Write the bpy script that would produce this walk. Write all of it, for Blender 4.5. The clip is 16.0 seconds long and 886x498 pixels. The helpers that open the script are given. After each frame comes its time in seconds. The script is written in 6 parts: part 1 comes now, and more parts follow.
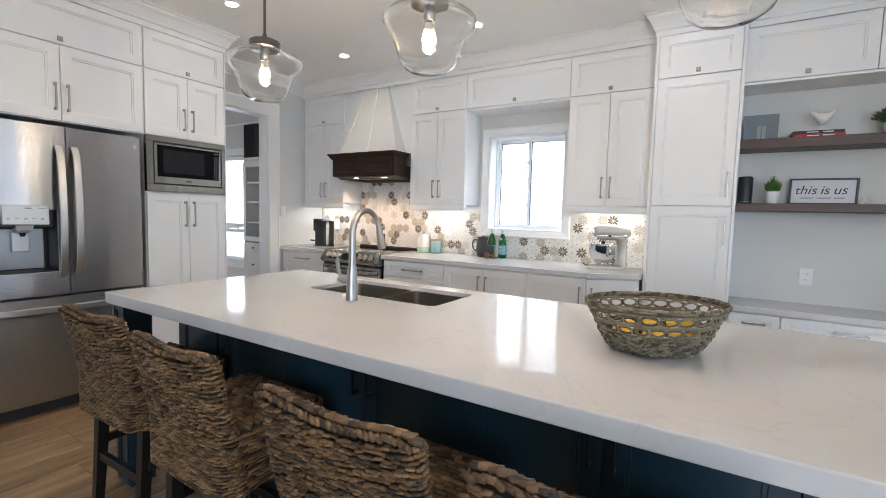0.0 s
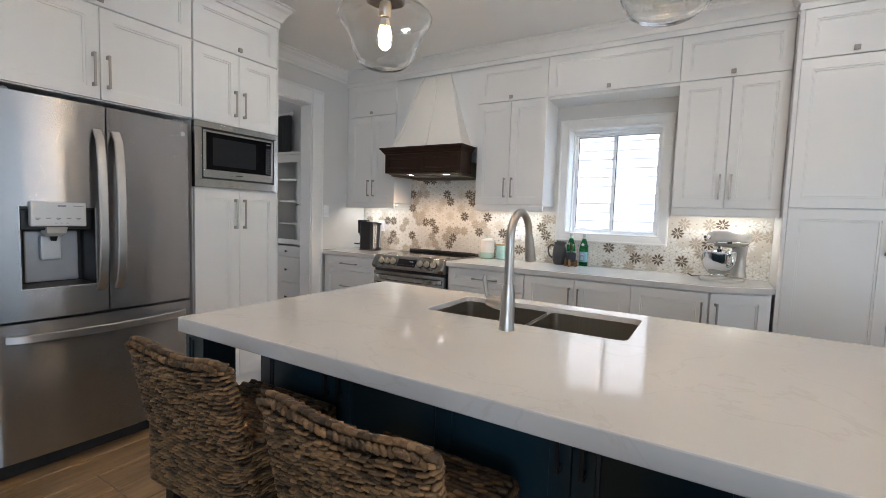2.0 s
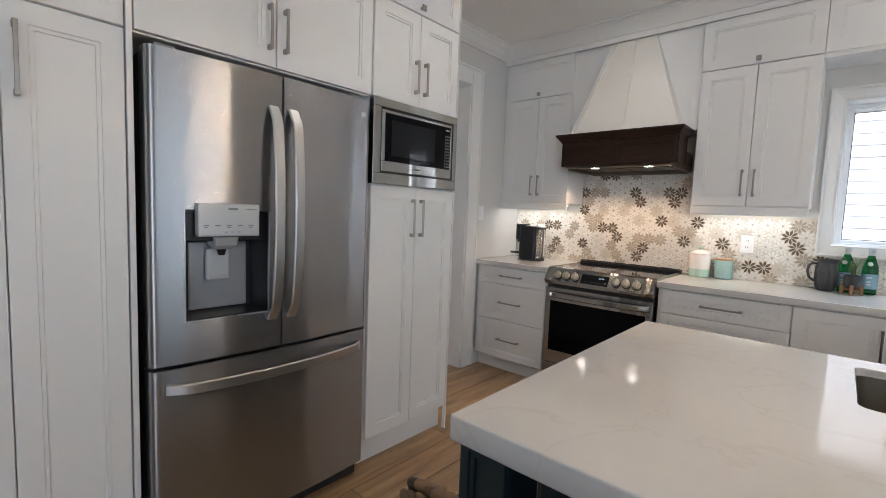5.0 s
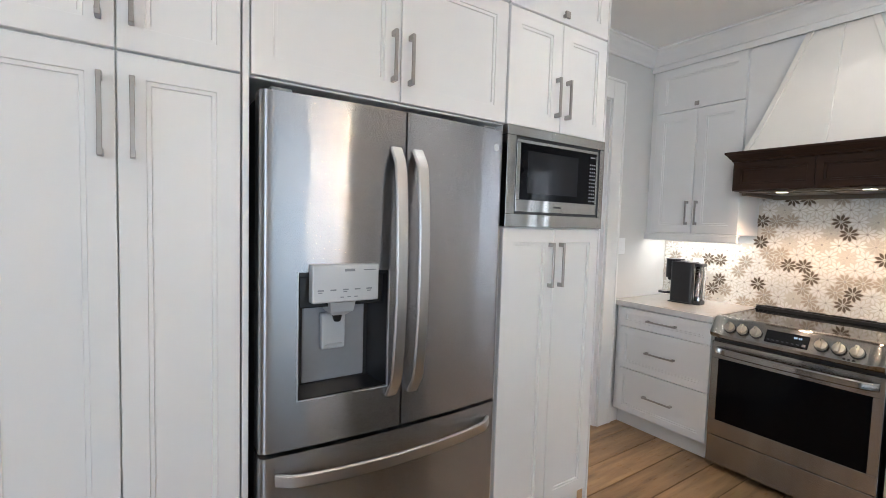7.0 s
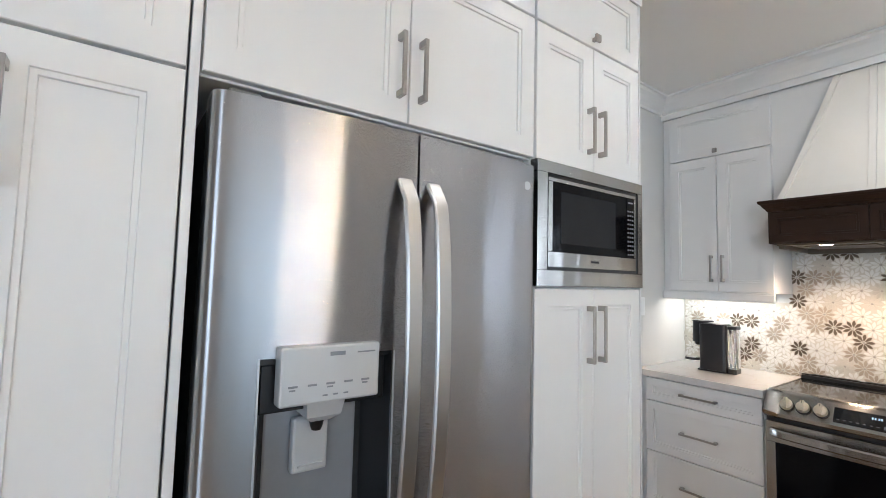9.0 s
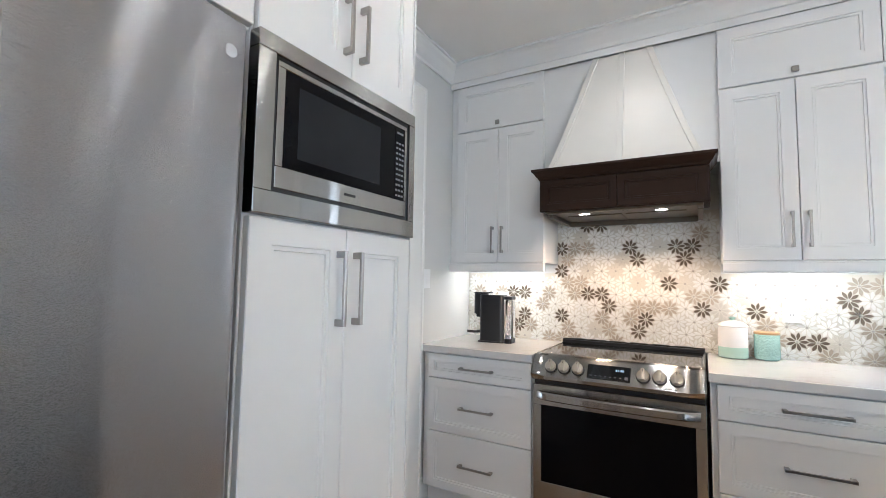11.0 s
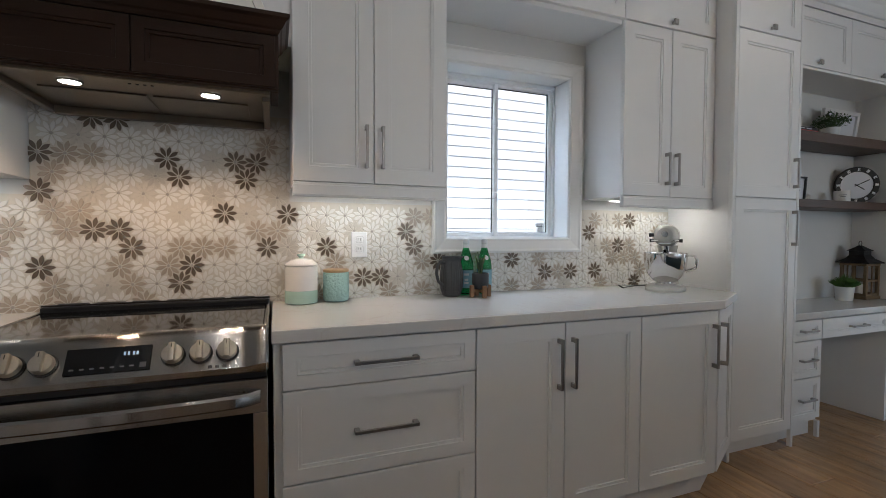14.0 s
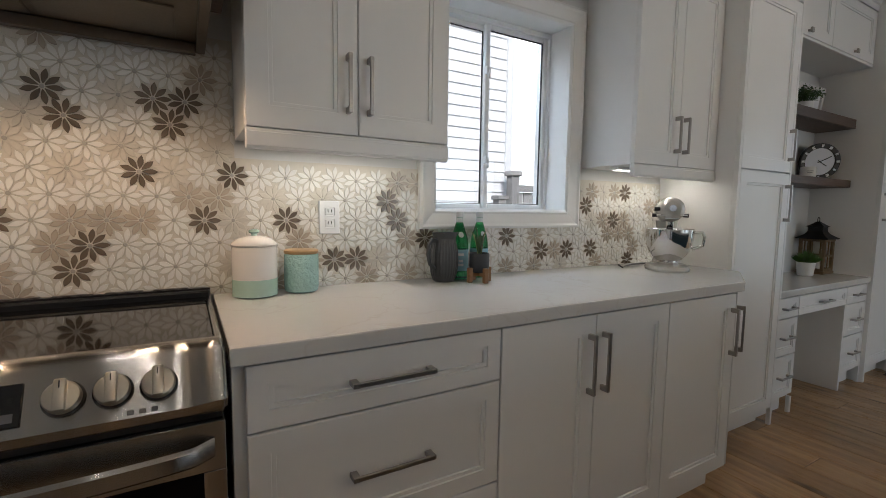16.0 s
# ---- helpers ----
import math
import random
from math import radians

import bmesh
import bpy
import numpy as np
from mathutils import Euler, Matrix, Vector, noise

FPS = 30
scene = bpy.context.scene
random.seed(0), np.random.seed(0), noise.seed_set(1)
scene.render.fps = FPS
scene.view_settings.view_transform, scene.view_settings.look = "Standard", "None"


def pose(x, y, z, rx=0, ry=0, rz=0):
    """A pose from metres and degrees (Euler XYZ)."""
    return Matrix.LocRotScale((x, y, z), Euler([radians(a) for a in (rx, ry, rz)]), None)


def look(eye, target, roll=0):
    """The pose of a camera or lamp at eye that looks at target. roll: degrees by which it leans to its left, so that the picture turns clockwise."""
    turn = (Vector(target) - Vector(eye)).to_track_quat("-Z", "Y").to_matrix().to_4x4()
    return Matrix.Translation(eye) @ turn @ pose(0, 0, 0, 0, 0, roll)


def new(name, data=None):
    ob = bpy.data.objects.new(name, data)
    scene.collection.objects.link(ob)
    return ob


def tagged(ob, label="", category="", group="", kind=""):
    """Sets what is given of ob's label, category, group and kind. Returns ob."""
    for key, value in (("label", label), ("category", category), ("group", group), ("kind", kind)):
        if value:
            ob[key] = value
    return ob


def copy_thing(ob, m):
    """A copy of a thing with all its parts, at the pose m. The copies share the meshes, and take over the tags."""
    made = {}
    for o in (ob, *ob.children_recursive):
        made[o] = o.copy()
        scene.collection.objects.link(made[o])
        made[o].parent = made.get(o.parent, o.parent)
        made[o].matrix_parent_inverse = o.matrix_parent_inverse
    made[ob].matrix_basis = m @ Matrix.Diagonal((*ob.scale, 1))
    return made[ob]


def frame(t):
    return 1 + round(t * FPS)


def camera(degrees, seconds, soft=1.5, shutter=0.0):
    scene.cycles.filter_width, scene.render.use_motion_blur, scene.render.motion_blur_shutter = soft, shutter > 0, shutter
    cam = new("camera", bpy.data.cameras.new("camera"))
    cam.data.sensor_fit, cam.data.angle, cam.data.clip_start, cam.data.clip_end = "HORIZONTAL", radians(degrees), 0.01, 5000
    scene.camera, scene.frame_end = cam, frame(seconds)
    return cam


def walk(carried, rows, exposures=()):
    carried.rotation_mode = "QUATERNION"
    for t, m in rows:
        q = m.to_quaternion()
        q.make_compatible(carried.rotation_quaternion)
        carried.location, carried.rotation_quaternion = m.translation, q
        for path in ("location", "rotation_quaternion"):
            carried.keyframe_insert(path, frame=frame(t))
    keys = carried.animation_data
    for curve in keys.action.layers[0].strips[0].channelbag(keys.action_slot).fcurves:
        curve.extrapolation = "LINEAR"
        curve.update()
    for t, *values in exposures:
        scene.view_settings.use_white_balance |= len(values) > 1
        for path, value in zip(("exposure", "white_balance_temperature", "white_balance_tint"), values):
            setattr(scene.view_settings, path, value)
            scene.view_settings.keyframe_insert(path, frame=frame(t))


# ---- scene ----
cam = camera(89.6, 16.0, soft=0.75)
PATH = [
    (0, (1.562, 0.402, 1.308), (0.521, 2.103, 1.153), 1.5),
    (0.5, (1.367, 0.439, 1.286), (0.329, 2.141, 1.131), 1.6),
    (1, (1.17, 0.463, 1.291), (0.143, 2.172, 1.133), 1.6),
    (1.5, (0.987, 0.488, 1.297), (-0.046, 2.193, 1.136), 1.8),
    (2, (0.762, 0.482, 1.296), (-0.265, 2.192, 1.145), 1.9),
    (2.5, (0.529, 0.524, 1.286), (-0.488, 2.238, 1.128), 1.8),
    (3, (0.326, 0.583, 1.289), (-0.695, 2.296, 1.136), 1.8),
    (3.5, (0.155, 0.606, 1.315), (-0.856, 2.323, 1.151), 1.7),
    (4, (-0.009, 0.65, 1.308), (-1.071, 2.337, 1.147), 2.0),
    (4.5, (-0.166, 0.659, 1.318), (-1.318, 2.285, 1.149), 2.0),
    (5, (-0.272, 0.684, 1.3), (-1.598, 2.171, 1.132), 2.2),
    (5.2, (-0.298, 0.697, 1.304), (-1.7, 2.112, 1.124), 2.5),
    (7.3, (-0.658, 0.865, 1.463), (-2.333, 1.955, 1.371), 1.6),
    (7.5, (-0.695, 0.874, 1.477), (-2.373, 1.961, 1.429), 1.7),
    (8, (-0.815, 0.891, 1.477), (-2.499, 1.969, 1.536), 1.7),
    (8.2, (-0.865, 0.893, 1.473), (-2.547, 1.972, 1.56), 1.7),
    (10.3, (-1.106, 1.272, 1.328), (-2.39, 2.796, 1.496), 1.1),
    (10.5, (-1.12, 1.313, 1.31), (-2.327, 2.899, 1.476), 1.1),
    (11, (-1.131, 1.438, 1.281), (-2.132, 3.163, 1.426), 0.9),
    (11.5, (-1.198, 1.554, 1.252), (-1.891, 3.426, 1.376), 0.7),
    (12, (-1.181, 1.662, 1.218), (-1.567, 3.622, 1.311), 0.5),
    (12.5, (-1.155, 1.837, 1.181), (-1.233, 3.834, 1.258), 0.3),
    (13, (-1.114, 1.969, 1.208), (-0.898, 3.957, 1.231), 0.1),
    (13.5, (-1.096, 2.083, 1.198), (-0.626, 4.027, 1.18), 0.1),
    (14, (-1.106, 2.248, 1.202), (-0.398, 4.117, 1.14), 0.2),
    (14.5, (-1.126, 2.372, 1.208), (-0.247, 4.166, 1.119), 0.2),
    (15, (-1.129, 2.486, 1.196), (-0.161, 4.232, 1.084), 0.3),
    (15.5, (-1.146, 2.618, 1.2), (-0.15, 4.347, 1.055), 0.5),
    (16, (-1.181, 2.717, 1.194), (-0.187, 4.443, 1.014), 0.8),
]
EXPOSURES = [(0, 0.97, 5800, 13), (1, 0.79, 5850, 13), (2, 0.60, 5900, 13), (3.5, 0.36, 5850, 13), (4.5, 0.32, 5900, 13), (5, 0.58, 5950, 14), (7.5, 1.13, 5750, 12), (10.5, 1.22, 5600, 11), (11, 1.17, 5550, 11), (12, 0.80, 5700, 11), (13, 0.04, 5800, 12), (14, -0.05, 5800, 12), (16, -0.22, 6200, 12)]
walk(cam, [(t, look(eye, target, roll)) for t, eye, target, roll in PATH], EXPOSURES)

# ---- world and large lights ----
world = bpy.data.worlds.new("sky")
scene.world = world
world.use_nodes = True
wn = world.node_tree.nodes
sky = wn.new("ShaderNodeTexSky")
sky.sky_type = "NISHITA"
sky.sun_disc = False
sky.sun_elevation, sky.sun_rotation = radians(35), radians(200)
wn["Background"].inputs[1].default_value = 0.12
world.node_tree.links.new(sky.outputs[0], wn["Background"].inputs[0])
sun_data = bpy.data.lights.new("sun", "SUN")
sun_data.energy, sun_data.angle, sun_data.color = 4.5, radians(12), (1, 0.97, 0.93)
sun = new("sun", sun_data)
sun.matrix_world = look((-3, -8, 6), (0, 0, 0))


INDOOR = 0.5  # how strong the lamps are beside the daylight outside


def area_lamp(name, at, to, w, h, power, colour):
    d = bpy.data.lights.new(name, "AREA")
    d.shape, d.size, d.size_y, d.energy, d.color = "RECTANGLE", w, h, power * INDOOR, colour
    ob = new(name, d)
    ob.matrix_world = look(at, to)
    return ob


def point_lamp(name, at, power, colour, radius=0.03):
    d = bpy.data.lights.new(name, "POINT")
    d.energy, d.color, d.shadow_soft_size = power * INDOOR, colour, radius
    ob = new(name, d)
    ob.location = at
    return ob


def spot_lamp(name, at, power, colour, angle=110, radius=0.04):
    d = bpy.data.lights.new(name, "SPOT")
    d.energy, d.color, d.shadow_soft_size, d.spot_size, d.spot_blend = power * INDOOR, colour, radius, radians(angle), 0.6
    ob = new(name, d)
    ob.location = at
    return ob


DAY, SOFT_DAY, WARM, NEUTRAL = (0.75, 0.89, 1.0), (0.93, 0.97, 1.0), (1.0, 0.80, 0.56), (1.0, 0.91, 0.79)
# area lamps standing in for daylight: unseen openings assumed in the living room behind and beside the kitchen, the
# kitchen window, the dining window
area_lamp("daylight_living", (3.9, -3.9, 1.45), (2.9, 4, 1.2), 4.2, 2.1, 140, DAY)
# added out of view above the window, to brighten its lining and sill
area_lamp("daylight_kitchen", (0.04, 4.80, 2.47), (0.04, 4.10, 1.0), 0.95, 0.35, 48, DAY)
# fill added from an unseen, assumed west opening to brighten the hutch front
area_lamp("dining_side_fill", (-5.86, 2.15, 1.35), (-3.2, 3.6, 1.1), 1.3, 1.4, 15, SOFT_DAY)
area_lamp("daylight_dining", (-4.66, 4.47, 1.35), (-4.5, 0, 1.0), 1.1, 1.5, 15, SOFT_DAY)
area_lamp("daylight_patio", (6.4, 2.3, 1.3), (0, 2.0, 1.0), 2.2, 2.2, 44, DAY)

# ---- materials ----


def mat(name, colour, rough=0.5, metal=0.0, vary=0.06, scale=8.0, bump=0.0, bump_scale=60.0, stretch=(1, 1, 1), second=None, coat=0.0, piece=0.0, spec=0.5):
    """A surface with two scales of variation in colour and roughness and a fine relief."""
    m = bpy.data.materials.new(name)
    m.use_nodes = True
    n, l = m.node_tree.nodes, m.node_tree.links
    b = n["Principled BSDF"]
    b.inputs["Metallic"].default_value = metal
    b.inputs["Coat Weight"].default_value = coat
    b.inputs["Specular IOR Level"].default_value = spec
    tc, mp = n.new("ShaderNodeTexCoord"), n.new("ShaderNodeMapping")
    mp.inputs["Scale"].default_value = stretch
    l.new(tc.outputs["Object"], mp.inputs[0])
    big, fine = n.new("ShaderNodeTexNoise"), n.new("ShaderNodeTexNoise")
    big.inputs["Scale"].default_value, big.inputs["Detail"].default_value = scale, 4
    fine.inputs["Scale"].default_value, fine.inputs["Detail"].default_value = scale * 7, 3
    l.new(mp.outputs[0], big.inputs["Vector"])
    l.new(mp.outputs[0], fine.inputs["Vector"])
    mix = n.new("ShaderNodeMix")
    mix.data_type = "RGBA"
    c2 = second or tuple(max(0.0, c * (1 - 2.5 * vary)) for c in colour)
    mix.inputs[6].default_value, mix.inputs[7].default_value = (*colour, 1), (*c2, 1)
    add = n.new("ShaderNodeMath")
    add.operation = "MULTIPLY_ADD"
    add.inputs[1].default_value = 0.4
    l.new(fine.outputs[0], add.inputs[0])
    ramp = n.new("ShaderNodeMapRange")
    ramp.inputs[1].default_value, ramp.inputs[2].default_value = 0.3, 0.75
    l.new(big.outputs[0], ramp.inputs[0])
    half = n.new("ShaderNodeMath")
    half.operation = "MULTIPLY"
    half.inputs[1].default_value = 0.7
    l.new(ramp.outputs[0], half.inputs[0])
    l.new(half.outputs[0], add.inputs[2])
    l.new(add.outputs[0], mix.inputs[0])
    last = mix.outputs[2]
    if piece:
        info, hsv = n.new("ShaderNodeObjectInfo"), n.new("ShaderNodeHueSaturation")
        mr = n.new("ShaderNodeMapRange")
        mr.inputs[3].default_value, mr.inputs[4].default_value = 1 - piece, 1 + piece
        l.new(info.outputs["Random"], mr.inputs[0])
        l.new(mr.outputs[0], hsv.inputs["Value"])
        l.new(last, hsv.inputs["Color"])
        last = hsv.outputs[0]
    l.new(last, b.inputs["Base Color"])
    rr = n.new("ShaderNodeMapRange")
    rr.inputs[3].default_value, rr.inputs[4].default_value = max(0.02, rough * 0.85), min(1, rough * 1.2)
    l.new(fine.outputs[0], rr.inputs[0])
    l.new(rr.outputs[0], b.inputs["Roughness"])
    if bump:
        tex, bp = n.new("ShaderNodeTexNoise"), n.new("ShaderNodeBump")
        tex.inputs["Scale"].default_value, tex.inputs["Detail"].default_value = bump_scale, 3
        l.new(mp.outputs[0], tex.inputs["Vector"])
        l.new(tex.outputs[0], bp.inputs["Height"])
        bp.inputs["Strength"].default_value, bp.inputs["Distance"].default_value = bump, 0.01
        l.new(bp.outputs[0], b.inputs["Normal"])
    return m


def glow(name, colour, strength):
    m = bpy.data.materials.new(name)
    m.use_nodes = True
    b = m.node_tree.nodes["Principled BSDF"]
    b.inputs["Base Color"].default_value = (*colour, 1)
    b.inputs["Emission Color"].default_value = (*colour, 1)
    b.inputs["Emission Strength"].default_value = strength
    return m


def glass(name, colour=(1, 1, 1), rough=0.0, ior=1.45):
    m = bpy.data.materials.new(name)
    m.use_nodes = True
    b = m.node_tree.nodes["Principled BSDF"]
    b.inputs["Base Color"].default_value = (*colour, 1)
    b.inputs["Transmission Weight"].default_value = 1
    b.inputs["Roughness"].default_value, b.inputs["IOR"].default_value = rough, ior
    return m


def steel(name, colour, rough, axis, brushed=1.0, turn=0.0, wave=0.0):
    """Brushed stainless steel: fine grain lines, highlights drawn out across them, a slight waviness of the sheet."""
    st = [8, 8, 8]
    st[axis] = 0.1
    m = mat(name, colour, rough, 1.0, 0.008, 110, 0.0, 90, tuple(st))
    b = m.node_tree.nodes["Principled BSDF"]
    tangent = m.node_tree.nodes.new("ShaderNodeCombineXYZ")
    tangent.inputs[2].default_value = 1.0
    m.node_tree.links.new(tangent.outputs[0], b.inputs["Tangent"])
    if wave:
        tc, mp, tex, bp = (m.node_tree.nodes.new(k) for k in ("ShaderNodeTexCoord", "ShaderNodeMapping", "ShaderNodeTexNoise", "ShaderNodeBump"))
        mp.inputs["Scale"].default_value = (1, 1, 0.02)
        tex.inputs["Scale"].default_value, tex.inputs["Detail"].default_value = 6.5, 1.2
        bp.inputs["Strength"].default_value, bp.inputs["Distance"].default_value = 1.0, wave
        m.node_tree.links.new(tc.outputs["Object"], mp.inputs[0])
        m.node_tree.links.new(mp.outputs[0], tex.inputs["Vector"])
        m.node_tree.links.new(tex.outputs[0], bp.inputs["Height"])
        m.node_tree.links.new(bp.outputs[0], b.inputs["Normal"])
    b.inputs["Anisotropic"].default_value, b.inputs["Anisotropic Rotation"].default_value = brushed, turn
    return m


CABINET = mat("white_cabinet_lacquer", (0.79, 0.79, 0.785), 0.32, vary=0.012, scale=3, bump=0.012, bump_scale=240)
WALL = mat("pale_grey_wall_paint", (0.66, 0.66, 0.65), 0.75, vary=0.015, scale=2, bump=0.05, bump_scale=300)
CEILING = mat("white_ceiling_paint", (0.90, 0.90, 0.89), 0.85, vary=0.01, scale=2, bump=0.06, bump_scale=250)
TRIM = mat("white_trim_paint", (0.82, 0.82, 0.81), 0.35, vary=0.012, scale=4)
QUARTZ = mat("white_quartz", (0.625, 0.615, 0.60), 0.085, vary=0.022, scale=2.2, stretch=(1, 1.6, 1))
ISLAND_BLUE = mat("navy_blue_lacquer", (0.018, 0.047, 0.068), 0.34, vary=0.08, scale=5, bump=0.01, bump_scale=200)
STEEL_V = steel("brushed_stainless_grain", (0.39, 0.39, 0.40), 0.27, 0, 0.95, wave=0.006)
STEEL_H = steel("brushed_stainless_horizontal", (0.38, 0.37, 0.355), 0.20, 0, wave=0.008)
STEEL_DARK = steel("dark_stainless", (0.11, 0.105, 0.10), 0.3, 0)
LINER_STEEL = mat("satin_liner_steel", (0.22, 0.185, 0.145), 0.38, 0.85, 0.04, 20)
CHROME = mat("polished_chrome", (0.72, 0.71, 0.70), 0.08, 1.0, 0.02, 10)
NICKEL = mat("brushed_nickel", (0.46, 0.44, 0.41), 0.30, 1.0, 0.012, 60)
NICKEL_DARK = mat("dark_brushed_nickel", (0.17, 0.155, 0.14), 0.26, 1.0, 0.012, 60)
PULL = mat("satin_nickel_pull", (0.42, 0.40, 0.38), 0.3, 1.0, 0.06, 25)
PULL_DARK = mat("dark_bronze_pull", (0.06, 0.06, 0.065), 0.35, 0.8, 0.06, 25)
BLACK = mat("black_plastic", (0.012, 0.012, 0.013), 0.32, vary=0.1, scale=20)
BLACK_GLASS = mat("black_glass", (0.006, 0.006, 0.007), 0.05, vary=0.1, scale=8)
DARK_GAP = mat("dark_recess", (0.02, 0.02, 0.02), 0.7, vary=0.1)
GREY_PLASTIC = mat("grey_plastic", (0.16, 0.165, 0.17), 0.4, vary=0.05)
SILVER_PANEL = mat("pale_silver_panel", (0.58, 0.60, 0.62), 0.3, 0.3, vary=0.02)
WALNUT = mat("dark_walnut", (0.036, 0.019, 0.012), 0.42, spec=0.16, vary=0.14, scale=5, bump=0.08, bump_scale=40, stretch=(0.6, 6, 6), second=(0.026, 0.014, 0.009))
SHELF_WOOD = mat("brown_shelf_wood", (0.10, 0.060, 0.042), 0.45, vary=0.14, scale=6, bump=0.08, bump_scale=40, stretch=(0.5, 6, 6), second=(0.055, 0.032, 0.022))


def add_veins(m, scale, colour, strength):
    """Thin wandering veins through a stone."""
    n, l = m.node_tree.nodes, m.node_tree.links
    b = n["Principled BSDF"]
    tc, tex, off, ab, mr, mx = (n.new(k) for k in ("ShaderNodeTexCoord", "ShaderNodeTexNoise", "ShaderNodeMath", "ShaderNodeMath", "ShaderNodeMapRange", "ShaderNodeMix"))
    tex.inputs["Scale"].default_value, tex.inputs["Detail"].default_value, tex.inputs["Distortion"].default_value = scale, 7, 0.8
    l.new(tc.outputs["Object"], tex.inputs["Vector"])
    off.operation, ab.operation = "SUBTRACT", "ABSOLUTE"
    off.inputs[1].default_value = 0.5
    l.new(tex.outputs[0], off.inputs[0])
    l.new(off.outputs[0], ab.inputs[0])
    l.new(ab.outputs[0], mr.inputs[0])
    mr.inputs[1].default_value, mr.inputs[2].default_value, mr.inputs[3].default_value, mr.inputs[4].default_value = 0.0, 0.010, strength, 0.0
    mx.data_type = "RGBA"
    mx.inputs[7].default_value = (*colour, 1)
    old_colour = b.inputs["Base Color"].links[0].from_socket
    l.new(mr.outputs[0], mx.inputs[0])
    l.new(old_colour, mx.inputs[6])
    l.new(mx.outputs[2], b.inputs["Base Color"])


add_veins(QUARTZ, 2.6, (0.46, 0.40, 0.34), 0.22)


def per_island(m, low, high):
    """Lets each loose piece of a joined mesh have its own lightness."""
    n, l = m.node_tree.nodes, m.node_tree.links
    geo, hs, mr = n.new("ShaderNodeNewGeometry"), n.new("ShaderNodeHueSaturation"), n.new("ShaderNodeMapRange")
    mr.inputs[3].default_value, mr.inputs[4].default_value = low, high
    l.new(geo.outputs["Random Per Island"], mr.inputs[0])
    l.new(mr.outputs[0], hs.inputs["Value"])
    b = n["Principled BSDF"]
    old_colour = b.inputs["Base Color"].links[0].from_socket
    l.new(old_colour, hs.inputs["Color"])
    l.new(hs.outputs[0], b.inputs["Base Color"])

# ---- building helpers ----


def link(name, bm, material, parent=None, label="", smooth=False):
    me = bpy.data.meshes.new(name)
    bm.normal_update()
    bm.to_mesh(me)
    bm.free()
    for m in material if isinstance(material, (list, tuple)) else [material]:
        me.materials.append(m)
    if smooth:
        me.polygons.foreach_set("use_smooth", [True] * len(me.polygons))
        if smooth != "soft":
            me.set_sharp_from_angle(angle=radians(35))
    ob = new(name, me)
    if parent:
        ob.parent = parent
    if label:
        ob["label"] = label
    return ob


def part(name, bm, material, parent, label="", smooth=False):
    return link(name, bm, material, parent, label, smooth)


def thing(name, m, label, category, group=""):
    ob = new(name)
    ob.empty_display_size = 0.05
    ob.matrix_world = m
    return tagged(ob, label, category, group)


def structure(name, bm, material, label, category):
    return tagged(link(name, bm, material), label, category, "", "structure")


def box(bm, x0, x1, y0, y1, z0, z1, bevel=0.0, seg=1, mi=0):
    """A box, with its edges rounded."""
    vs = [bm.verts.new((x, y, z)) for x in (x0, x1) for y in (y0, y1) for z in (z0, z1)]
    fs = [bm.faces.new([vs[i] for i in q]) for q in ((0, 1, 3, 2), (4, 6, 7, 5), (0, 4, 5, 1), (2, 3, 7, 6), (0, 2, 6, 4), (1, 5, 7, 3))]
    for f in fs:
        f.material_index = mi
    if bevel:
        es = list({e for f in fs for e in f.edges})
        r = bmesh.ops.bevel(bm, geom=es, offset=bevel, segments=seg, affect="EDGES", profile=0.5)
        for f in r["faces"]:
            f.material_index = mi
    return bm


def boxed(*a, **k):
    return box(bmesh.new(), *a, **k)


def rings(bm, loops, close_first=True, close_last=True, closed=True, mi=0):
    """Skins a list of rings of points."""
    made = [[bm.verts.new(p) for p in ring] for ring in loops]
    n = len(made[0])
    for a, b in zip(made, made[1:]):
        for i in range(n if closed else n - 1):
            j = (i + 1) % n
            f = bm.faces.new((a[i], a[j], b[j], b[i]))
            f.material_index = mi
    if close_first:
        bm.faces.new(list(reversed(made[0]))).material_index = mi
    if close_last:
        bm.faces.new(made[-1]).material_index = mi
    return made


def lathe(bm, profile, seg=28, at=(0, 0, 0), mi=0, cap_first=True, cap_last=True):
    """Turns a profile of (radius, height) about the upright axis at a place."""
    loops = [[(at[0] + r * math.cos(2 * math.pi * i / seg), at[1] + r * math.sin(2 * math.pi * i / seg), at[2] + z) for i in range(seg)] for r, z in profile]
    rings(bm, loops, cap_first, cap_last, mi=mi)
    return bm


def rod(bm, points, radius, seg=8, mi=0):
    """A round tube through points; radius is one number or one for each point."""
    pts = [Vector(p) for p in points]
    loops = []
    side = None
    for i, p in enumerate(pts):
        d = (pts[min(i + 1, len(pts) - 1)] - pts[max(i - 1, 0)]).normalized()
        if side is None:
            side = d.cross(Vector((0, 0, 1)) if abs(d.z) < 0.9 else Vector((1, 0, 0))).normalized()
        side = (side - d * side.dot(d)).normalized()
        up = d.cross(side)
        r = radius[i] if isinstance(radius, (list, tuple)) else radius
        loops.append([p + r * (side * math.cos(2 * math.pi * k / seg) + up * math.sin(2 * math.pi * k / seg)) for k in range(seg)])
    rings(bm, loops, mi=mi)
    return bm


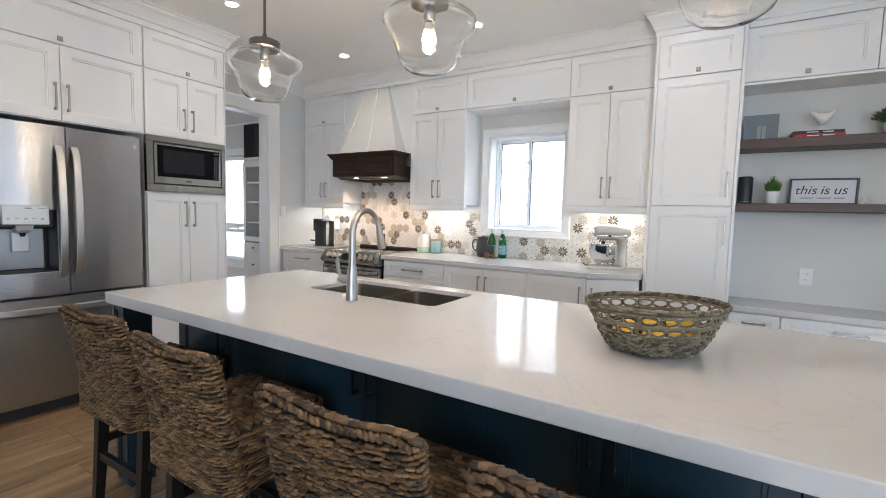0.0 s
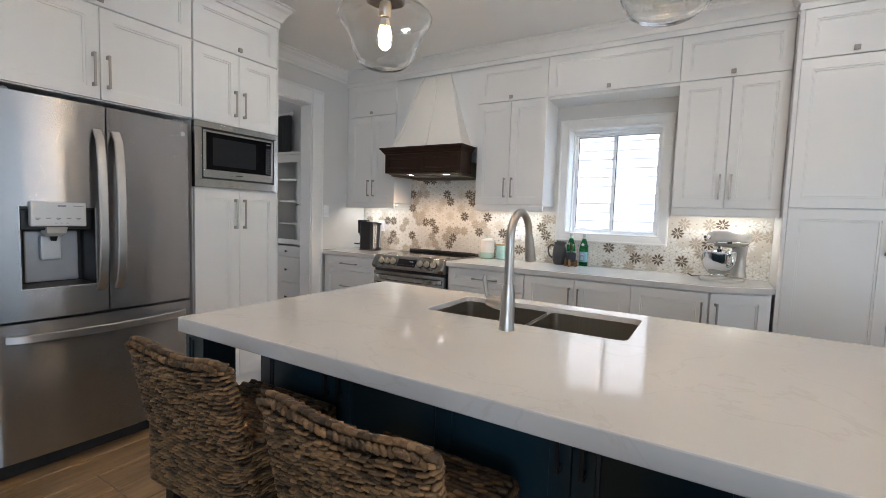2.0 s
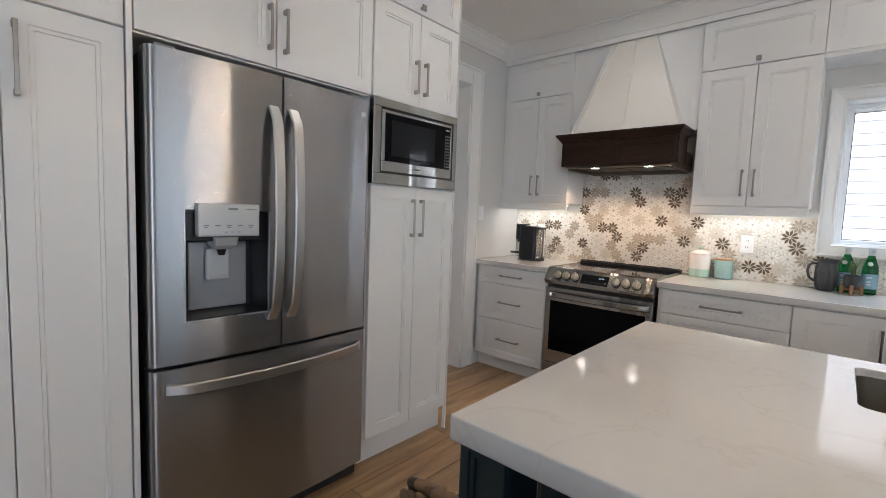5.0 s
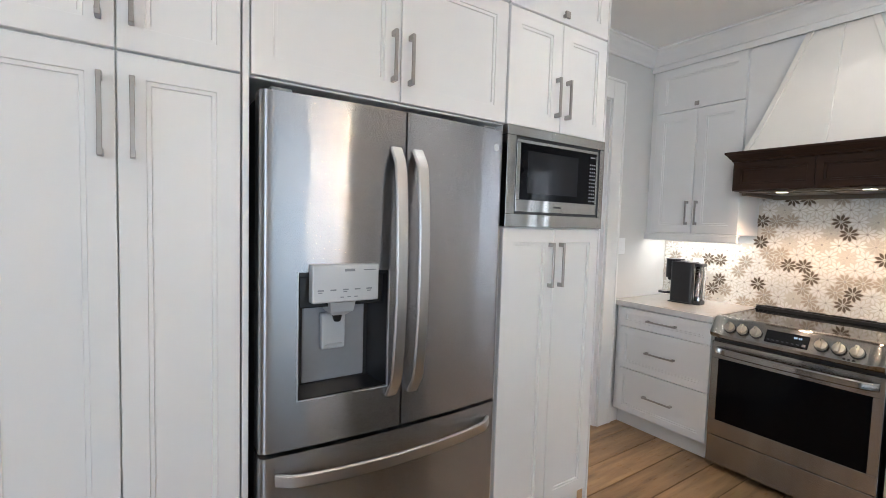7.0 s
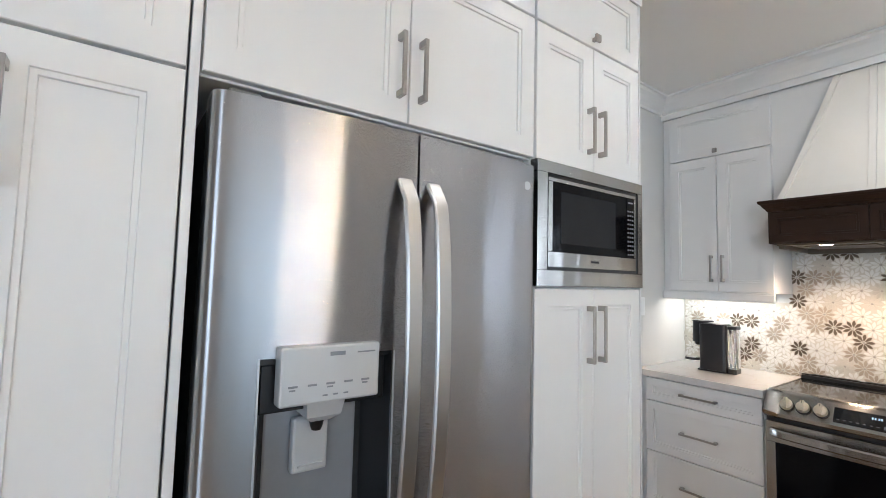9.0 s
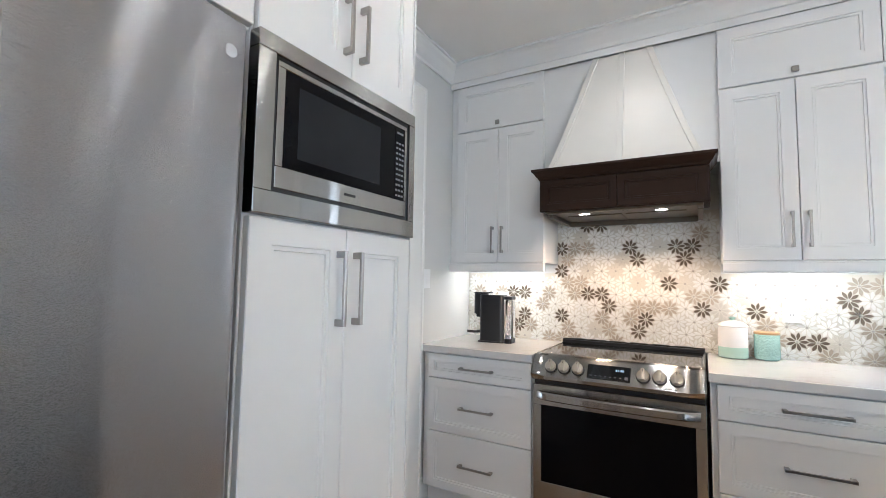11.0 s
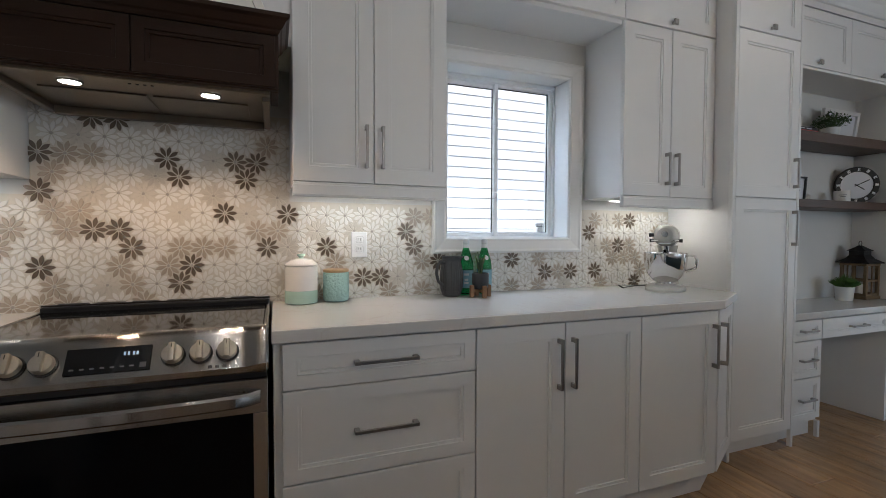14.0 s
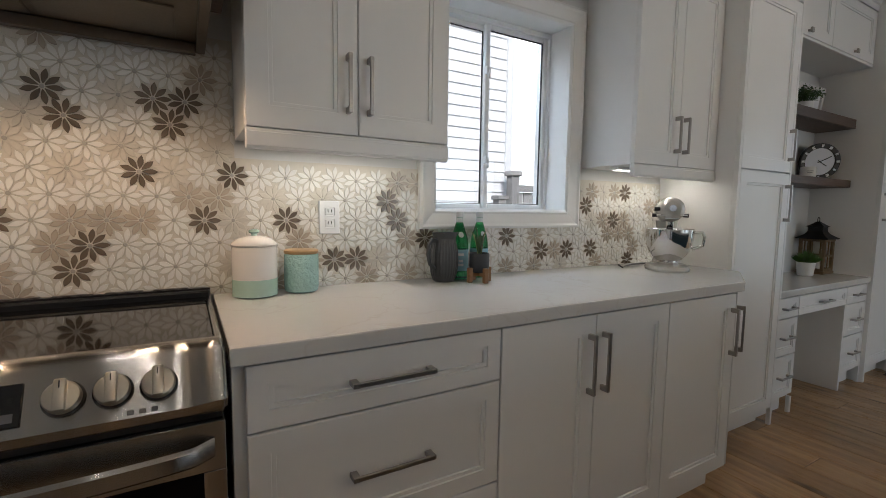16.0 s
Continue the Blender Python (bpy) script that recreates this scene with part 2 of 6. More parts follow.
def sweep(bm, profile, a, b, out, mitre_a=0.0, mitre_b=0.0):
    """A moulding: a profile of (out, up) carried from a to b; its ends are cut slantwise by the mitres, per metre of out."""
    a, b, out = Vector(a), Vector(b), Vector(out)
    along = (b - a).normalized()
    loops = [[p + out * o + Vector((0, 0, u)) + along * (m * o) for o, u in profile] for p, m in ((a, mitre_a), (b, mitre_b))]
    rings(bm, loops)
    bmesh.ops.recalc_face_normals(bm, faces=bm.faces)
    return bm


def panel_front(bm, x0, x1, z0, z1, y=0.0, thick=0.02, stile=0.058, flat=False):
    """A shaker front with a stepped bead round a sunk panel; its face lies at y and looks towards -y."""
    stile = min(stile, 0.3 * min(x1 - x0, z1 - z0))
    steps = [(0, thick), (0, 0.002), (0.002, 0)]
    steps += [] if flat else [(stile, 0), (stile + 0.0015, 0.004), (stile + 0.011, 0.004), (stile + 0.0125, 0.009)]
    loops = [[(x0 + i, y + d, z0 + i), (x1 - i, y + d, z0 + i), (x1 - i, y + d, z1 - i), (x0 + i, y + d, z1 - i)] for i, d in steps]
    rings(bm, loops)
    return bm


def bar_pull(parent, x, z, length, upright=True, y=0.0, material=None, out=0.032):
    """A flat bar pull on two square feet."""
    bm = bmesh.new()
    h, w = length / 2, 0.006
    for s in (-1, 1):
        c = s * (h - 0.009)
        if upright:
            box(bm, x - w, x + w, y - out, y + 0.0005, z + c - 0.009, z + c + 0.009, 0.0012)
        else:
            box(bm, x + c - 0.009, x + c + 0.009, y - out, y + 0.0005, z - w, z + w, 0.0012)
    if upright:
        box(bm, x - 0.0052, x + 0.0052, y - out - 0.0005, y - out + 0.0085, z - h + 0.012, z + h - 0.012, 0.001)
    else:
        box(bm, x - h + 0.012, x + h - 0.012, y - out - 0.0005, y - out + 0.0085, z - 0.0052, z + 0.0052, 0.001)
    return part("handle", bm, material or PULL, parent, "satin nickel bar handle")


def square_knob(parent, x, z, y=0.0):
    bm = bmesh.new()
    box(bm, x - 0.006, x + 0.006, y - 0.016, y + 0.0005, z - 0.006, z + 0.006)
    box(bm, x - 0.014, x + 0.014, y - 0.026, y - 0.015, z - 0.014, z + 0.014, 0.002)
    return part("knob", bm, PULL, parent, "small square nickel knob")


GAP = 0.0016


def door(cab, x0, x1, z0, z1, pull="", length=0.16, y=0.0, material=None, pull_mat=None, name="door", stile=0.058):
    """A door or drawer front with its pull: l / r upright pull low, L / R upright pull high, m / M middle, k knob low."""
    d = part(name, panel_front(bmesh.new(), x0 + GAP, x1 - GAP, z0 + GAP, z1 - GAP, y, stile=stile), material or CABINET, cab)
    e = 0.032
    if pull in ("l", "r"):
        bar_pull(d, x0 + e if pull == "l" else x1 - e, z0 + 0.06 + length / 2, length, True, y, pull_mat)
    elif pull in ("L", "R"):
        bar_pull(d, x0 + e if pull == "L" else x1 - e, z1 - 0.06 - length / 2, length, True, y, pull_mat)
    elif pull == "h":
        bar_pull(d, (x0 + x1) / 2, (z0 + z1) / 2, length, False, y, pull_mat)
    elif pull == "k":
        square_knob(d, (x0 + x1) / 2, z0 + 0.028, y)
    return d


# ---- large structure ----
NORTH, WEST, TOP = 4.30, -2.57, 2.72
bm = bmesh.new()
box(bm, -4.07, -0.355, NORTH, 4.52, 0, TOP)
box(bm, -6.0, -5.25, NORTH, 4.52, 0, TOP)
box(bm, -5.25, -4.07, NORTH, 4.52, 0, 0.56)
box(bm, -5.25, -4.07, NORTH, 4.52, 2.06, TOP)
box(bm, 0.425, 6.6, NORTH, 4.52, 0, TOP)
box(bm, -0.355, 0.425, NORTH, 4.52, 0, 1.155)
box(bm, -0.355, 0.425, NORTH, 4.52, 2.075, TOP)
wall_north = structure("wall_north", bm, WALL, "pale grey painted kitchen wall with a window", "wall")
bm = bmesh.new()
box(bm, -2.70, WEST, -4.0, 2.70, 0, TOP)
box(bm, -2.70, WEST, 3.53, NORTH, 0, TOP)
box(bm, -2.70, WEST, 2.70, 3.53, 2.31, TOP)
wall_west = structure("wall_west", bm, WALL, "pale grey painted wall with a tall doorway", "wall")
bm = bmesh.new()
box(bm, 3.46, 3.60, 3.45, NORTH, 0, TOP)
wall_stub = structure("wall_east_1", bm, WALL, "pale painted wall end beside the tall cabinet", "wall")
# unseen closing walls; their openings are assumed, placed to suit the daylight
bm = bmesh.new()
box(bm, 6.5, 6.62, -4.0, 1.15, 0, TOP)
box(bm, 6.5, 6.62, 3.45, NORTH, 0, TOP)
box(bm, 6.5, 6.62, 1.15, 3.45, 2.45, TOP)
wall_east = structure("wall_east_2", bm, WALL, "pale painted wall with an assumed wide patio opening", "wall")
bm = bmesh.new()
box(bm, -2.70, 0.95, -4.12, -4.0, 0, TOP)
box(bm, 5.45, 6.62, -4.12, -4.0, 0, TOP)
box(bm, 0.95, 5.45, -4.12, -4.0, 0, 0.4)
box(bm, 0.95, 5.45, -4.12, -4.0, 2.5, TOP)
wall_south = structure("wall_south", bm, WALL, "pale painted living room wall with assumed wide windows", "wall")
bm = bmesh.new()
# the gap left in the west side is assumed, unseen, for the fill lamp
box(bm, -6.0, -5.88, 0.8, 1.45, 0, TOP)
box(bm, -6.0, -5.88, 2.85, NORTH, 0, TOP)
box(bm, -6.0, -5.88, 1.45, 2.85, 0, 0.6)
box(bm, -6.0, -5.88, 1.45, 2.85, 2.1, TOP)
box(bm, -6.0, -2.70, 0.68, 0.80, 0, TOP)
wall_dining = structure("wall_dining", bm, mat("beige_grey_wall_paint", (0.50, 0.475, 0.44), 0.75, vary=0.015, scale=2, bump=0.05, bump_scale=300), "beige grey dining room walls", "wall")
ceiling = structure("ceiling", boxed(-6.0, 6.62, -4.12, 4.44, TOP, TOP + 0.12), CEILING, "smooth white painted ceiling", "ceiling")

CROWN = [(0, 0), (0, -0.115), (0.012, -0.115), (0.014, -0.098), (0.030, -0.082), (0.048, -0.050), (0.066, -0.030), (0.070, -0.014), (0.082, -0.012), (0.082, 0)]
FRIEZE = [(0, 0), (0, -0.15), (0.006, -0.15), (0.006, -0.112), (0.016, -0.108), (0.022, -0.090), (0.046, -0.050), (0.062, -0.032), (0.066, -0.014), (0.078, -0.012), (0.078, 0)]


def crown(a, b, out, ma, mb, profile=FRIEZE, label="white crown moulding along the ceiling", mat_=None):
    return structure("crown_moulding", sweep(bmesh.new(), profile, a, b, out, ma, mb), mat_ or CABINET, label, "moulding")


T = TOP - 0.001
crown((WEST, 2.65, T), (WEST, 4.0, T), (1, 0, 0), 0, 0, CROWN)
crown((-2.57, 4.0, T), (1.125, 4.0, T), (0, -1, 0), 0, 0)
crown((1.125, 4.0, T), (1.125, 3.89, T), (-1, 0, 0), 0, 1)
crown((1.125, 3.89, T), (1.655, 3.89, T), (0, -1, 0), -1, 1)
crown((1.655, 3.89, T), (1.655, 4.0, T), (1, 0, 0), -1, 0)
crown((1.655, 4.0, T), (2.955, 4.0, T), (0, -1, 0), 0, 0)
crown((2.955, 4.0, T), (2.955, 3.89, T), (-1, 0, 0), 0, 1)
crown((2.955, 3.89, T), (3.46, 3.89, T), (0, -1, 0), -1, 0)
crown((-1.955, 2.655, T), (-1.955, -0.15, T), (1, 0, 0), -1, 0)
crown((-2.57, 2.655, T), (-1.955, 2.655, T), (0, 1, 0), 0, 1)

# doorway lining and casing
bm = bmesh.new()
box(bm, WEST, WEST + 0.020, 3.525, 3.655, 0, 2.435, 0.004)
box(bm, WEST, WEST + 0.020, 2.66, 3.525, 2.305, 2.435, 0.004)
box(bm, WEST, WEST + 0.026, 3.64, 3.662, 0, 2.442, 0.004)
box(bm, WEST, WEST + 0.026, 2.66, 3.655, 2.425, 2.445, 0.004)
box(bm, WEST - 0.132, WEST + 0.002, 3.512, 3.529, 0, 2.31)
box(bm, WEST - 0.132, WEST + 0.002, 2.70, 3.512, 2.298, 2.312)
box(bm, WEST - 0.132, WEST + 0.002, 2.70, 2.715, 0, 2.298)
box(bm, -2.72, -2.70, 3.529, 3.655, 0, 2.435, 0.004)
structure("doorway_trim", bm, TRIM, "wide white painted doorway casing and lining", "door trim")

# kitchen window: casing, deep lining, sliding sashes
window = tagged(new("window_1"), "white sliding window in a deep white casing", "window", "", "structure")
CX0, CX1, CZ0, CZ1 = -0.392, 0.472, 1.113, 2.122
bm = bmesh.new()
prof = [(0.0, 0.0), (0.0, 0.030), (0.010, 0.034), (0.020, 0.028), (0.030, 0.026), (0.062, 0.018), (0.070, 0.020), (0.080, 0.012), (0.080, -0.0012)]
rings(bm, [[(CX0 + i, NORTH - o, CZ0 + i), (CX1 - i, NORTH - o, CZ0 + i), (CX1 - i, NORTH - o, CZ1 - i), (CX0 + i, NORTH - o, CZ1 - i)] for i, o in prof], False, False)
part("casing", bm, TRIM, window)
IX0, IX1, IZ0, IZ1 = -0.312, 0.392, 1.188, 2.044
bm = bmesh.new()
for x0, x1 in ((IX0 - 0.041, IX0), (IX1, IX1 + 0.031)):
    box(bm, x0, x1, NORTH + 0.002, 4.516, IZ0 - 0.03, IZ1 + 0.03)
box(bm, IX0 - 0.041, IX1 + 0.031, NORTH + 0.002, 4.516, IZ0 - 0.032, IZ0)
box(bm, IX0, IX1, NORTH + 0.002, 4.516, IZ1, IZ1 + 0.030)
part("lining", bm, TRIM, window)
VINYL = mat("white_vinyl", (0.84, 0.85, 0.86), 0.4, vary=0.01)
bm = bmesh.new()
for x0, x1, z0, z1 in ((IX0, IX1, IZ0, IZ0 + 0.010), (IX0, IX1, IZ1 - 0.022, IZ1), (IX0, IX0 + 0.012, IZ0 + 0.010, IZ1 - 0.022), (IX1 - 0.012, IX1, IZ0 + 0.010, IZ1 - 0.022)):
    box(bm, x0, x1, 4.415, 4.480, z0, z1, 0.002)
part("window_frame", bm, VINYL, window)
GLASS = glass("window_glass")
for sx0, sx1, sy in ((IX0 + 0.010, 0.045, 4.462), (0.014, IX1 - 0.010, 4.438)):
    sash = bmesh.new()
    a, b2, c, e = sx0, sx1, IZ0 + 0.009, IZ1 - 0.020
    for q in ((a, a + 0.024, c, e), (b2 - 0.024, b2, c, e), (a + 0.024, b2 - 0.024, c, c + 0.022), (a + 0.024, b2 - 0.024, e - 0.022, e)):
        box(sash, q[0], q[1], sy - 0.010, sy + 0.012, q[2], q[3], 0.003)
    s = part("sash", sash, VINYL, window)
    bead = bmesh.new()
    for q in ((a + 0.024, a + 0.028, c + 0.022, e - 0.022), (b2 - 0.028, b2 - 0.024, c + 0.022, e - 0.022), (a + 0.028, b2 - 0.028, e - 0.026, e - 0.022), (a + 0.028, b2 - 0.028, c + 0.022, c + 0.025)):
        box(bead, q[0], q[1], sy + 0.001, sy + 0.009, q[2], q[3])
    part("gasket", bead, BLACK, s)
    pane = part("pane", boxed(a + 0.022, b2 - 0.022, sy + 0.004, sy + 0.007, c + 0.020, e - 0.020), GLASS, s)
    pane.visible_shadow = False
for z in (1.40, 1.80):
    bm = boxed(0.008, 0.028, 4.405, 4.428, z, z + 0.035, 0.004)
    box(bm, 0.013, 0.021, 4.394, 4.407, z - 0.02, z + 0.02, 0.003)
    part("latch", bm, VINYL, window)

# ---- cabinets of the range wall ----
UP = 4.0


def body(cab, x0, x1, y0, y1, z0, z1, material=None):
    return part("body", boxed(x0, x1, y0, y1, z0, z1, 0.0015), material or CABINET, cab)


def upper(name, x0, x1, doors, label, rail=True, low=1.402, side_l=0.0, side_r=0.0):
    """A wall cabinet with a top hatch, its doors and a light rail."""
    cab = thing(name, pose(x0, UP, 0), label, "wall cabinet", "upper cabinets")
    w = x1 - x0
    body(cab, 0.0005, w - 0.0005, 0.020, NORTH - UP - 0.001, low - 0.002, 2.575)
    door(cab, side_l, w - side_r, 2.262, 2.568, "k", name="hatch")
    if doors == 2:
        m = (side_l + w - side_r) / 2
        door(cab, side_l, m, low, 2.258, "r", 0.165)
        door(cab, m, w - side_r, low, 2.258, "l", 0.165)
    if rail:
        bm = boxed(0.0, w, 0.0, 0.022, 1.346, low - 0.001, 0.003)
        box(bm, 0.001, w - 0.001, -0.004, 0.0, 1.352, 1.392, 0.002)
        part("light_rail", bm, CABINET, cab)
    return cab


upper("wall_cabinet", -2.568, -1.932, 2, "white shaker wall cabinet beside the range hood", side_l=0.048)
upper("wall_cabinet", -1.040, -0.428, 2, "white shaker wall cabinet between hood and window")
upper("wall_cabinet", 0.505, 1.122, 2, "white shaker wall cabinet above the stand mixer")
bridge = thing("bridge_cabinet", pose(-0.428, UP, 0), "white shallow cabinet bridging above the window", "wall cabinet", "upper cabinets")
body(bridge, 0.0005, 0.9325, 0.020, NORTH - UP - 0.001, 2.242, 2.575)
door(bridge, 0.0, 0.933, 2.262, 2.568, "k", name="hatch")

BASE = 3.68
TOE = 0.112


def base_unit(name, x0, x1, label, fronts, deep=0.60):
    """A floor unit; fronts: rows of (x from, x to, z from, z to, pull, length)."""
    cab = thing(name, pose(x0, BASE, 0), label, "base cabinet", "base cabinets")
    w = x1 - x0
    body(cab, 0.0005, w - 0.0005, 0.020, deep, TOE, 0.872)
    part("plinth", boxed(0.0005, w - 0.0005, 0.075, 0.095, 0.002, TOE - 0.001), CABINET, cab)
    for fx0, fx1, z0, z1, pull, ln in fronts:
        door(cab, fx0 - x0, fx1 - x0, z0, z1, pull, ln, name="drawer_front" if pull == "h" else "door", stile=0.045 if pull == "h" else 0.058)
    return cab


base_unit("drawer_cabinet", -2.555, -1.892, "white three drawer base cabinet beside the range", [(-2.519, -1.897, 0.732, 0.868, "h", 0.20), (-2.519, -1.897, 0.435, 0.730, "h", 0.20), (-2.519, -1.897, 0.122, 0.433, "h", 0.20)])
base_unit("drawer_cabinet", -1.112, -0.434, "white three drawer base cabinet with nickel pulls", [(-1.088, -0.436, 0.721, 0.868, "h", 0.215), (-1.088, -0.436, 0.425, 0.719, "h", 0.215), (-1.088, -0.436, 0.122, 0.423, "h", 0.215)])
base_unit("door_cabinet", -0.434, 0.322, "white double door base cabinet under the window", [(-0.434, -0.056, 0.122, 0.868, "R", 0.195), (-0.056, 0.322, 0.122, 0.868, "L", 0.195)])
base_unit("door_cabinet", 0.322, 0.772, "white single door base cabinet", [(0.322, 0.768, 0.122, 0.868, "R", 0.195)])
ang = math.degrees(math.atan2(3.865 - BASE, 1.118 - 0.776))
corner_cab = thing("angled_cabinet", pose(0.776, BASE, 0, 0, 0, ang), "white angled end cabinet beside the tall pantry", "base cabinet", "base cabinets")
span = math.hypot(1.118 - 0.776, 3.865 - BASE)
bm = bmesh.new()
rings(bm, [[(0.012, 0.020, z), (span - 0.004, 0.020, z), (span - 0.004, 0.30, z), (0.25, 0.45, z)] for z in (TOE, 0.872)])
part("body", bm, CABINET, corner_cab)
part("plinth", boxed(0.03, span - 0.006, 0.070, 0.085, 0.002, TOE - 0.001), CABINET, corner_cab)
door(corner_cab, 0.004, span - 0.030, 0.122, 0.868, "L", 0.195)


def slab(bm, outline, z0, z1, bevel=0.004):
    """A worktop of the given outline with eased edges."""
    lo, hi = [bm.verts.new((x, y, z0)) for x, y in outline], [bm.verts.new((x, y, z1)) for x, y in outline]
    n = len(outline)
    bm.faces.new(list(reversed(lo)))
    bm.faces.new(hi)
    for i in range(n):
        bm.faces.new((lo[i], lo[(i + 1) % n], hi[(i + 1) % n], hi[i]))
    bmesh.ops.recalc_face_normals(bm, faces=bm.faces)
    if bevel:
        bmesh.ops.bevel(bm, geom=[e for e in bm.edges], offset=bevel, segments=2, affect="EDGES", profile=0.5)
    return bm


tagged(link("worktop", slab(bmesh.new(), [(-2.568, 3.66), (-1.888, 3.66), (-1.888, 4.298), (-2.568, 4.298)], 0.875, 0.915), QUARTZ, smooth=False), "white quartz worktop holding the coffee machine", "worktop")
tagged(link("worktop", slab(bmesh.new(), [(-1.116, 3.66), (0.785, 3.66), (1.105, 3.838), (1.121, 3.87), (1.121, 4.298), (-1.116, 4.298)], 0.875, 0.915), QUARTZ), "long white quartz worktop with an angled end", "worktop")

# tall pantry, desk and far tall cabinet
TALL = 3.89


def tall_cabinet(x0, x1, label, pull_side, group="tall cabinets", end=False):
    cab = thing("tall_cabinet", pose(x0, TALL, 0), label, "tall cabinet", group)
    w = x1 - x0
    body(cab, 0.0005, w - 0.0005, 0.021, NORTH - TALL - 0.001, 0.10, 2.575)
    bm = boxed(0.0005, 0.022, 0.0, 0.021, 0.002, 2.575, 0.001)
    box(bm, w - 0.020, w - 0.0005, 0.0, 0.021, 0.002, 2.575, 0.001)
    part("side_panel", bm, CABINET, cab)
    part("plinth", boxed(0.0225, w - 0.0205, 0.07, 0.09, 0.002, 0.098), CABINET, cab)
    part("side_skirt", boxed(0.0005, 0.022, 0.0215, 0.40, 0.002, 0.0995), CABINET, cab)
    p = pull_side
    door(cab, 0.022, w - 0.021, 2.284, 2.568, "k", name="hatch")
    door(cab, 0.022, w - 0.021, 1.409, 2.280, p, 0.165)
    door(cab, 0.022, w - 0.021, 0.105, 1.405, p.upper(), 0.195)
    return cab


tall_cabinet(1.124, 1.655, "tall white pantry cabinet beside the worktop", "r")
tall_cabinet(2.955, 3.455, "tall white pantry cabinet at the end of the desk", "l")
desk_up = thing("desk_wall_cabinet", pose(1.656, UP, 0), "white two door wall cabinet above the desk shelves", "wall cabinet", "upper cabinets")
body(desk_up, 0.0005, 1.2975, 0.020, NORTH - UP - 0.001, 2.205, 2.575)
door(desk_up, 0.0, 0.649, 2.222, 2.568, "k")
door(desk_up, 0.649, 1.298, 2.222, 2.568, "k")
part("bottom_edge", boxed(0.0005, 1.2975, 0.0, 0.019, 2.203, 2.220, 0.002), CABINET, desk_up)
desk = thing("built_in_desk", pose(1.656, 3.915, 0), "white built-in desk with two drawer stacks and a knee space", "desk")
body(desk, 0.0005, 0.283, 0.021, 0.380, 0.100, 0.718)
part("pedestal", boxed(0.967, 1.2975, 0.021, 0.380, 0.100, 0.718, 0.001), CABINET, desk)
part("leg_panel", boxed(0.264, 0.284, 0.0, 0.0205, 0.002, 0.100), CABINET, desk)
part("leg_panel", boxed(0.945, 0.966, 0.0, 0.380, 0.002, 0.602), CABINET, desk)
part("leg_panel", boxed(1.278, 1.2975, 0.0, 0.0205, 0.002, 0.718), CABINET, desk)
part("plinth", boxed(0.0005, 0.283, 0.06, 0.08, 0.002, 0.099), CABINET, desk)
part("plinth", boxed(0.967, 1.277, 0.06, 0.08, 0.002, 0.099), CABINET, desk)
part("apron", boxed(0.284, 0.966, 0.021, 0.380, 0.604, 0.718), CABINET, desk)
for x0, x1 in ((0.006, 0.283), (0.967, 1.277)):
    for z0, z1 in ((0.592, 0.712), (0.372, 0.588), (0.122, 0.368)):
        door(desk, x0, x1, z0, z1, "h", 0.13, name="drawer_front", stile=0.035)
door(desk, 0.287, 0.963, 0.592, 0.712, "h", 0.16, name="drawer_front", stile=0.035)
tagged(link("desk_worktop", slab(bmesh.new(), [(1.657, 3.90), (2.953, 3.90), (2.953, 4.298), (1.657, 4.298)], 0.720, 0.760), QUARTZ), "white quartz desk top", "worktop")
for z0, z1, lab in ((1.797, 1.862, "thick brown wooden floating shelf with a bird and books"), (1.384, 1.436, "brown wooden floating shelf with a sign and a clock")):
    tagged(link("floating_shelf", boxed(1.657, 2.953, 4.06, 4.298, z0, z1, 0.003), SHELF_WOOD), lab, "shelf", "floating shelves")

# ---- tall cabinets of the refrigerator wall ----
FRONT = -1.955


def west_cab(name, y0, y1, label, rows, z_low, z_high=2.575, floor=False):
    """A unit of the refrigerator wall; rows of fronts measured along the wall."""
    cab = thing(name, pose(FRONT, y0, 0, 0, 0, 90), label, "tall cabinet", "refrigerator wall cabinets")
    w = y1 - y0
    body(cab, 0.0005, w - 0.0005, 0.021, 0.612, z_low, z_high)
    if floor:
        part("plinth", boxed(0.0005, w - 0.0005, 0.060, 0.080, 0.002, z_low - 0.001), CABINET, cab)
    for a, b, z0, z1, pull, ln in rows:
        door(cab, a - y0, b - y0, z0, z1, pull, ln, name="hatch" if pull == "k" else "door")
    return cab


west_cab("pantry_cabinet", -0.15, 0.490, "tall white double door pantry cabinet", [(-0.14, 0.175, 0.12, 1.82, "R", 0.195), (0.175, 0.488, 0.12, 1.82, "L", 0.195), (-0.14, 0.175, 1.824, 2.568, "r", 0.195), (0.175, 0.488, 1.824, 2.568, "l", 0.195)], 0.115, floor=True)
west_cab("pantry_cabinet", 0.492, 1.074, "tall white double door pantry cabinet beside the refrigerator", [(0.502, 0.794, 0.12, 1.82, "R", 0.195), (0.794, 1.072, 0.12, 1.82, "L", 0.195), (0.502, 0.794, 1.824, 2.568, "r", 0.195), (0.794, 1.072, 1.824, 2.568, "l", 0.195)], 0.115, floor=True)
tagged(link("filler_panel", boxed(-2.567, FRONT + 0.001, 1.0755, 1.0925, 0.002, 2.575, 0.001), CABINET), "white panel beside the refrigerator", "panel")
west_cab("over_fridge_cabinet", 1.094, 2.034, "white double door cabinet above the refrigerator", [(1.096, 1.564, 1.826, 2.286, "r", 0.165), (1.564, 2.032, 1.826, 2.286, "l", 0.165), (1.096, 2.032, 2.290, 2.568, "k", 0)], 1.822)
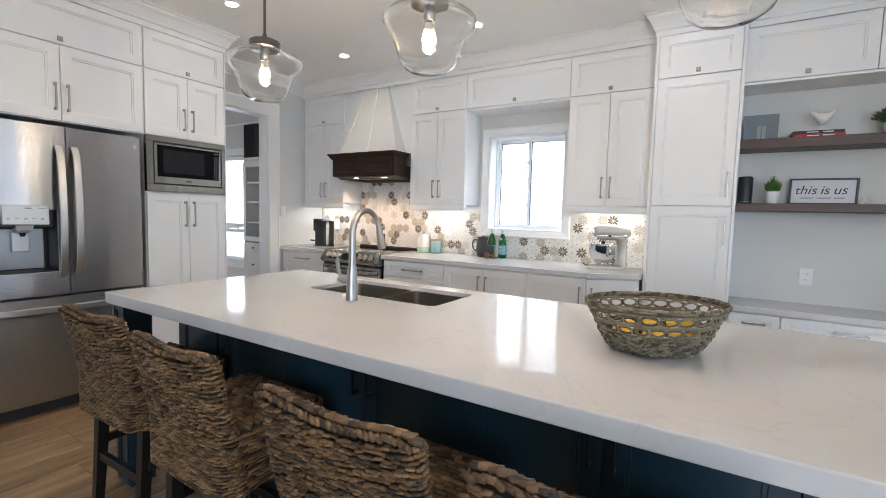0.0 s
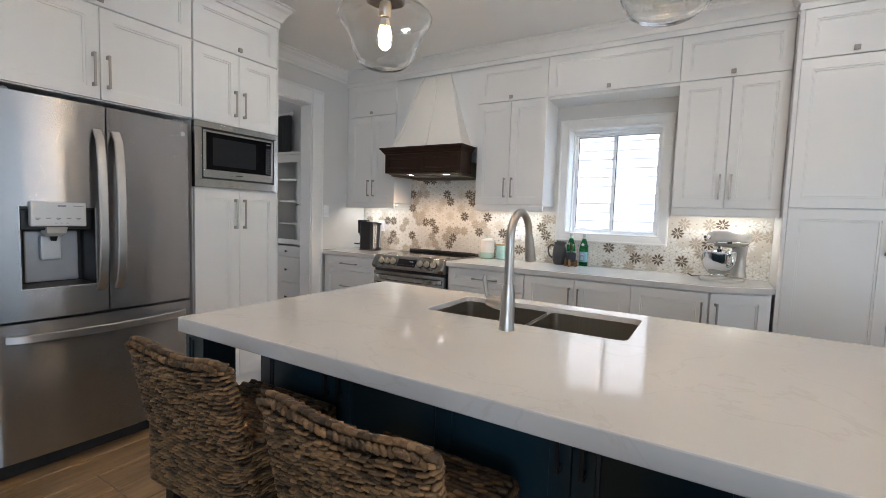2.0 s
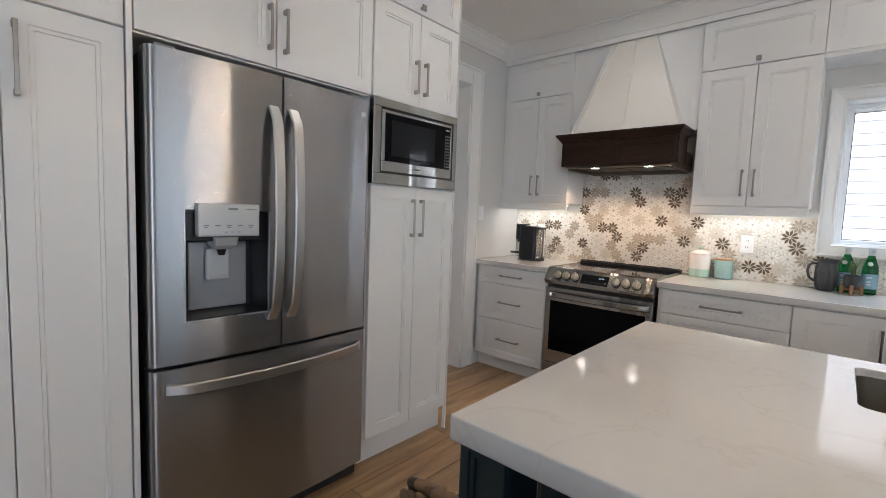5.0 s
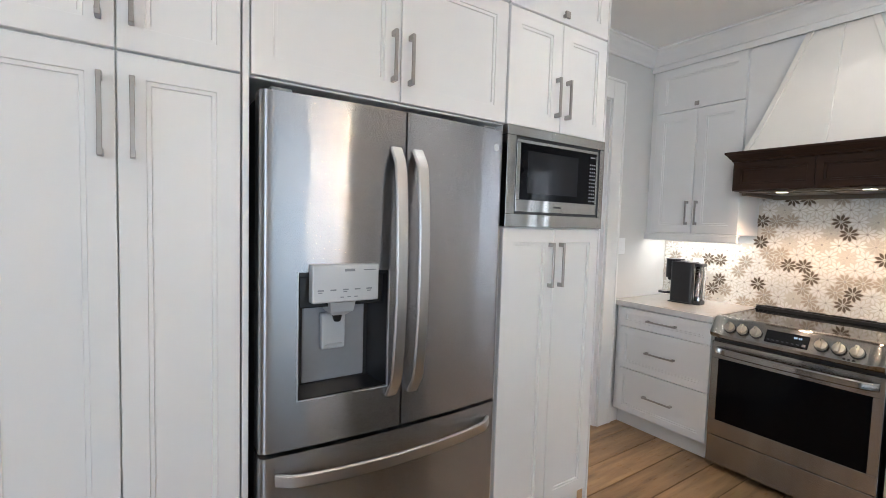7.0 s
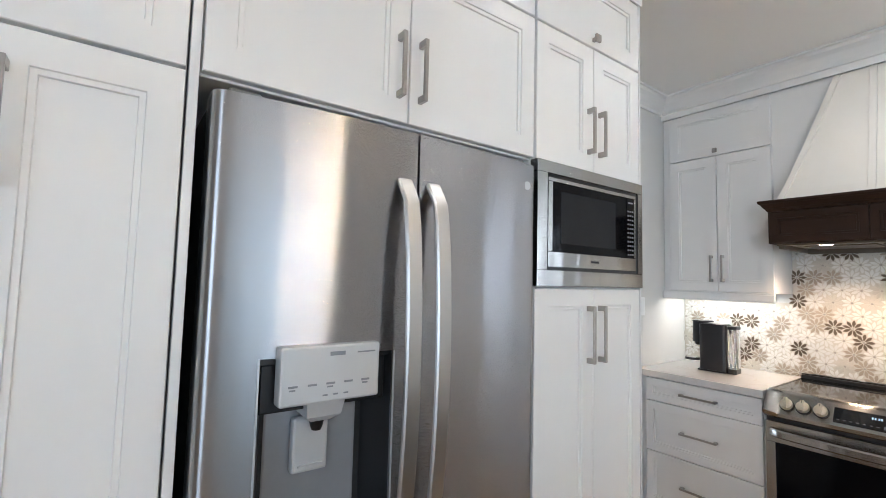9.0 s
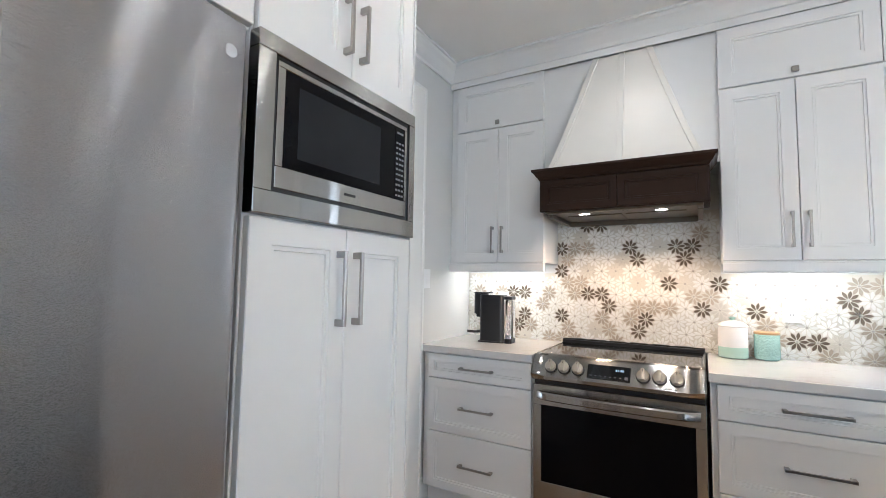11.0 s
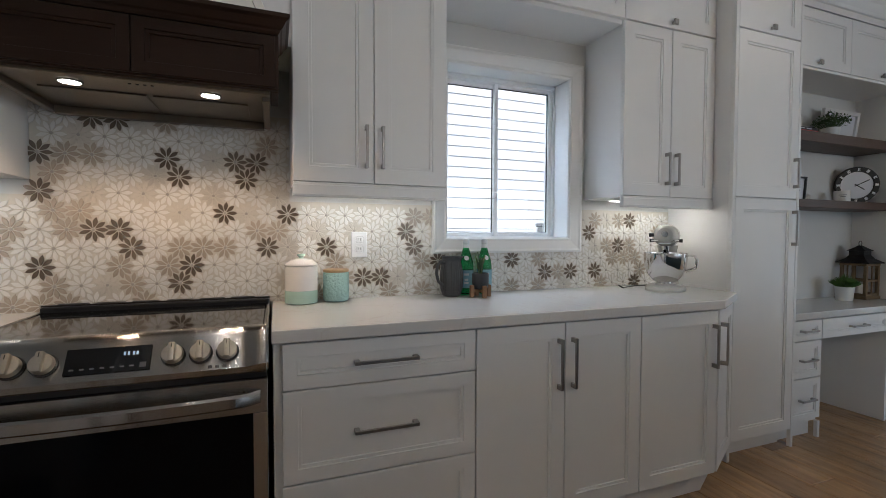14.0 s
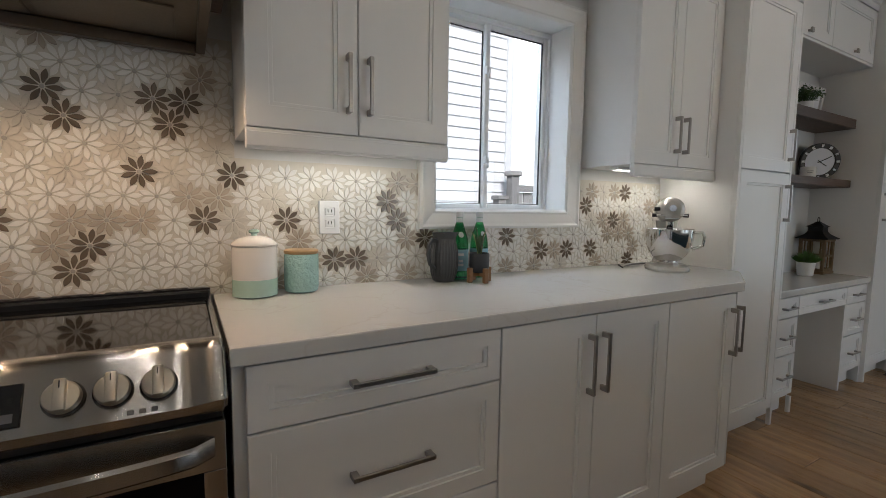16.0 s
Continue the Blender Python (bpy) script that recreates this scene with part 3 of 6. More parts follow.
tower = west_cab("microwave_tower", 2.036, 2.652, "tall white cabinet with a built-in microwave", [(2.040, 2.342, 1.828, 2.286, "r", 0.165), (2.342, 2.640, 1.828, 2.286, "l", 0.165), (2.040, 2.640, 2.290, 2.568, "k", 0), (2.040, 2.342, 0.150, 1.416, "R", 0.195), (2.342, 2.640, 0.150, 1.416, "L", 0.195)], 0.135, floor=True)
part("side_panel", boxed(0.606, 0.6158, 0.0, 0.0208, 0.002, 2.575), CABINET, tower)

# ---- refrigerator ----
fridge = thing("refrigerator", pose(-1.905, 1.112, 0, 0, 0, 90), "stainless steel french door refrigerator with a water dispenser", "refrigerator")
FW = 0.877


def bow(x):
    """How far the bowed front lies before its plane."""
    u = 2 * x / FW - 1
    edge = min(x, FW - x)
    r = 0.022
    drop = 0.0 if edge >= r else r - math.sqrt(max(0.0, r * r - (r - edge) ** 2))
    return -0.024 * (1 - u * u) + drop


def curved_front(x0, x1, z0, z1, hole=None, back=0.07):
    """A bowed door skin, with a rectangular hole left open."""
    xs = {x0, x1}
    n = 22
    xs |= {x0 + (x1 - x0) * i / n for i in range(n + 1)}
    for e in (0.0, FW):
        for k in (0.0008, 0.003, 0.006, 0.011, 0.016, 0.022):
            x = e + k if e == 0 else e - k
            if x0 < x < x1:
                xs.add(x)
    zs = {z0, z1}
    if hole:
        xs = {x for x in xs if min(abs(x - hole[0]), abs(x - hole[1])) > 0.004} | {hole[0], hole[1]}
        zs |= {hole[2], hole[3]}
    xs, zs = sorted(xs), sorted(zs)
    bm = bmesh.new()
    v = {(i, j): bm.verts.new((x, bow(x), z)) for i, x in enumerate(xs) for j, z in enumerate(zs)}
    for i in range(len(xs) - 1):
        for j in range(len(zs) - 1):
            if hole and hole[0] - 1e-6 <= xs[i] < hole[1] - 1e-6 and hole[2] - 1e-6 <= zs[j] < hole[3] - 1e-6:
                continue
            bm.faces.new((v[i, j], v[i + 1, j], v[i + 1, j + 1], v[i, j + 1]))
    edges = [e for e in bm.edges if e.is_boundary]
    got = bmesh.ops.extrude_edge_only(bm, edges=edges)
    for g in got["geom"]:
        if isinstance(g, bmesh.types.BMVert):
            g.co.y = back if not (hole and hole[0] - 1e-4 <= g.co.x <= hole[1] + 1e-4 and hole[2] - 1e-4 <= g.co.z <= hole[3] + 1e-4) else g.co.y + 0.012
    bmesh.ops.recalc_face_normals(bm, faces=bm.faces)
    return bm


part("body", boxed(0.004, FW - 0.004, 0.075, 0.640, 0.03, 1.772, 0.004), DARK_GAP, fridge, "dark grey cabinet behind the doors")
MID = 0.440
HOLE = (0.104, 0.386, 0.896, 1.274)
left_door = part("fridge_door", curved_front(0.0, MID - 0.003, 0.752, 1.780, HOLE), STEEL_V, fridge, smooth=True)
right_door = part("fridge_door", curved_front(MID + 0.003, FW, 0.752, 1.780), STEEL_V, fridge, smooth=True)
drawer = part("freezer_drawer", curved_front(0.0, FW, 0.095, 0.738), STEEL_V, fridge, smooth=True)
part("kick_plate", boxed(0.01, FW - 0.01, 0.05, 0.07, 0.012, 0.09), DARK_GAP, fridge)
for x in (0.03, FW - 0.09):
    part("hinge_cover", boxed(x, x + 0.06, 0.02, 0.09, 1.781, 1.796, 0.003), GREY_PLASTIC, fridge)
# dispenser
disp = part("dispenser", boxed(HOLE[0] - 0.004, HOLE[1] + 0.004, 0.085, 0.090, HOLE[2] - 0.004, HOLE[3] + 0.004), GREY_PLASTIC, fridge, "grey recessed water and ice dispenser")
h0, h1, h2, h3 = HOLE
for a, b in (((h0, -0.010), (h0 + 0.030, 0.084)), ((h1 - 0.030, 0.084), (h1, -0.016))):
    bm = bmesh.new()
    rings(bm, [[(a[0], a[1], z), (b[0], b[1], z), (b[0], b[1] + 0.004, z), (a[0], a[1] + 0.004, z)] for z in (h2, h3)])
    part("recess_wall", bm, BLACK, disp)
bm = bmesh.new()
rings(bm, [[(x, -0.012, h2 + 0.002), (x, 0.084, h2 + 0.016), (x, 0.084, h2 + 0.004), (x, -0.012, h2 - 0.002)] for x in (h0, h1)])
part("drip_tray", bm, BLACK, disp)
part("recess_top", boxed(h0, h1, -0.008, 0.084, h3 - 0.012, h3), BLACK, disp)
part("back_plate", boxed(h0 + 0.034, h1 - 0.040, 0.072, 0.0845, h2 + 0.017, 1.16, 0.006, 2), mat("silver_grey_plastic", (0.42, 0.44, 0.47), 0.32, 0.5), disp)
bm = boxed(h0 + 0.088, h1 - 0.116, 0.046, 0.070, 1.02, 1.135, 0.006, 2)
box(bm, h0 + 0.100, h1 - 0.128, 0.040, 0.046, 1.034, 1.038)
part("paddle", bm, SILVER_PANEL, disp)
RIM = 0.0035
bm = bmesh.new()
for xa, xb, za, zb in ((h0 - RIM, h1 + RIM, h2 - RIM, h2), (h0 - RIM, h0, h2, h3), (h1, h1 + RIM, h2, h3)):
    rings(bm, [[(xa, bow(xa) + d, z), (xb, bow(xb) + d, z), (xb, bow(xb) + 0.004, z), (xa, bow(xa) + 0.004, z)] for z, d in ((za, -0.0025), (zb, -0.0025))])
part("rim", bm, SILVER_PANEL, disp, "thin bright rim")
bm = bmesh.new()
rings(bm, [[(h0 + 0.092 + k, y0, z), (h1 - 0.110 - k, y0, z), (h1 - 0.110 - k, 0.06, z), (h0 + 0.092 + k, 0.06, z)] for z, k, y0 in ((1.135, 0.02, 0.01), (1.150, 0.004, -0.012), (1.180, 0.0, -0.020))])
spout = part("spout", bm, SILVER_PANEL, disp)
part("nozzle", lathe(bmesh.new(), [(0.010, 1.112), (0.013, 1.120), (0.016, 1.1345)], 18, ((h0 + h1) / 2 - 0.009, 0.030, 0)), BLACK, spout, "", True)
part("hood", boxed(h0 + 0.004, h1 - 0.004, 0.004, 0.082, 1.165, h3 - 0.012, 0.004), BLACK, disp)
panel = part("control_panel", boxed(h0 + 0.030, h0 + 0.240, -0.040, -0.004, 1.184, 1.298, 0.005, 2), SILVER_PANEL, disp, "pale silver touch control panel")
bm = bmesh.new()
for i in range(5):
    x = h0 + 0.046 + 0.038 * i
    box(bm, x, x + 0.018, -0.0412, -0.0398, 1.220, 1.224)
    if i % 2 == 0:
        box(bm, x + 0.002, x + 0.014, -0.0412, -0.0398, 1.214, 1.217)
for i in range(3):
    box(bm, h0 + 0.115 + 0.022 * i, h0 + 0.125 + 0.022 * i, -0.0412, -0.0398, 1.198, 1.201)
box(bm, h0 + 0.188, h0 + 0.228, -0.0412, -0.0398, 1.278, 1.281)
box(bm, h0 + 0.128, h0 + 0.160, -0.0412, -0.0398, 1.276, 1.284)
tagged(part("marking", bm, mat("grey_print", (0.25, 0.27, 0.3), 0.5), panel), kind="stuff")


SATIN_STEEL = mat("satin_handle_steel", (0.56, 0.55, 0.54), 0.34, 1.0, 0.01, 6)


def fridge_handle(parent, points, w, t):
    """A bowed strap handle: a flat bar through points (x, y, z), w wide and t thick."""
    bm = bmesh.new()
    pts = [Vector(p) for p in points]
    loops = []
    for i, p in enumerate(pts):
        d = (pts[min(i + 1, len(pts) - 1)] - pts[max(i - 1, 0)]).normalized()
        across = Vector((1, 0, 0)) if abs(d.z) > 0.5 else Vector((0, 0, 1))
        nrm = d.cross(across).normalized()
        b = 0.004
        sec = [(-w + b, -t), (w - b, -t), (w, -t + b), (w, t - b), (w - b, t), (-w + b, t), (-w, t - b), (-w, -t + b)]
        loops.append([p + across * u + nrm * k for u, k in sec])
    rings(bm, loops)
    bmesh.ops.recalc_face_normals(bm, faces=bm.faces)
    return part("handle", bm, SATIN_STEEL, parent, "bowed stainless handle", True)


for dr, x in ((left_door, MID - 0.040), (right_door, MID + 0.040)):
    pts = []
    for i in range(17):
        u = i / 16
        z = 0.865 + (1.660 - 0.865) * u
        out = 0.058 * math.sin(math.pi * min(1, max(0, u))) ** 0.35 if 0 < u < 1 else 0
        pts.append((x, bow(x) - 0.004 - out, z))
    fridge_handle(dr, pts, 0.0195, 0.007)
pts = []
for i in range(21):
    u = i / 20
    x = 0.045 + (FW - 0.09) * u
    out = 0.052 * math.sin(math.pi * u) ** 0.35 if 0 < u < 1 else 0
    pts.append((x, bow(x) - 0.004 - out, 0.672))
fridge_handle(drawer, pts, 0.019, 0.007)
bm = lathe(bmesh.new(), [(0.013, 0), (0.013, 0.002)], 20)
bmesh.ops.rotate(bm, verts=bm.verts, matrix=Matrix.Rotation(radians(90), 3, "X"))
bmesh.ops.translate(bm, verts=bm.verts, vec=(FW - 0.045, bow(FW - 0.045) + 0.001, 1.715))
part("badge", bm, SILVER_PANEL, right_door, "small round silver badge")

# ---- built-in microwave ----
micro = thing("microwave", pose(FRONT, 2.036, 0, 0, 0, 90), "built-in stainless microwave with a black glass door", "microwave")
W0, W1, Z0, Z1 = 0.0, 0.602, 1.421, 1.825


def frame_ring(bm, x0, x1, z0, z1, wl, wr, wb, wt, y0, y1):
    """A rectangular frame, y0 in front."""
    box(bm, x0, x1, y0, y1, z0, z0 + wb, 0.0015)
    box(bm, x0, x1, y0, y1, z1 - wt, z1, 0.0015)
    box(bm, x0, x0 + wl, y0, y1, z0 + wb, z1 - wt, 0.0008)
    box(bm, x1 - wr, x1, y0, y1, z0 + wb, z1 - wt, 0.0008)
    return bm


part("trim_frame", frame_ring(bmesh.new(), W0, W1, Z0, Z1, 0.046, 0.030, 0.052, 0.040, -0.014, 0.020), STEEL_H, micro)
# a black block set forward gives the gap round the front its darkness
part("gasket", boxed(W0 + 0.0462, W1 - 0.0302, -0.006, 0.019, Z0 + 0.0522, Z1 - 0.0402), BLACK, micro, "black filler in the gap round the front")
a0, a1, c0, c1 = W0 + 0.056, W1 - 0.040, Z0 + 0.062, Z1 - 0.050
part("front_frame", frame_ring(bmesh.new(), a0, a1, c0, c1, 0.020, 0.010, 0.050, 0.014, -0.010, 0.004), STEEL_H, micro)
OVEN_GLASS = mat("tinted_oven_glass", (0.004, 0.004, 0.005), 0.08, vary=0.1, scale=8, spec=0.10)
mdoor = part("door_glass", boxed(a0 + 0.020, a1 - 0.062, -0.009, 0.003, c0 + 0.050, c1 - 0.014, 0.001), OVEN_GLASS, micro)
part("viewing_window", boxed(a0 + 0.062, a1 - 0.135, -0.0096, -0.0088, c0 + 0.078, c1 - 0.042), mat("grey_mesh_window", (0.020, 0.021, 0.024), 0.08, vary=0.05, spec=0.12), mdoor)
keypad = part("keypad", boxed(a1 - 0.0605, a1 - 0.0105, -0.009, 0.003, c0 + 0.050, c1 - 0.014, 0.001), OVEN_GLASS, micro)
bm = bmesh.new()
for r in range(11):
    for c in range(3):
        box(bm, a1 - 0.055 + c * 0.0145, a1 - 0.046 + c * 0.0145, -0.0098, -0.0088, c0 + 0.060 + r * 0.0165, c0 + 0.066 + r * 0.0165)
box(bm, a1 - 0.052, a1 - 0.020, -0.0098, -0.0088, c1 - 0.034, c1 - 0.028)
tagged(part("key_print", bm, mat("pale_print", (0.30, 0.30, 0.31), 0.5), keypad), kind="stuff")
part("maker_plate", boxed((a0 + a1) / 2 - 0.030, (a0 + a1) / 2 + 0.014, -0.0108, -0.0098, c0 + 0.021, c0 + 0.028), BLACK, micro)

# ---- range ----
stove = thing("range", pose(-1.882, 3.652, 0), "slide-in stainless electric range with a black oven window", "range")
RW = 0.757
part("body", boxed(0.004, RW - 0.004, 0.045, 0.63, 0.03, 0.905, 0.003), BLACK, stove, "black side panels")
bm = boxed(0.014, RW - 0.014, 0.085, 0.562, 0.9055, 0.921, 0.002)
top = part("cooktop", bm, BLACK_GLASS, stove, "black glass cooktop")
part("side_trim", boxed(0.0, 0.0135, 0.07, 0.575, 0.900, 0.924, 0.004, 2), STEEL_H, stove)
part("side_trim", boxed(RW - 0.0135, RW, 0.07, 0.575, 0.900, 0.924, 0.004, 2), STEEL_H, stove)
bm = boxed(0.0, RW, 0.5625, 0.635, 0.9055, 0.940, 0.006, 2)
vent = part("rear_vent", bm, BLACK, stove)
bm = bmesh.new()
for i in range(6):
    x = 0.045 + i * 0.113
    box(bm, x, x + 0.092, 0.578, 0.600, 0.9405, 0.948, 0.003)
part("vent_rib", bm, BLACK, vent)
part("front_rail", boxed(0.0, RW, 0.575, 0.583, 0.940, 0.946), BLACK, vent)
# slanted control panel
prof = [(-0.006, 0.800), (-0.014, 0.806), (-0.016, 0.822), (0.040, 0.908), (0.052, 0.920), (0.070, 0.925), (0.086, 0.924), (0.086, 0.800)]
bm = bmesh.new()
loops = []
for i in range(41):
    # the panel flares out into a lip towards both ends
    x = -0.0015 + (RW + 0.003) * i / 40
    u = min(1.0, max(0.0, (abs(x - RW / 2) - 0.310) / 0.055))
    lip = 0.020 * u * u * (3 - 2 * u)
    loops.append([(x, y - 0.838 * lip * k, z + 0.546 * lip * k) for (y, z), k in zip(prof, (0, 0.4, 0.9, 0.9, 0.6, 0.2, 0, 0))])
rings(bm, loops)
bmesh.ops.recalc_face_normals(bm, faces=bm.faces)
ends = [e for e in bm.edges if abs(e.verts[0].co.x - e.verts[1].co.x) < 1e-5 and abs(abs(e.verts[0].co.x - RW / 2) - RW / 2 - 0.0015) < 1e-4]
bmesh.ops.bevel(bm, geom=ends, offset=0.006, segments=3, affect="EDGES")
ctrl = part("control_panel", bm, STEEL_H, stove, "slanted stainless control panel", True)
SL = math.degrees(math.atan2(0.908 - 0.822, 0.040 + 0.016))
tilt = Matrix.Translation((0, 0.012, 0.865)) @ Matrix.Rotation(radians(SL), 4, "X")


def tilted(bm, x=0.0, up=0.0):
    """Lays a shape that stands on the xy plane onto the slanted panel."""
    bmesh.ops.transform(bm, verts=bm.verts, matrix=tilt @ Matrix.Translation((x, up, 0)))
    return bm


scr = part("display", tilted(boxed(0.268, 0.459, -0.034, 0.036, 0.0005, 0.004, 0.001)), BLACK_GLASS, ctrl, "black glass display")
bm = bmesh.new()
for i, x in enumerate((0.395, 0.404, 0.416, 0.424)):
    box(bm, x, x + 0.005, 0.010, 0.020, 0.0041, 0.0045)
part("clock_digit", tilted(bm), glow("pale_blue_digit", (0.5, 0.7, 0.9), 0.15), scr)
bm = bmesh.new()
for i in range(7):
    box(bm, 0.280 + i * 0.022, 0.290 + i * 0.022, -0.022, -0.018, 0.0041, 0.0045)
box(bm, 0.435, 0.450, -0.026, -0.012, 0.0041, 0.0045)
part("display_print", tilted(bm), mat("dim_print", (0.12, 0.12, 0.13), 0.5), scr)
KNOB = mat("satin_knob_metal", (0.60, 0.54, 0.45), 0.34, 1.0, 0.01, 4)
for x in (0.092, 0.157, 0.224, 0.512, 0.580, 0.648):
    bm = lathe(bmesh.new(), [(0.029, 0.001), (0.030, 0.004), (0.027, 0.007)], 28)
    sk = part("knob", tilted(bm, x), STEEL_DARK, ctrl)
    bm = lathe(bmesh.new(), [(0.0265, 0.0075), (0.0265, 0.020), (0.0245, 0.024), (0.021, 0.0255)], 28)
    box(bm, -0.0085, 0.0085, -0.026, 0.026, 0.024, 0.040, 0.003, 2)
    cap = part("knob_cap", tilted(bm, x), KNOB, sk, "satin metal grip", True)
    part("pointer", tilted(boxed(-0.001, 0.001, 0.010, 0.022, 0.0401, 0.0407), x), BLACK, cap)
bm = bmesh.new()
for i in range(3):
    box(bm, 0.600 + 0.018 * i, 0.610 + 0.018 * i, -0.046, -0.038, 0.0003, 0.0007)
part("burner_mark", tilted(bm), STEEL_DARK, ctrl)
# black bar in place of the shade between control panel and oven door
part("shadow_gap", boxed(0.006, RW - 0.006, 0.02, 0.044, 0.778, 0.799), BLACK, stove)
bm = frame_ring(bmesh.new(), 0.002, RW - 0.002, 0.215, 0.776, 0.040, 0.040, 0.092, 0.100, 0.006, 0.044)
oven = part("oven_door", bm, STEEL_H, stove)
part("oven_window", boxed(0.0425, RW - 0.0425, 0.009, 0.043, 0.3075, 0.6755), OVEN_GLASS, oven, "black glass window")
bm = bmesh.new()
loops = []
for i in range(21):
    u = i / 20
    x = 0.022 + (RW - 0.044) * u
    out = 0.044 * math.sin(math.pi * u) ** 0.3 if 0 < u < 1 else 0.0
    y = 0.004 - out
    loops.append([(x, y - 0.006, 0.712), (x, y - 0.006, 0.738), (x, y, 0.745), (x, y + 0.007, 0.738), (x, y + 0.007, 0.712), (x, y, 0.706)])
rings(bm, loops)
bmesh.ops.recalc_face_normals(bm, faces=bm.faces)
part("handle", bm, STEEL_H, oven, "bowed stainless oven handle", True)
part("storage_drawer", boxed(0.002, RW - 0.002, 0.008, 0.044, 0.045, 0.211, 0.003), STEEL_H, stove)

# ---- range hood ----
HCX = -1.49
hood = thing("range_hood", pose(HCX, NORTH, 0), "white tapered range hood with a dark walnut band", "range hood")
part("back_panel", boxed(-0.4415, 0.4495, -0.275, -0.002, 1.90, 2.575), CABINET, hood)
WHITE_HOOD = mat("warm_white_plaster", (0.80, 0.77, 0.71), 0.42, vary=0.02, scale=3, bump=0.03, bump_scale=160)
prof = []
for i in range(13):
    u = i / 12
    hw = 0.385 - (0.385 - 0.155) * (u ** 0.92)
    fy = -0.445 + (0.445 - 0.285) * (u ** 0.85)
    prof.append((hw, fy, 1.898 + 0.672 * u))
bm = bmesh.new()
rings(bm, [[(-h, y, z), (h, y, z), (h, -0.27, z), (-h, -0.27, z)] for h, y, z in prof])
part("cone", bm, WHITE_HOOD, hood)
for s in (-1, 0, 1):
    bm = bmesh.new()
    rings(bm, [[(s * (h - 0.016) - 0.014, y - 0.008, z), (s * (h - 0.016) + 0.014, y - 0.008, z), (s * (h - 0.016) + 0.017, y + 0.004, z), (s * (h - 0.016) - 0.017, y + 0.004, z)] for h, y, z in prof])
    part("rib", bm, WHITE_HOOD, hood)
bm = bmesh.new()
box(bm, -0.402, 0.402, -0.500, -0.474, 1.668, 1.842, 0.002)
box(bm, -0.402, -0.376, -0.474, -0.300, 1.668, 1.842, 0.002)
box(bm, 0.376, 0.402, -0.474, -0.300, 1.668, 1.842, 0.002)
band = part("wood_band", bm, WALNUT, hood, "dark walnut band")
for x0, x1 in ((-0.392, -0.0008), (0.0008, 0.392)):
    part("band_panel", panel_front(bmesh.new(), x0, x1, 1.672, 1.835, -0.5125, 0.0123, 0.034), WALNUT, band)
bm = bmesh.new()
steps = [(-0.002, 1.838), (0.004, 1.846), (0.006, 1.852), (0.012, 1.856), (0.024, 1.876), (0.030, 1.880), (0.034, 1.884), (0.034, 1.896)]
rings(bm, [[(-0.402 - o, -0.513 - o, z), (0.402 + o, -0.513 - o, z), (0.402 + o, -0.300, z), (-0.402 - o, -0.300, z)] for o, z in steps])
part("band_crown", bm, WALNUT, band)
# steel liner: rim, sunk filter field, lamps, switches
liner = part("liner", boxed(-0.374, 0.374, -0.472, -0.02, 1.690, 1.80, 0.002), LINER_STEEL, hood, "stainless hood liner")
bm = bmesh.new()
box(bm, -0.374, 0.374, -0.472, -0.440, 1.682, 1.6895, 0.002)
box(bm, -0.374, -0.350, -0.4395, -0.02, 1.668, 1.6895, 0.002)
box(bm, 0.350, 0.374, -0.4395, -0.02, 1.668, 1.6895, 0.002)
box(bm, -0.3495, 0.3495, -0.050, -0.02, 1.660, 1.6895, 0.002)
part("liner_rim", bm, LINER_STEEL, liner)
for x in (-0.30, 0.01):
    part("grease_filter", boxed(x, x + 0.29, -0.30, -0.07, 1.6845, 1.6898, 0.001), LINER_STEEL, liner)
LAMP_GLOW = glow("hood_lamp_glow", (1.0, 0.93, 0.80), 14)
for x in (-0.19, 0.19):
    part("lamp_ring", lathe(bmesh.new(), [(0.031, 1.684), (0.033, 1.6895), (0.030, 1.6896), (0.029, 1.684)], 24, (x, -0.375, 0), cap_first=False, cap_last=False), LINER_STEEL, liner)
    part("lamp", lathe(bmesh.new(), [(0.0285, 1.685), (0.0285, 1.6893)], 24, (x, -0.375, 0)), LAMP_GLOW, liner, "lit hood lamp")
    spot_lamp("hood_lamp_light", (HCX + x, NORTH - 0.375, 1.640), 12, (1.0, 0.66, 0.38), 140, 0.03)
for i in range(4):
    part("switch_button", boxed(-0.03 + i * 0.02, -0.022 + i * 0.02, -0.425, -0.417, 1.684, 1.6898, 0.001), BLACK, liner)
liner.location.z = -0.024

# ---- island ----
ISL = thing("kitchen_island", pose(0, 0, 0), "navy blue kitchen island with shaker doors and corner posts", "kitchen island")
IX, IY0, IY1, IR = -0.802, 1.316, 2.455, 2.25
bm = boxed(-0.765, -0.235, 1.640, 2.435, 0.11, 0.862)
box(bm, 0.572, 2.19, 1.640, 2.435, 0.11, 0.862)
box(bm, -0.235, 0.572, 1.640, 1.960, 0.11, 0.862)
box(bm, -0.235, 0.572, 2.385, 2.435, 0.11, 0.862)
part("body", bm, ISLAND_BLUE, ISL)
part("plinth", boxed(-0.74, 2.15, 1.70, 2.42, 0.002, 0.1095), DARK_GAP, ISL)
edges = (-0.765, 0.068, 0.913, 1.758)
for a, b in zip(edges, edges[1:]):
    m = (a + b) / 2
    for x0, x1, pl in ((a, m, "R"), (m, b, "L")):
        door(ISL, x0, x1, 0.115, 0.858, pl, 0.16, 1.620, ISLAND_BLUE, PULL_DARK)
door(ISL, 1.758, 2.19, 0.115, 0.858, "", 0, 1.620, ISLAND_BLUE)
end = bmesh.new()
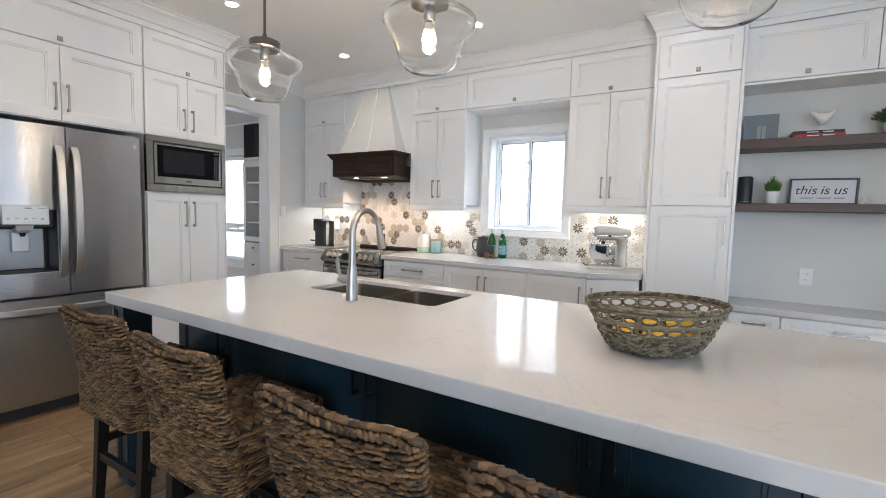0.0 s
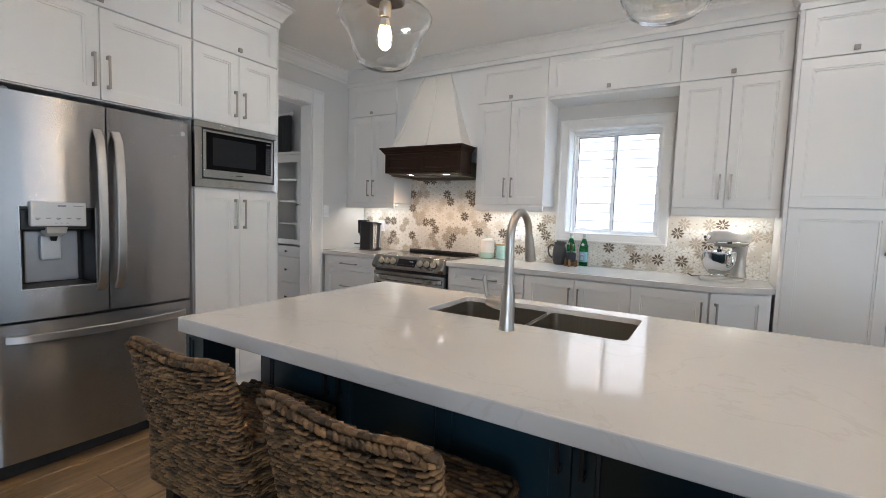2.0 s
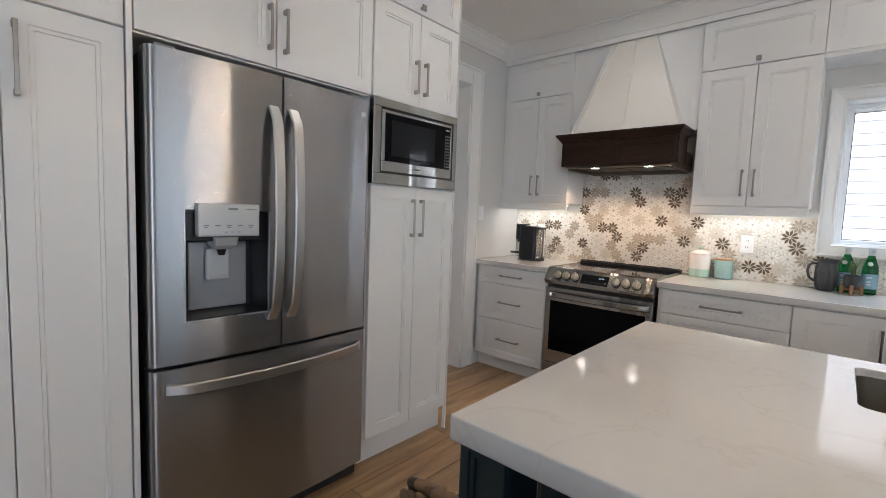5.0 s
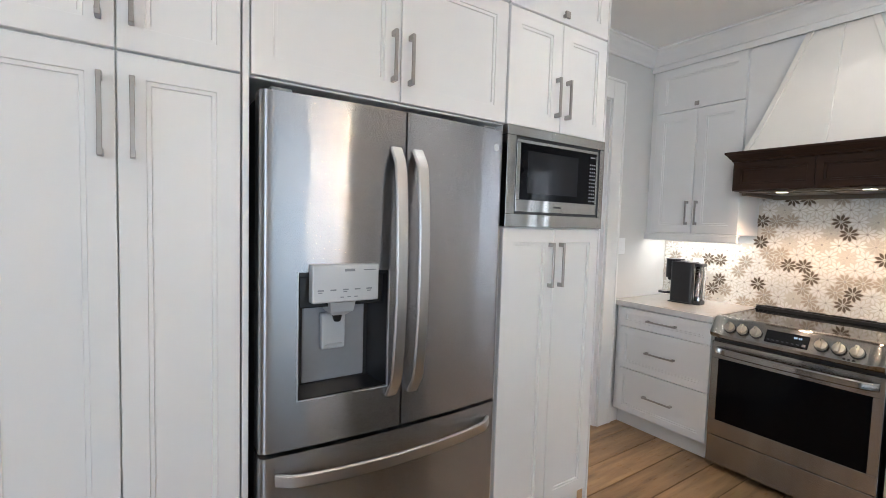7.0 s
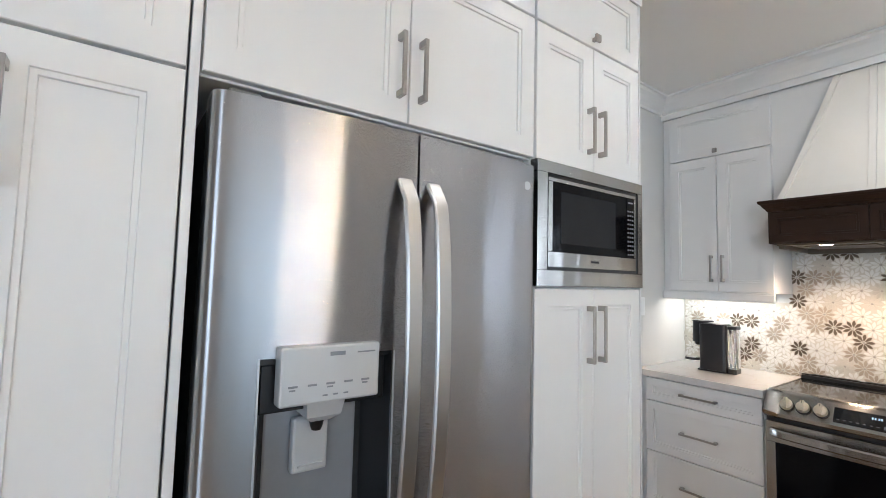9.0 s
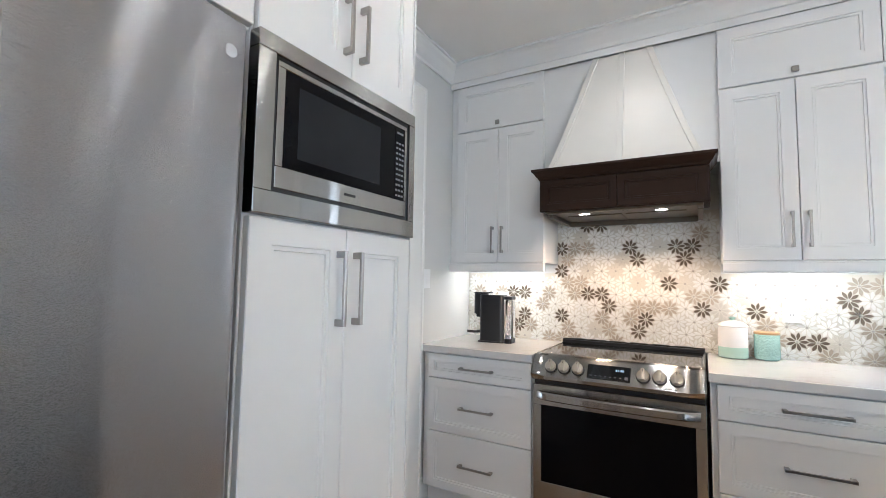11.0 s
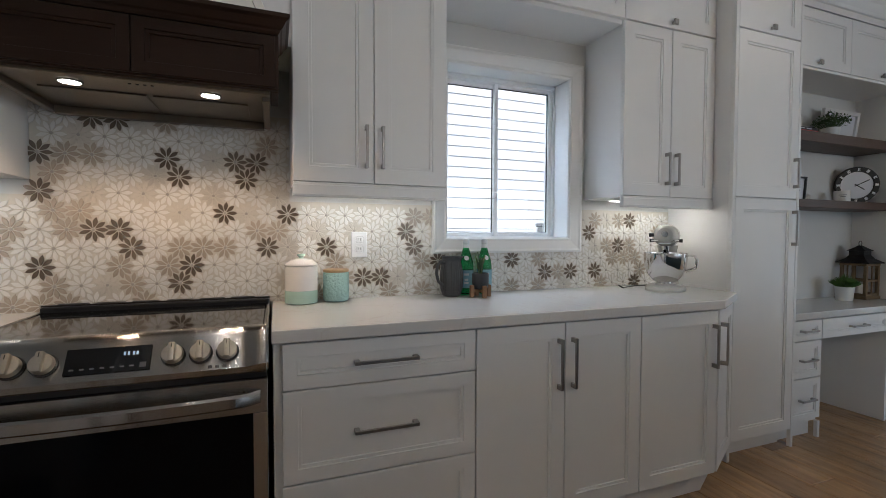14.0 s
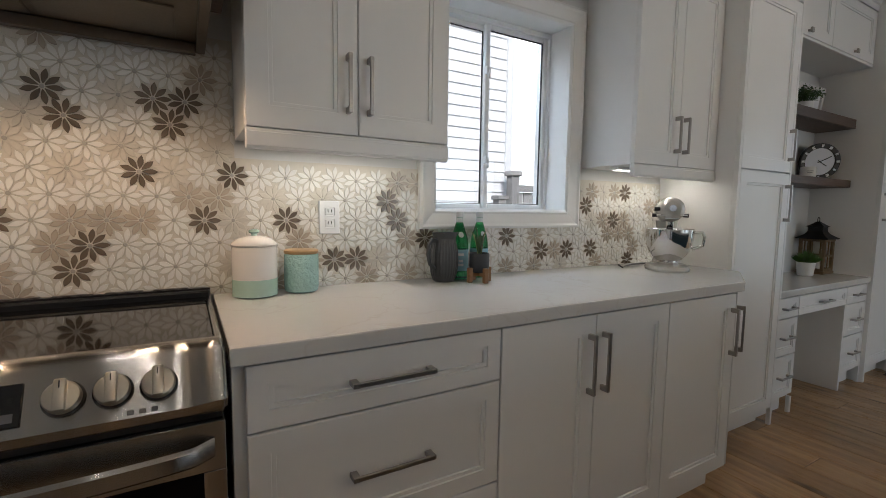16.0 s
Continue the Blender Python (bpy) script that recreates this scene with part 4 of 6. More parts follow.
panel_front(end, 0.0, 0.43, 0.115, 0.858, 0, 0.018)
panel_front(end, 0.433, 0.793, 0.115, 0.858, 0, 0.018)
bmesh.ops.transform(end, verts=end.verts, matrix=Matrix.Translation((-0.7835, 2.435, 0)) @ Matrix.Rotation(radians(-90), 4, "Z"))
part("end_panel", end, ISLAND_BLUE, ISL)
for px in (-0.792, 2.12):
    bm = boxed(px, px + 0.108, 1.350, 1.458, 0.002, 0.873, 0.002)
    post = part("corner_post", bm, ISLAND_BLUE, ISL)
    pf = panel_front(bmesh.new(), px + 0.001, px + 0.107, 0.02, 0.868, 1.338, 0.0118, 0.022)
    part("post_panel", pf, ISLAND_BLUE, post)

SX0, SX1, SY0, SY1 = -0.215, 0.552, 1.985, 2.362


def holed_slab(x0, x1, y0, y1, z0, z1, hx0, hx1, hy0, hy1):
    """A worktop with a cut-out."""
    bm = bmesh.new()
    xs, ys = (x0, hx0, hx1, x1), (y0, hy0, hy1, y1)
    v = {(i, j, k): bm.verts.new((xs[i], ys[j], (z0, z1)[k])) for i in range(4) for j in range(4) for k in range(2)}
    cells = [(i, j) for i in range(3) for j in range(3) if (i, j) != (1, 1)]
    for i, j in cells:
        for k in range(2):
            q = [v[i, j, k], v[i + 1, j, k], v[i + 1, j + 1, k], v[i, j + 1, k]]
            bm.faces.new(q if k else list(reversed(q)))
    for i in range(3):
        for a, b in (((i, 0), (i + 1, 0)), ((i + 1, 3), (i, 3)), ((0, i + 1), (0, i)), ((3, i), (3, i + 1))):
            bm.faces.new((v[*a, 0], v[*b, 0], v[*b, 1], v[*a, 1]))
    for a, b in (((2, 1), (1, 1)), ((2, 2), (2, 1)), ((1, 2), (2, 2)), ((1, 1), (1, 2))):
        bm.faces.new((v[*a, 0], v[*b, 0], v[*b, 1], v[*a, 1]))
    bmesh.ops.recalc_face_normals(bm, faces=bm.faces)
    up = [e for e in bm.edges if abs(e.verts[0].co.z - e.verts[1].co.z) > 0.01 and hx0 - 1e-4 <= e.verts[0].co.x <= hx1 + 1e-4 and hy0 - 1e-4 <= e.verts[0].co.y <= hy1 + 1e-4]
    bmesh.ops.bevel(bm, geom=up, offset=0.03, segments=5, affect="EDGES", profile=0.5)
    bm.normal_update()
    sharp = [e for e in bm.edges if len(e.link_faces) == 2 and e.calc_face_angle(0) > 0.9]
    bmesh.ops.bevel(bm, geom=sharp, offset=0.004, segments=2, affect="EDGES", profile=0.5)
    return bm


tagged(link("island_worktop", holed_slab(IX, IR, IY0, IY1, 0.864, 0.915, SX0, SX1, SY0, SY1), QUARTZ), "large white quartz island top with a sink cut-out", "worktop")
sink = thing("sink", pose(0, 0, 0), "double bowl stainless undermount sink", "sink")
SINKM = mat("satin_sink_steel", (0.37, 0.335, 0.28), 0.32, 1.0, 0.05, 30, stretch=(6, 6, 0.3))


def bowl_shell(x0, x1, y0, y1, top, deep, r=0.03):
    """An open basin with rounded corners and a soft bottom edge."""
    def loop(inset, z):
        pts = []
        for cx, cy, a0 in ((x1 - r, y1 - r, 0), (x0 + r, y1 - r, 90), (x0 + r, y0 + r, 180), (x1 - r, y0 + r, 270)):
            for k in range(5):
                a = radians(a0 + 22.5 * k)
                pts.append((cx + (r - inset) * math.cos(a), cy + (r - inset) * math.sin(a), z))
        return pts
    bm = bmesh.new()
    rings(bm, [loop(0, top), loop(0.002, deep + 0.02), loop(0.008, deep + 0.006), loop(0.02, deep)], False, True)
    rings(bm, [loop(0, top), loop(-0.004, top), loop(-0.003, deep - 0.004)], False, True)
    return bm


for x0, x1 in ((SX0 + 0.002, 0.178), (0.196, SX1 - 0.002)):
    b = part("basin", bowl_shell(x0, x1, SY0 + 0.004, SY1 - 0.004, 0.893, 0.69), SINKM, sink, "", True)
    part("drain", lathe(bmesh.new(), [(0.045, 0.681), (0.045, 0.684), (0.030, 0.6835), (0.028, 0.681)], 24, ((x0 + x1) / 2, 2.19, 0)), CHROME, b)
part("divider", boxed(0.1785, 0.1955, SY0 + 0.012, SY1 - 0.012, 0.80, 0.886, 0.004, 2), SINKM, sink)

tap = thing("faucet", pose(0.185, 1.880, 0.915), "tall brushed nickel pull-down kitchen faucet", "faucet")
part("base", lathe(bmesh.new(), [(0.028, 0.0), (0.028, 0.004), (0.026, 0.008), (0.0245, 0.06), (0.0225, 0.13), (0.0175, 0.155)], 28), NICKEL, tap, "", True)
pts, rad = [], []
for i in range(6):
    pts.append((0, 0, 0.15 + 0.13 * i / 5))
    rad.append(0.0165 - 0.0012 * i / 5)
for i in range(1, 17):
    a = math.pi * i / 16 * 0.93
    pts.append((-0.002, 0.092 - 0.092 * math.cos(a), 0.295 + 0.105 * math.sin(a)))
    rad.append(0.0150 - 0.0025 * i / 16)
neck = part("neck", rod(bmesh.new(), pts, rad, 16), NICKEL, tap, "", True)
p, d = Vector(pts[-1]), (Vector(pts[-1]) - Vector(pts[-2])).normalized()
hp = [p + d * k for k in (0, 0.012, 0.05, 0.085, 0.10)]
part("spray_head", rod(bmesh.new(), hp, [0.0135, 0.0155, 0.018, 0.0205, 0.0195], 16), NICKEL, tap, "", True)
part("button", boxed(-0.010, 0.006, hp[2].y + 0.018, hp[2].y + 0.027, hp[2].z - 0.02, hp[2].z + 0.02, 0.003), BLACK, tap)
lever = part("lever_body", rod(bmesh.new(), [(-0.015, 0, 0.085), (-0.05, 0, 0.088), (-0.075, 0, 0.092)], [0.022, 0.021, 0.017], 14), NICKEL, tap, "", True)
part("lever", rod(bmesh.new(), [(-0.070, 0, 0.095), (-0.080, -0.002, 0.125), (-0.088, -0.004, 0.165), (-0.085, -0.004, 0.180)], [0.010, 0.008, 0.009, 0.007], 10), NICKEL, lever, "", True)

# ---- pendant lamps ----
SHADE_GLASS = glass("clear_shade_glass", (0.98, 0.98, 0.97))
BULB_GLOW = glow("warm_filament_glow", (1.0, 0.66, 0.30), 130)
BULB_GLASS = glass("bulb_glass", (1, 0.97, 0.9))


def pendant(m):
    lamp = thing("pendant_lamp", m, "clear glass schoolhouse pendant with a lit filament bulb", "pendant lamp", "pendants over the island")
    top = TOP - 1.827
    part("canopy", lathe(bmesh.new(), [(0.062, top - 0.001), (0.062, top - 0.018), (0.05, top - 0.026), (0.008, top - 0.030)], 28), NICKEL, lamp, "", True)
    part("rod", lathe(bmesh.new(), [(0.006, 0.30), (0.006, top - 0.028)], 12), NICKEL_DARK, lamp)
    part("cap", lathe(bmesh.new(), [(0.010, 0.302), (0.012, 0.285), (0.046, 0.278), (0.066, 0.270), (0.070, 0.266), (0.070, 0.236), (0.058, 0.232)], 32), NICKEL_DARK, lamp, "brushed nickel cap", True)
    outer = [(0.040, 0.0), (0.070, 0.003), (0.095, 0.018), (0.112, 0.048), (0.124, 0.085), (0.138, 0.122), (0.160, 0.150), (0.170, 0.168), (0.170, 0.182), (0.158, 0.196), (0.120, 0.212), (0.080, 0.226), (0.060, 0.234), (0.0585, 0.244)]
    inner = [(max(0.004, r - 0.003), z + (0.003 if z < 0.1 else 0.0)) for r, z in outer]
    bm = bmesh.new()
    lathe(bm, outer + list(reversed(inner)), 40, cap_first=True, cap_last=True)
    sh = part("shade", bm, SHADE_GLASS, lamp, "clear glass shade", True)
    sh.visible_shadow = False
    part("socket", lathe(bmesh.new(), [(0.020, 0.232), (0.022, 0.222), (0.022, 0.185), (0.018, 0.178)], 20), NICKEL, lamp, "", True)
    bl = part("bulb", lathe(bmesh.new(), [(0.002, 0.062), (0.014, 0.066), (0.026, 0.082), (0.030, 0.100), (0.027, 0.122), (0.017, 0.150), (0.014, 0.178)], 24), BULB_GLASS, lamp, "", True)
    bl.visible_shadow = False
    bm = bmesh.new()
    for k in range(8):
        a0, a1 = 2 * math.pi * k / 8, 2 * math.pi * (k + 0.5) / 8
        rod(bm, [(0.009 * math.cos(a0), 0.009 * math.sin(a0), 0.085), (0.013 * math.cos(a1), 0.013 * math.sin(a1), 0.145)], 0.0022, 5)
    part("filament", bm, BULB_GLOW, bl, "glowing filaments")
    return lamp


for x in (-0.307, 0.623, 1.553):
    pendant(pose(x, 1.80, 1.827))
    point_lamp("pendant_light", (x, 1.80, 1.827 + 0.115), 12.5, WARM, 0.02)

# ---- recessed ceiling lamps ----
DOWN_GLOW = glow("downlight_glow", (1.0, 0.94, 0.84), 60)
# the first three are measured; the last four are unseen and assumed
for x, y in ((-1.42, 3.466), (-1.394, 2.35), (-0.053, 3.441), (1.30, 3.44), (-1.39, 0.6), (1.2, 0.2), (-0.2, 0.4)):
    dl = thing("recessed_lamp", pose(x, y, TOP), "small round lit recessed ceiling lamp", "ceiling lamp", "recessed lamps")
    part("trim_ring", lathe(bmesh.new(), [(0.052, -0.0005), (0.052, -0.004), (0.046, -0.007), (0.036, -0.004), (0.034, -0.0005)], 28, cap_first=False, cap_last=False), TRIM, dl)
    part("lens", lathe(bmesh.new(), [(0.0335, -0.0035), (0.0335, -0.0006)], 24), DOWN_GLOW, dl, "lit lens")
    spot_lamp("recessed_light", (x, y, TOP - 0.02), 4.2, NEUTRAL, 125, 0.035)
# lamp strips under the wall cabinets
STRIP = glow("strip_glow", (1.0, 0.95, 0.85), 6)
for x0, x1 in ((-2.50, -1.98), (-1.0, -0.47), (0.55, 1.08)):
    st = thing("under_cabinet_light", pose((x0 + x1) / 2, 4.14, 1.397), "slim lit strip under the wall cabinet", "cabinet light", "under cabinet lights")
    h = (x1 - x0) / 2
    part("housing", boxed(-h, h, -0.02, 0.02, -0.012, 0.0, 0.002), TRIM, st)
    part("diffuser", boxed(-h + 0.01, h - 0.01, -0.014, 0.014, -0.0145, -0.0125), STRIP, st)
    area_lamp("under_cabinet_lamp", ((x0 + x1) / 2, 4.14, 1.380), ((x0 + x1) / 2, 4.17, 0.9), x1 - x0 - 0.04, 0.03, 1.6, (1.0, 0.92, 0.76))

# ---- woven bar stools ----
RUSH = mat("twisted_seagrass", (0.245, 0.140, 0.060), 0.55, vary=0.22, scale=22, bump=0.3, bump_scale=260, second=(0.115, 0.062, 0.026), piece=0.12)
per_island(RUSH, 0.20, 1.45)
# shade in the weave's gaps is put into the core's dark colour
RUSH_CORE = mat("gap_shade_core", (0.045, 0.028, 0.015), 0.8, vary=0.2)
LEG_BLACK = mat("black_stained_wood", (0.012, 0.010, 0.009), 0.4, vary=0.15, scale=10, stretch=(4, 4, 0.6))
RND = random.Random(7)


def lumps(bm, places):
    """Plump strand ends: (centre, along, out, length, width, height)."""
    verts, faces = [], []
    for c, t, o, ln, w, h in places:
        c, t, o = Vector(c), Vector(t).normalized(), Vector(o).normalized()
        s = t.cross(o).normalized()
        k = RND.uniform(-0.24, 0.10)
        t = (t + s * k).normalized()
        s = t.cross(o).normalized()
        base = len(verts)
        for u, r in ((-1.0, 0.5), (-0.8, 0.86), (0.0, 1.0), (0.8, 0.86), (1.0, 0.5)):
            for i in range(6):
                a = math.pi * 2 * i / 6
                verts.append(c + t * (u * ln / 2) + s * (math.cos(a) * r * w / 2) + o * (math.sin(a) * r * h / 2))
        for j in range(4):
            for i in range(6):
                faces.append((base + j * 6 + i, base + j * 6 + (i + 1) % 6, base + (j + 1) * 6 + (i + 1) % 6, base + (j + 1) * 6 + i))
        faces.append(tuple(base + i for i in range(5, -1, -1)))
        faces.append(tuple(base + 24 + i for i in range(6)))
    vs = [bm.verts.new(v) for v in verts]
    for f in faces:
        bm.faces.new([vs[i] for i in f])
    return bm


def round_loop(hw, y0, y1, r, n=5):
    """A rounded rectangle in plan, anticlockwise from its front right corner."""
    pts = []
    for cx, cy, a0 in ((hw - r, y1 - r, 0), (-hw + r, y1 - r, 90), (-hw + r, y0 + r, 180), (hw - r, y0 + r, 270)):
        for k in range(n):
            a = radians(a0 + 90 * k / (n - 1))
            pts.append(Vector((cx + r * math.cos(a), cy + r * math.sin(a), 0)))
    return pts


def along(pts, step, shift):
    """Even stations round a closed loop, with the direction there."""
    seg = [(pts[i], pts[(i + 1) % len(pts)]) for i in range(len(pts))]
    total = sum((b - a).length for a, b in seg)
    n = max(4, round(total / step))
    out, want = [], [((i + shift) % n) * total / n for i in range(n)]
    for w in sorted(want):
        acc = 0.0
        for a, b in seg:
            ln = (b - a).length
            if acc + ln >= w and ln > 1e-6:
                out.append((a.lerp(b, (w - acc) / ln), (b - a).normalized(), total / n))
                break
            acc += ln
    return out


def bar_stool(m):
    stool = thing("bar_stool", m, "woven seagrass bar stool with black wooden legs", "bar stool", "stools along the island")
    # backrest: leans back as it rises; local y=0 is the rear of its top
    zs0, zs1, pitch = 0.440, 0.866, 0.0110
    lean = lambda z: 0.10 * (0.90 - z) / 0.45  # noqa: E731
    core = bmesh.new()
    rings(core, [[p + Vector((0, lean(z), z)) for p in round_loop(0.222, 0.010, 0.044, 0.017)] for z in (zs0 + 0.004, 0.65, zs1 - 0.012)])
    back = part("backrest", core, RUSH_CORE, stool, "woven rush back")
    places, r, z = [], 0, zs0
    while z < zs1:
        loop = round_loop(0.227, 0.005, 0.049, 0.021)
        for p, t, st in along(loop, 0.0195, 0.5 * (r % 2)):
            o = Vector((t.y, -t.x, 0))
            j = RND.uniform(-0.003, 0.003)
            sag = 0.003 * math.sin(9 * p.x + r) + 0.030 * ((z - zs0) / (zs1 - zs0)) ** 2 * ((p.x / 0.227) ** 2 - 0.45)
            places.append((p + Vector((0, lean(z), z + j + sag)) + o * RND.uniform(-0.002, 0.003), t, o, st * RND.uniform(1.05, 1.3), pitch * RND.uniform(0.74, 0.98), 0.015))
        r, z = r + 1, z + pitch
    tagged(part("weave", lumps(bmesh.new(), places), RUSH, back, "", "soft"), kind="stuff")
    # plaited roll along the top
    places = []
    for k in range(3):
        for i in range(27):
            u = (i + 0.5 * (k % 2)) / 26.5 * 2 - 1
            zt = 0.868 + 0.030 * u * u - 0.022 * abs(u) ** 9 + (0.010 if k == 1 else 0.0) + RND.uniform(-0.002, 0.002)
            places.append(((0.220 * u, 0.012 + 0.015 * k, zt), (1, RND.uniform(0.5, 0.8) * (-1, 0.3, 1)[k], 0), (0, (-0.6, 0, 0.6)[k], 1), 0.030 * RND.uniform(0.95, 1.15), 0.015, 0.020))
    tagged(part("top_braid", lumps(bmesh.new(), places), RUSH, back, "thick plaited top edge", "soft"), kind="stuff")
    # seat with a woven skirt
    seat_core = bmesh.new()
    rings(seat_core, [[p + Vector((0, 0, z)) for p in round_loop(0.214, 0.065, 0.452, 0.04)] for z in (0.445, 0.632)])
    seat = part("seat", seat_core, RUSH_CORE, stool, "woven rush seat")
    places = []
    for r in range(17):
        z = 0.448 + r * pitch
        for p, t, st in along(round_loop(0.220, 0.060, 0.458, 0.045), 0.030, 0.5 * (r % 2)):
            o = Vector((t.y, -t.x, 0))
            places.append((p + Vector((0, 0, z)), t, o, st * 1.2, pitch * RND.uniform(0.8, 1.0), 0.018))
    for r in range(19):
        y = 0.10 + r * 0.0185
        for i in range(13):
            x = -0.195 + (i + 0.5 * (r % 2)) * 0.034
            if x < 0.206:
                places.append(((x, y, 0.634 + 0.006 * math.sin(math.pi * (y - 0.09) / 0.36)), (1, 0, 0), (0, 0, 1), 0.036, 0.017, 0.019))
    tagged(part("weave", lumps(bmesh.new(), places), RUSH, seat, "", "soft"), kind="stuff")
    for x in (-0.182, 0.182):
        for y, dy in ((0.135, -0.03), (0.415, 0.02)):
            bm = bmesh.new()
            rings(bm, [[(x + a * w, y + dy * k + b * w, z) for a, b in ((-1, -1), (1, -1), (1, 1), (-1, 1))] for z, w, k in ((0.0, 0.017, 1), (0.25, 0.020, 0.4), (0.448, 0.022, 0))])
            part("leg", bm, LEG_BLACK, stool)
    for x0, x1, y0, y1, z in ((-0.18, 0.18, 0.400, 0.430, 0.17), (-0.18, 0.18, 0.108, 0.134, 0.20), (-0.207, -0.183, 0.13, 0.41, 0.26), (0.183, 0.207, 0.13, 0.41, 0.26)):
        part("stretcher", boxed(x0, x1, y0, y1, z, z + 0.035, 0.003), LEG_BLACK, stool)
    return stool


stool_1 = bar_stool(pose(-0.502, 1.118, 0, 0, 0, 1))
for x, y, a in ((0.162, 1.075, -1), (0.893, 1.030, 0), (1.462, 1.025, 2)):
    copy_thing(stool_1, pose(x, y, 0, 0, 0, a))

# ---- things on the worktops ----
CERAMIC = mat("white_glazed_ceramic", (0.76, 0.73, 0.70), 0.15, vary=0.02, scale=6)
MINT = mat("mint_glaze", (0.46, 0.64, 0.55), 0.16, vary=0.05, scale=8)
MINT2 = mat("dimpled_mint_glaze", (0.37, 0.58, 0.56), 0.2, vary=0.06, scale=8, bump=0.6, bump_scale=95)
BAMBOO = mat("pale_bamboo", (0.46, 0.30, 0.15), 0.45, vary=0.1, scale=5, stretch=(1, 8, 1))
can = thing("canister", pose(-1.000, 4.205, 0.915), "white ceramic canister with a mint base and knob lid", "canister", "canisters beside the range")
part("body", lathe(bmesh.new(), [(0.066, 0.056), (0.0662, 0.150), (0.063, 0.156)], 36), CERAMIC, can, "", True)
part("base", lathe(bmesh.new(), [(0.060, 0.001), (0.066, 0.004), (0.0664, 0.0555)], 36), MINT, can, "mint glazed base", True)
lid = part("lid", lathe(bmesh.new(), [(0.066, 0.157), (0.068, 0.161), (0.066, 0.166), (0.048, 0.180), (0.016, 0.188)], 36), CERAMIC, can, "", True)
part("knob", lathe(bmesh.new(), [(0.009, 0.187), (0.009, 0.194), (0.016, 0.199), (0.015, 0.206), (0.006, 0.208)], 20), MINT, lid, "", True)
can = thing("canister", pose(-0.856, 4.215, 0.915), "dimpled mint ceramic canister with a bamboo lid", "canister", "canisters beside the range")
part("body", lathe(bmesh.new(), [(0.044, 0.001), (0.052, 0.006), (0.0545, 0.018), (0.0545, 0.122), (0.052, 0.126)], 36), MINT2, can, "", True)
part("lid", lathe(bmesh.new(), [(0.053, 0.127), (0.0545, 0.130), (0.0545, 0.137), (0.050, 0.140)], 36), BAMBOO, can, "flat bamboo lid", True)

PITCH = mat("charcoal_stoneware", (0.055, 0.055, 0.057), 0.45, vary=0.1, scale=12)
jug = thing("pitcher", pose(-0.325, 4.195, 0.915, 0, 0, 200), "ribbed charcoal stoneware pitcher with a loop handle", "pitcher")
bm = bmesh.new()
n = 56
prof = [(0.036, 0.001, 0), (0.043, 0.006, 0), (0.052, 0.035, 1), (0.056, 0.075, 1), (0.054, 0.115, 1), (0.047, 0.150, 1), (0.043, 0.166, 0), (0.046, 0.184, 0), (0.047, 0.188, 0), (0.044, 0.188, 0), (0.040, 0.165, 0), (0.045, 0.12, 0), (0.046, 0.05, 0), (0.03, 0.012, 0)]
rings(bm, [[((r - (0.0016 if k and i % 2 else 0)) * math.cos(2 * math.pi * i / n) * (1.0), (r - (0.0016 if k and i % 2 else 0)) * math.sin(2 * math.pi * i / n), z) for i in range(n)] for r, z, k in prof])
for v in bm.verts:
    if v.co.z > 0.17 and v.co.x < -0.02:
        v.co.x -= 0.012 * (v.co.z - 0.165) / 0.023
part("body", bm, PITCH, jug)
part("handle", rod(bmesh.new(), [(0.043, 0, 0.158), (0.070, 0, 0.164), (0.088, 0, 0.145), (0.092, 0, 0.110), (0.082, 0, 0.075), (0.056, 0, 0.055)], [0.008, 0.008, 0.0075, 0.0075, 0.007, 0.008], 10), PITCH, jug, "", True)

GREEN = glass("green_bottle_glass", (0.03, 0.42, 0.12), 0.02)
LABEL = mat("pale_blue_paper", (0.22, 0.42, 0.50), 0.6, vary=0.05)
LABEL_W = mat("white_paper", (0.62, 0.66, 0.66), 0.6, vary=0.04)


def bottle(m):
    b = thing("glass_bottle", m, "green glass water bottle with a pale blue label", "bottle", "bottles on the worktop")
    part("body", lathe(bmesh.new(), [(0.030, 0.001), (0.036, 0.006), (0.0365, 0.135), (0.033, 0.165), (0.022, 0.200), (0.0145, 0.225), (0.0135, 0.252)], 28), GREEN, b, "", True)
    part("cap", lathe(bmesh.new(), [(0.0150, 0.246), (0.0155, 0.262), (0.013, 0.268)], 20), SILVER_PANEL, b, "silver foil cap", True)
    part("neck_label", lathe(bmesh.new(), [(0.0152, 0.226), (0.0143, 0.245)], 20, cap_first=False, cap_last=False), LABEL_W, b)
    front = part("label", lathe(bmesh.new(), [(0.0372, 0.035), (0.0372, 0.120)], 28, cap_first=False, cap_last=False), LABEL, b, "pale blue paper label")
    bm = bmesh.new()
    for z, w in ((0.095, 0.020), (0.070, 0.014), (0.055, 0.017)):
        rings(bm, [[(0.0378 * math.cos(radians(250) + k * w / 0.03), 0.0378 * math.sin(radians(250) + k * w / 0.03), z + d) for d in (0, 0.010)] for k in (-0.5, -0.25, 0, 0.25, 0.5)], False, False, False)
    part("label_print", bm, LABEL_W, front)
    bm = lathe(bmesh.new(), [(0.012, 0), (0.012, 0.001)], 20)
    bmesh.ops.transform(bm, verts=bm.verts, matrix=Matrix.Translation((-0.010, -0.0285, 0.178)) @ Matrix.Rotation(radians(70), 4, "X"))
    part("shoulder_seal", bm, LABEL_W, b)
    return b


bot = bottle(pose(-0.238, 4.225, 0.915))
copy_thing(bot, pose(-0.135, 4.235, 0.915, 0, 0, 14))

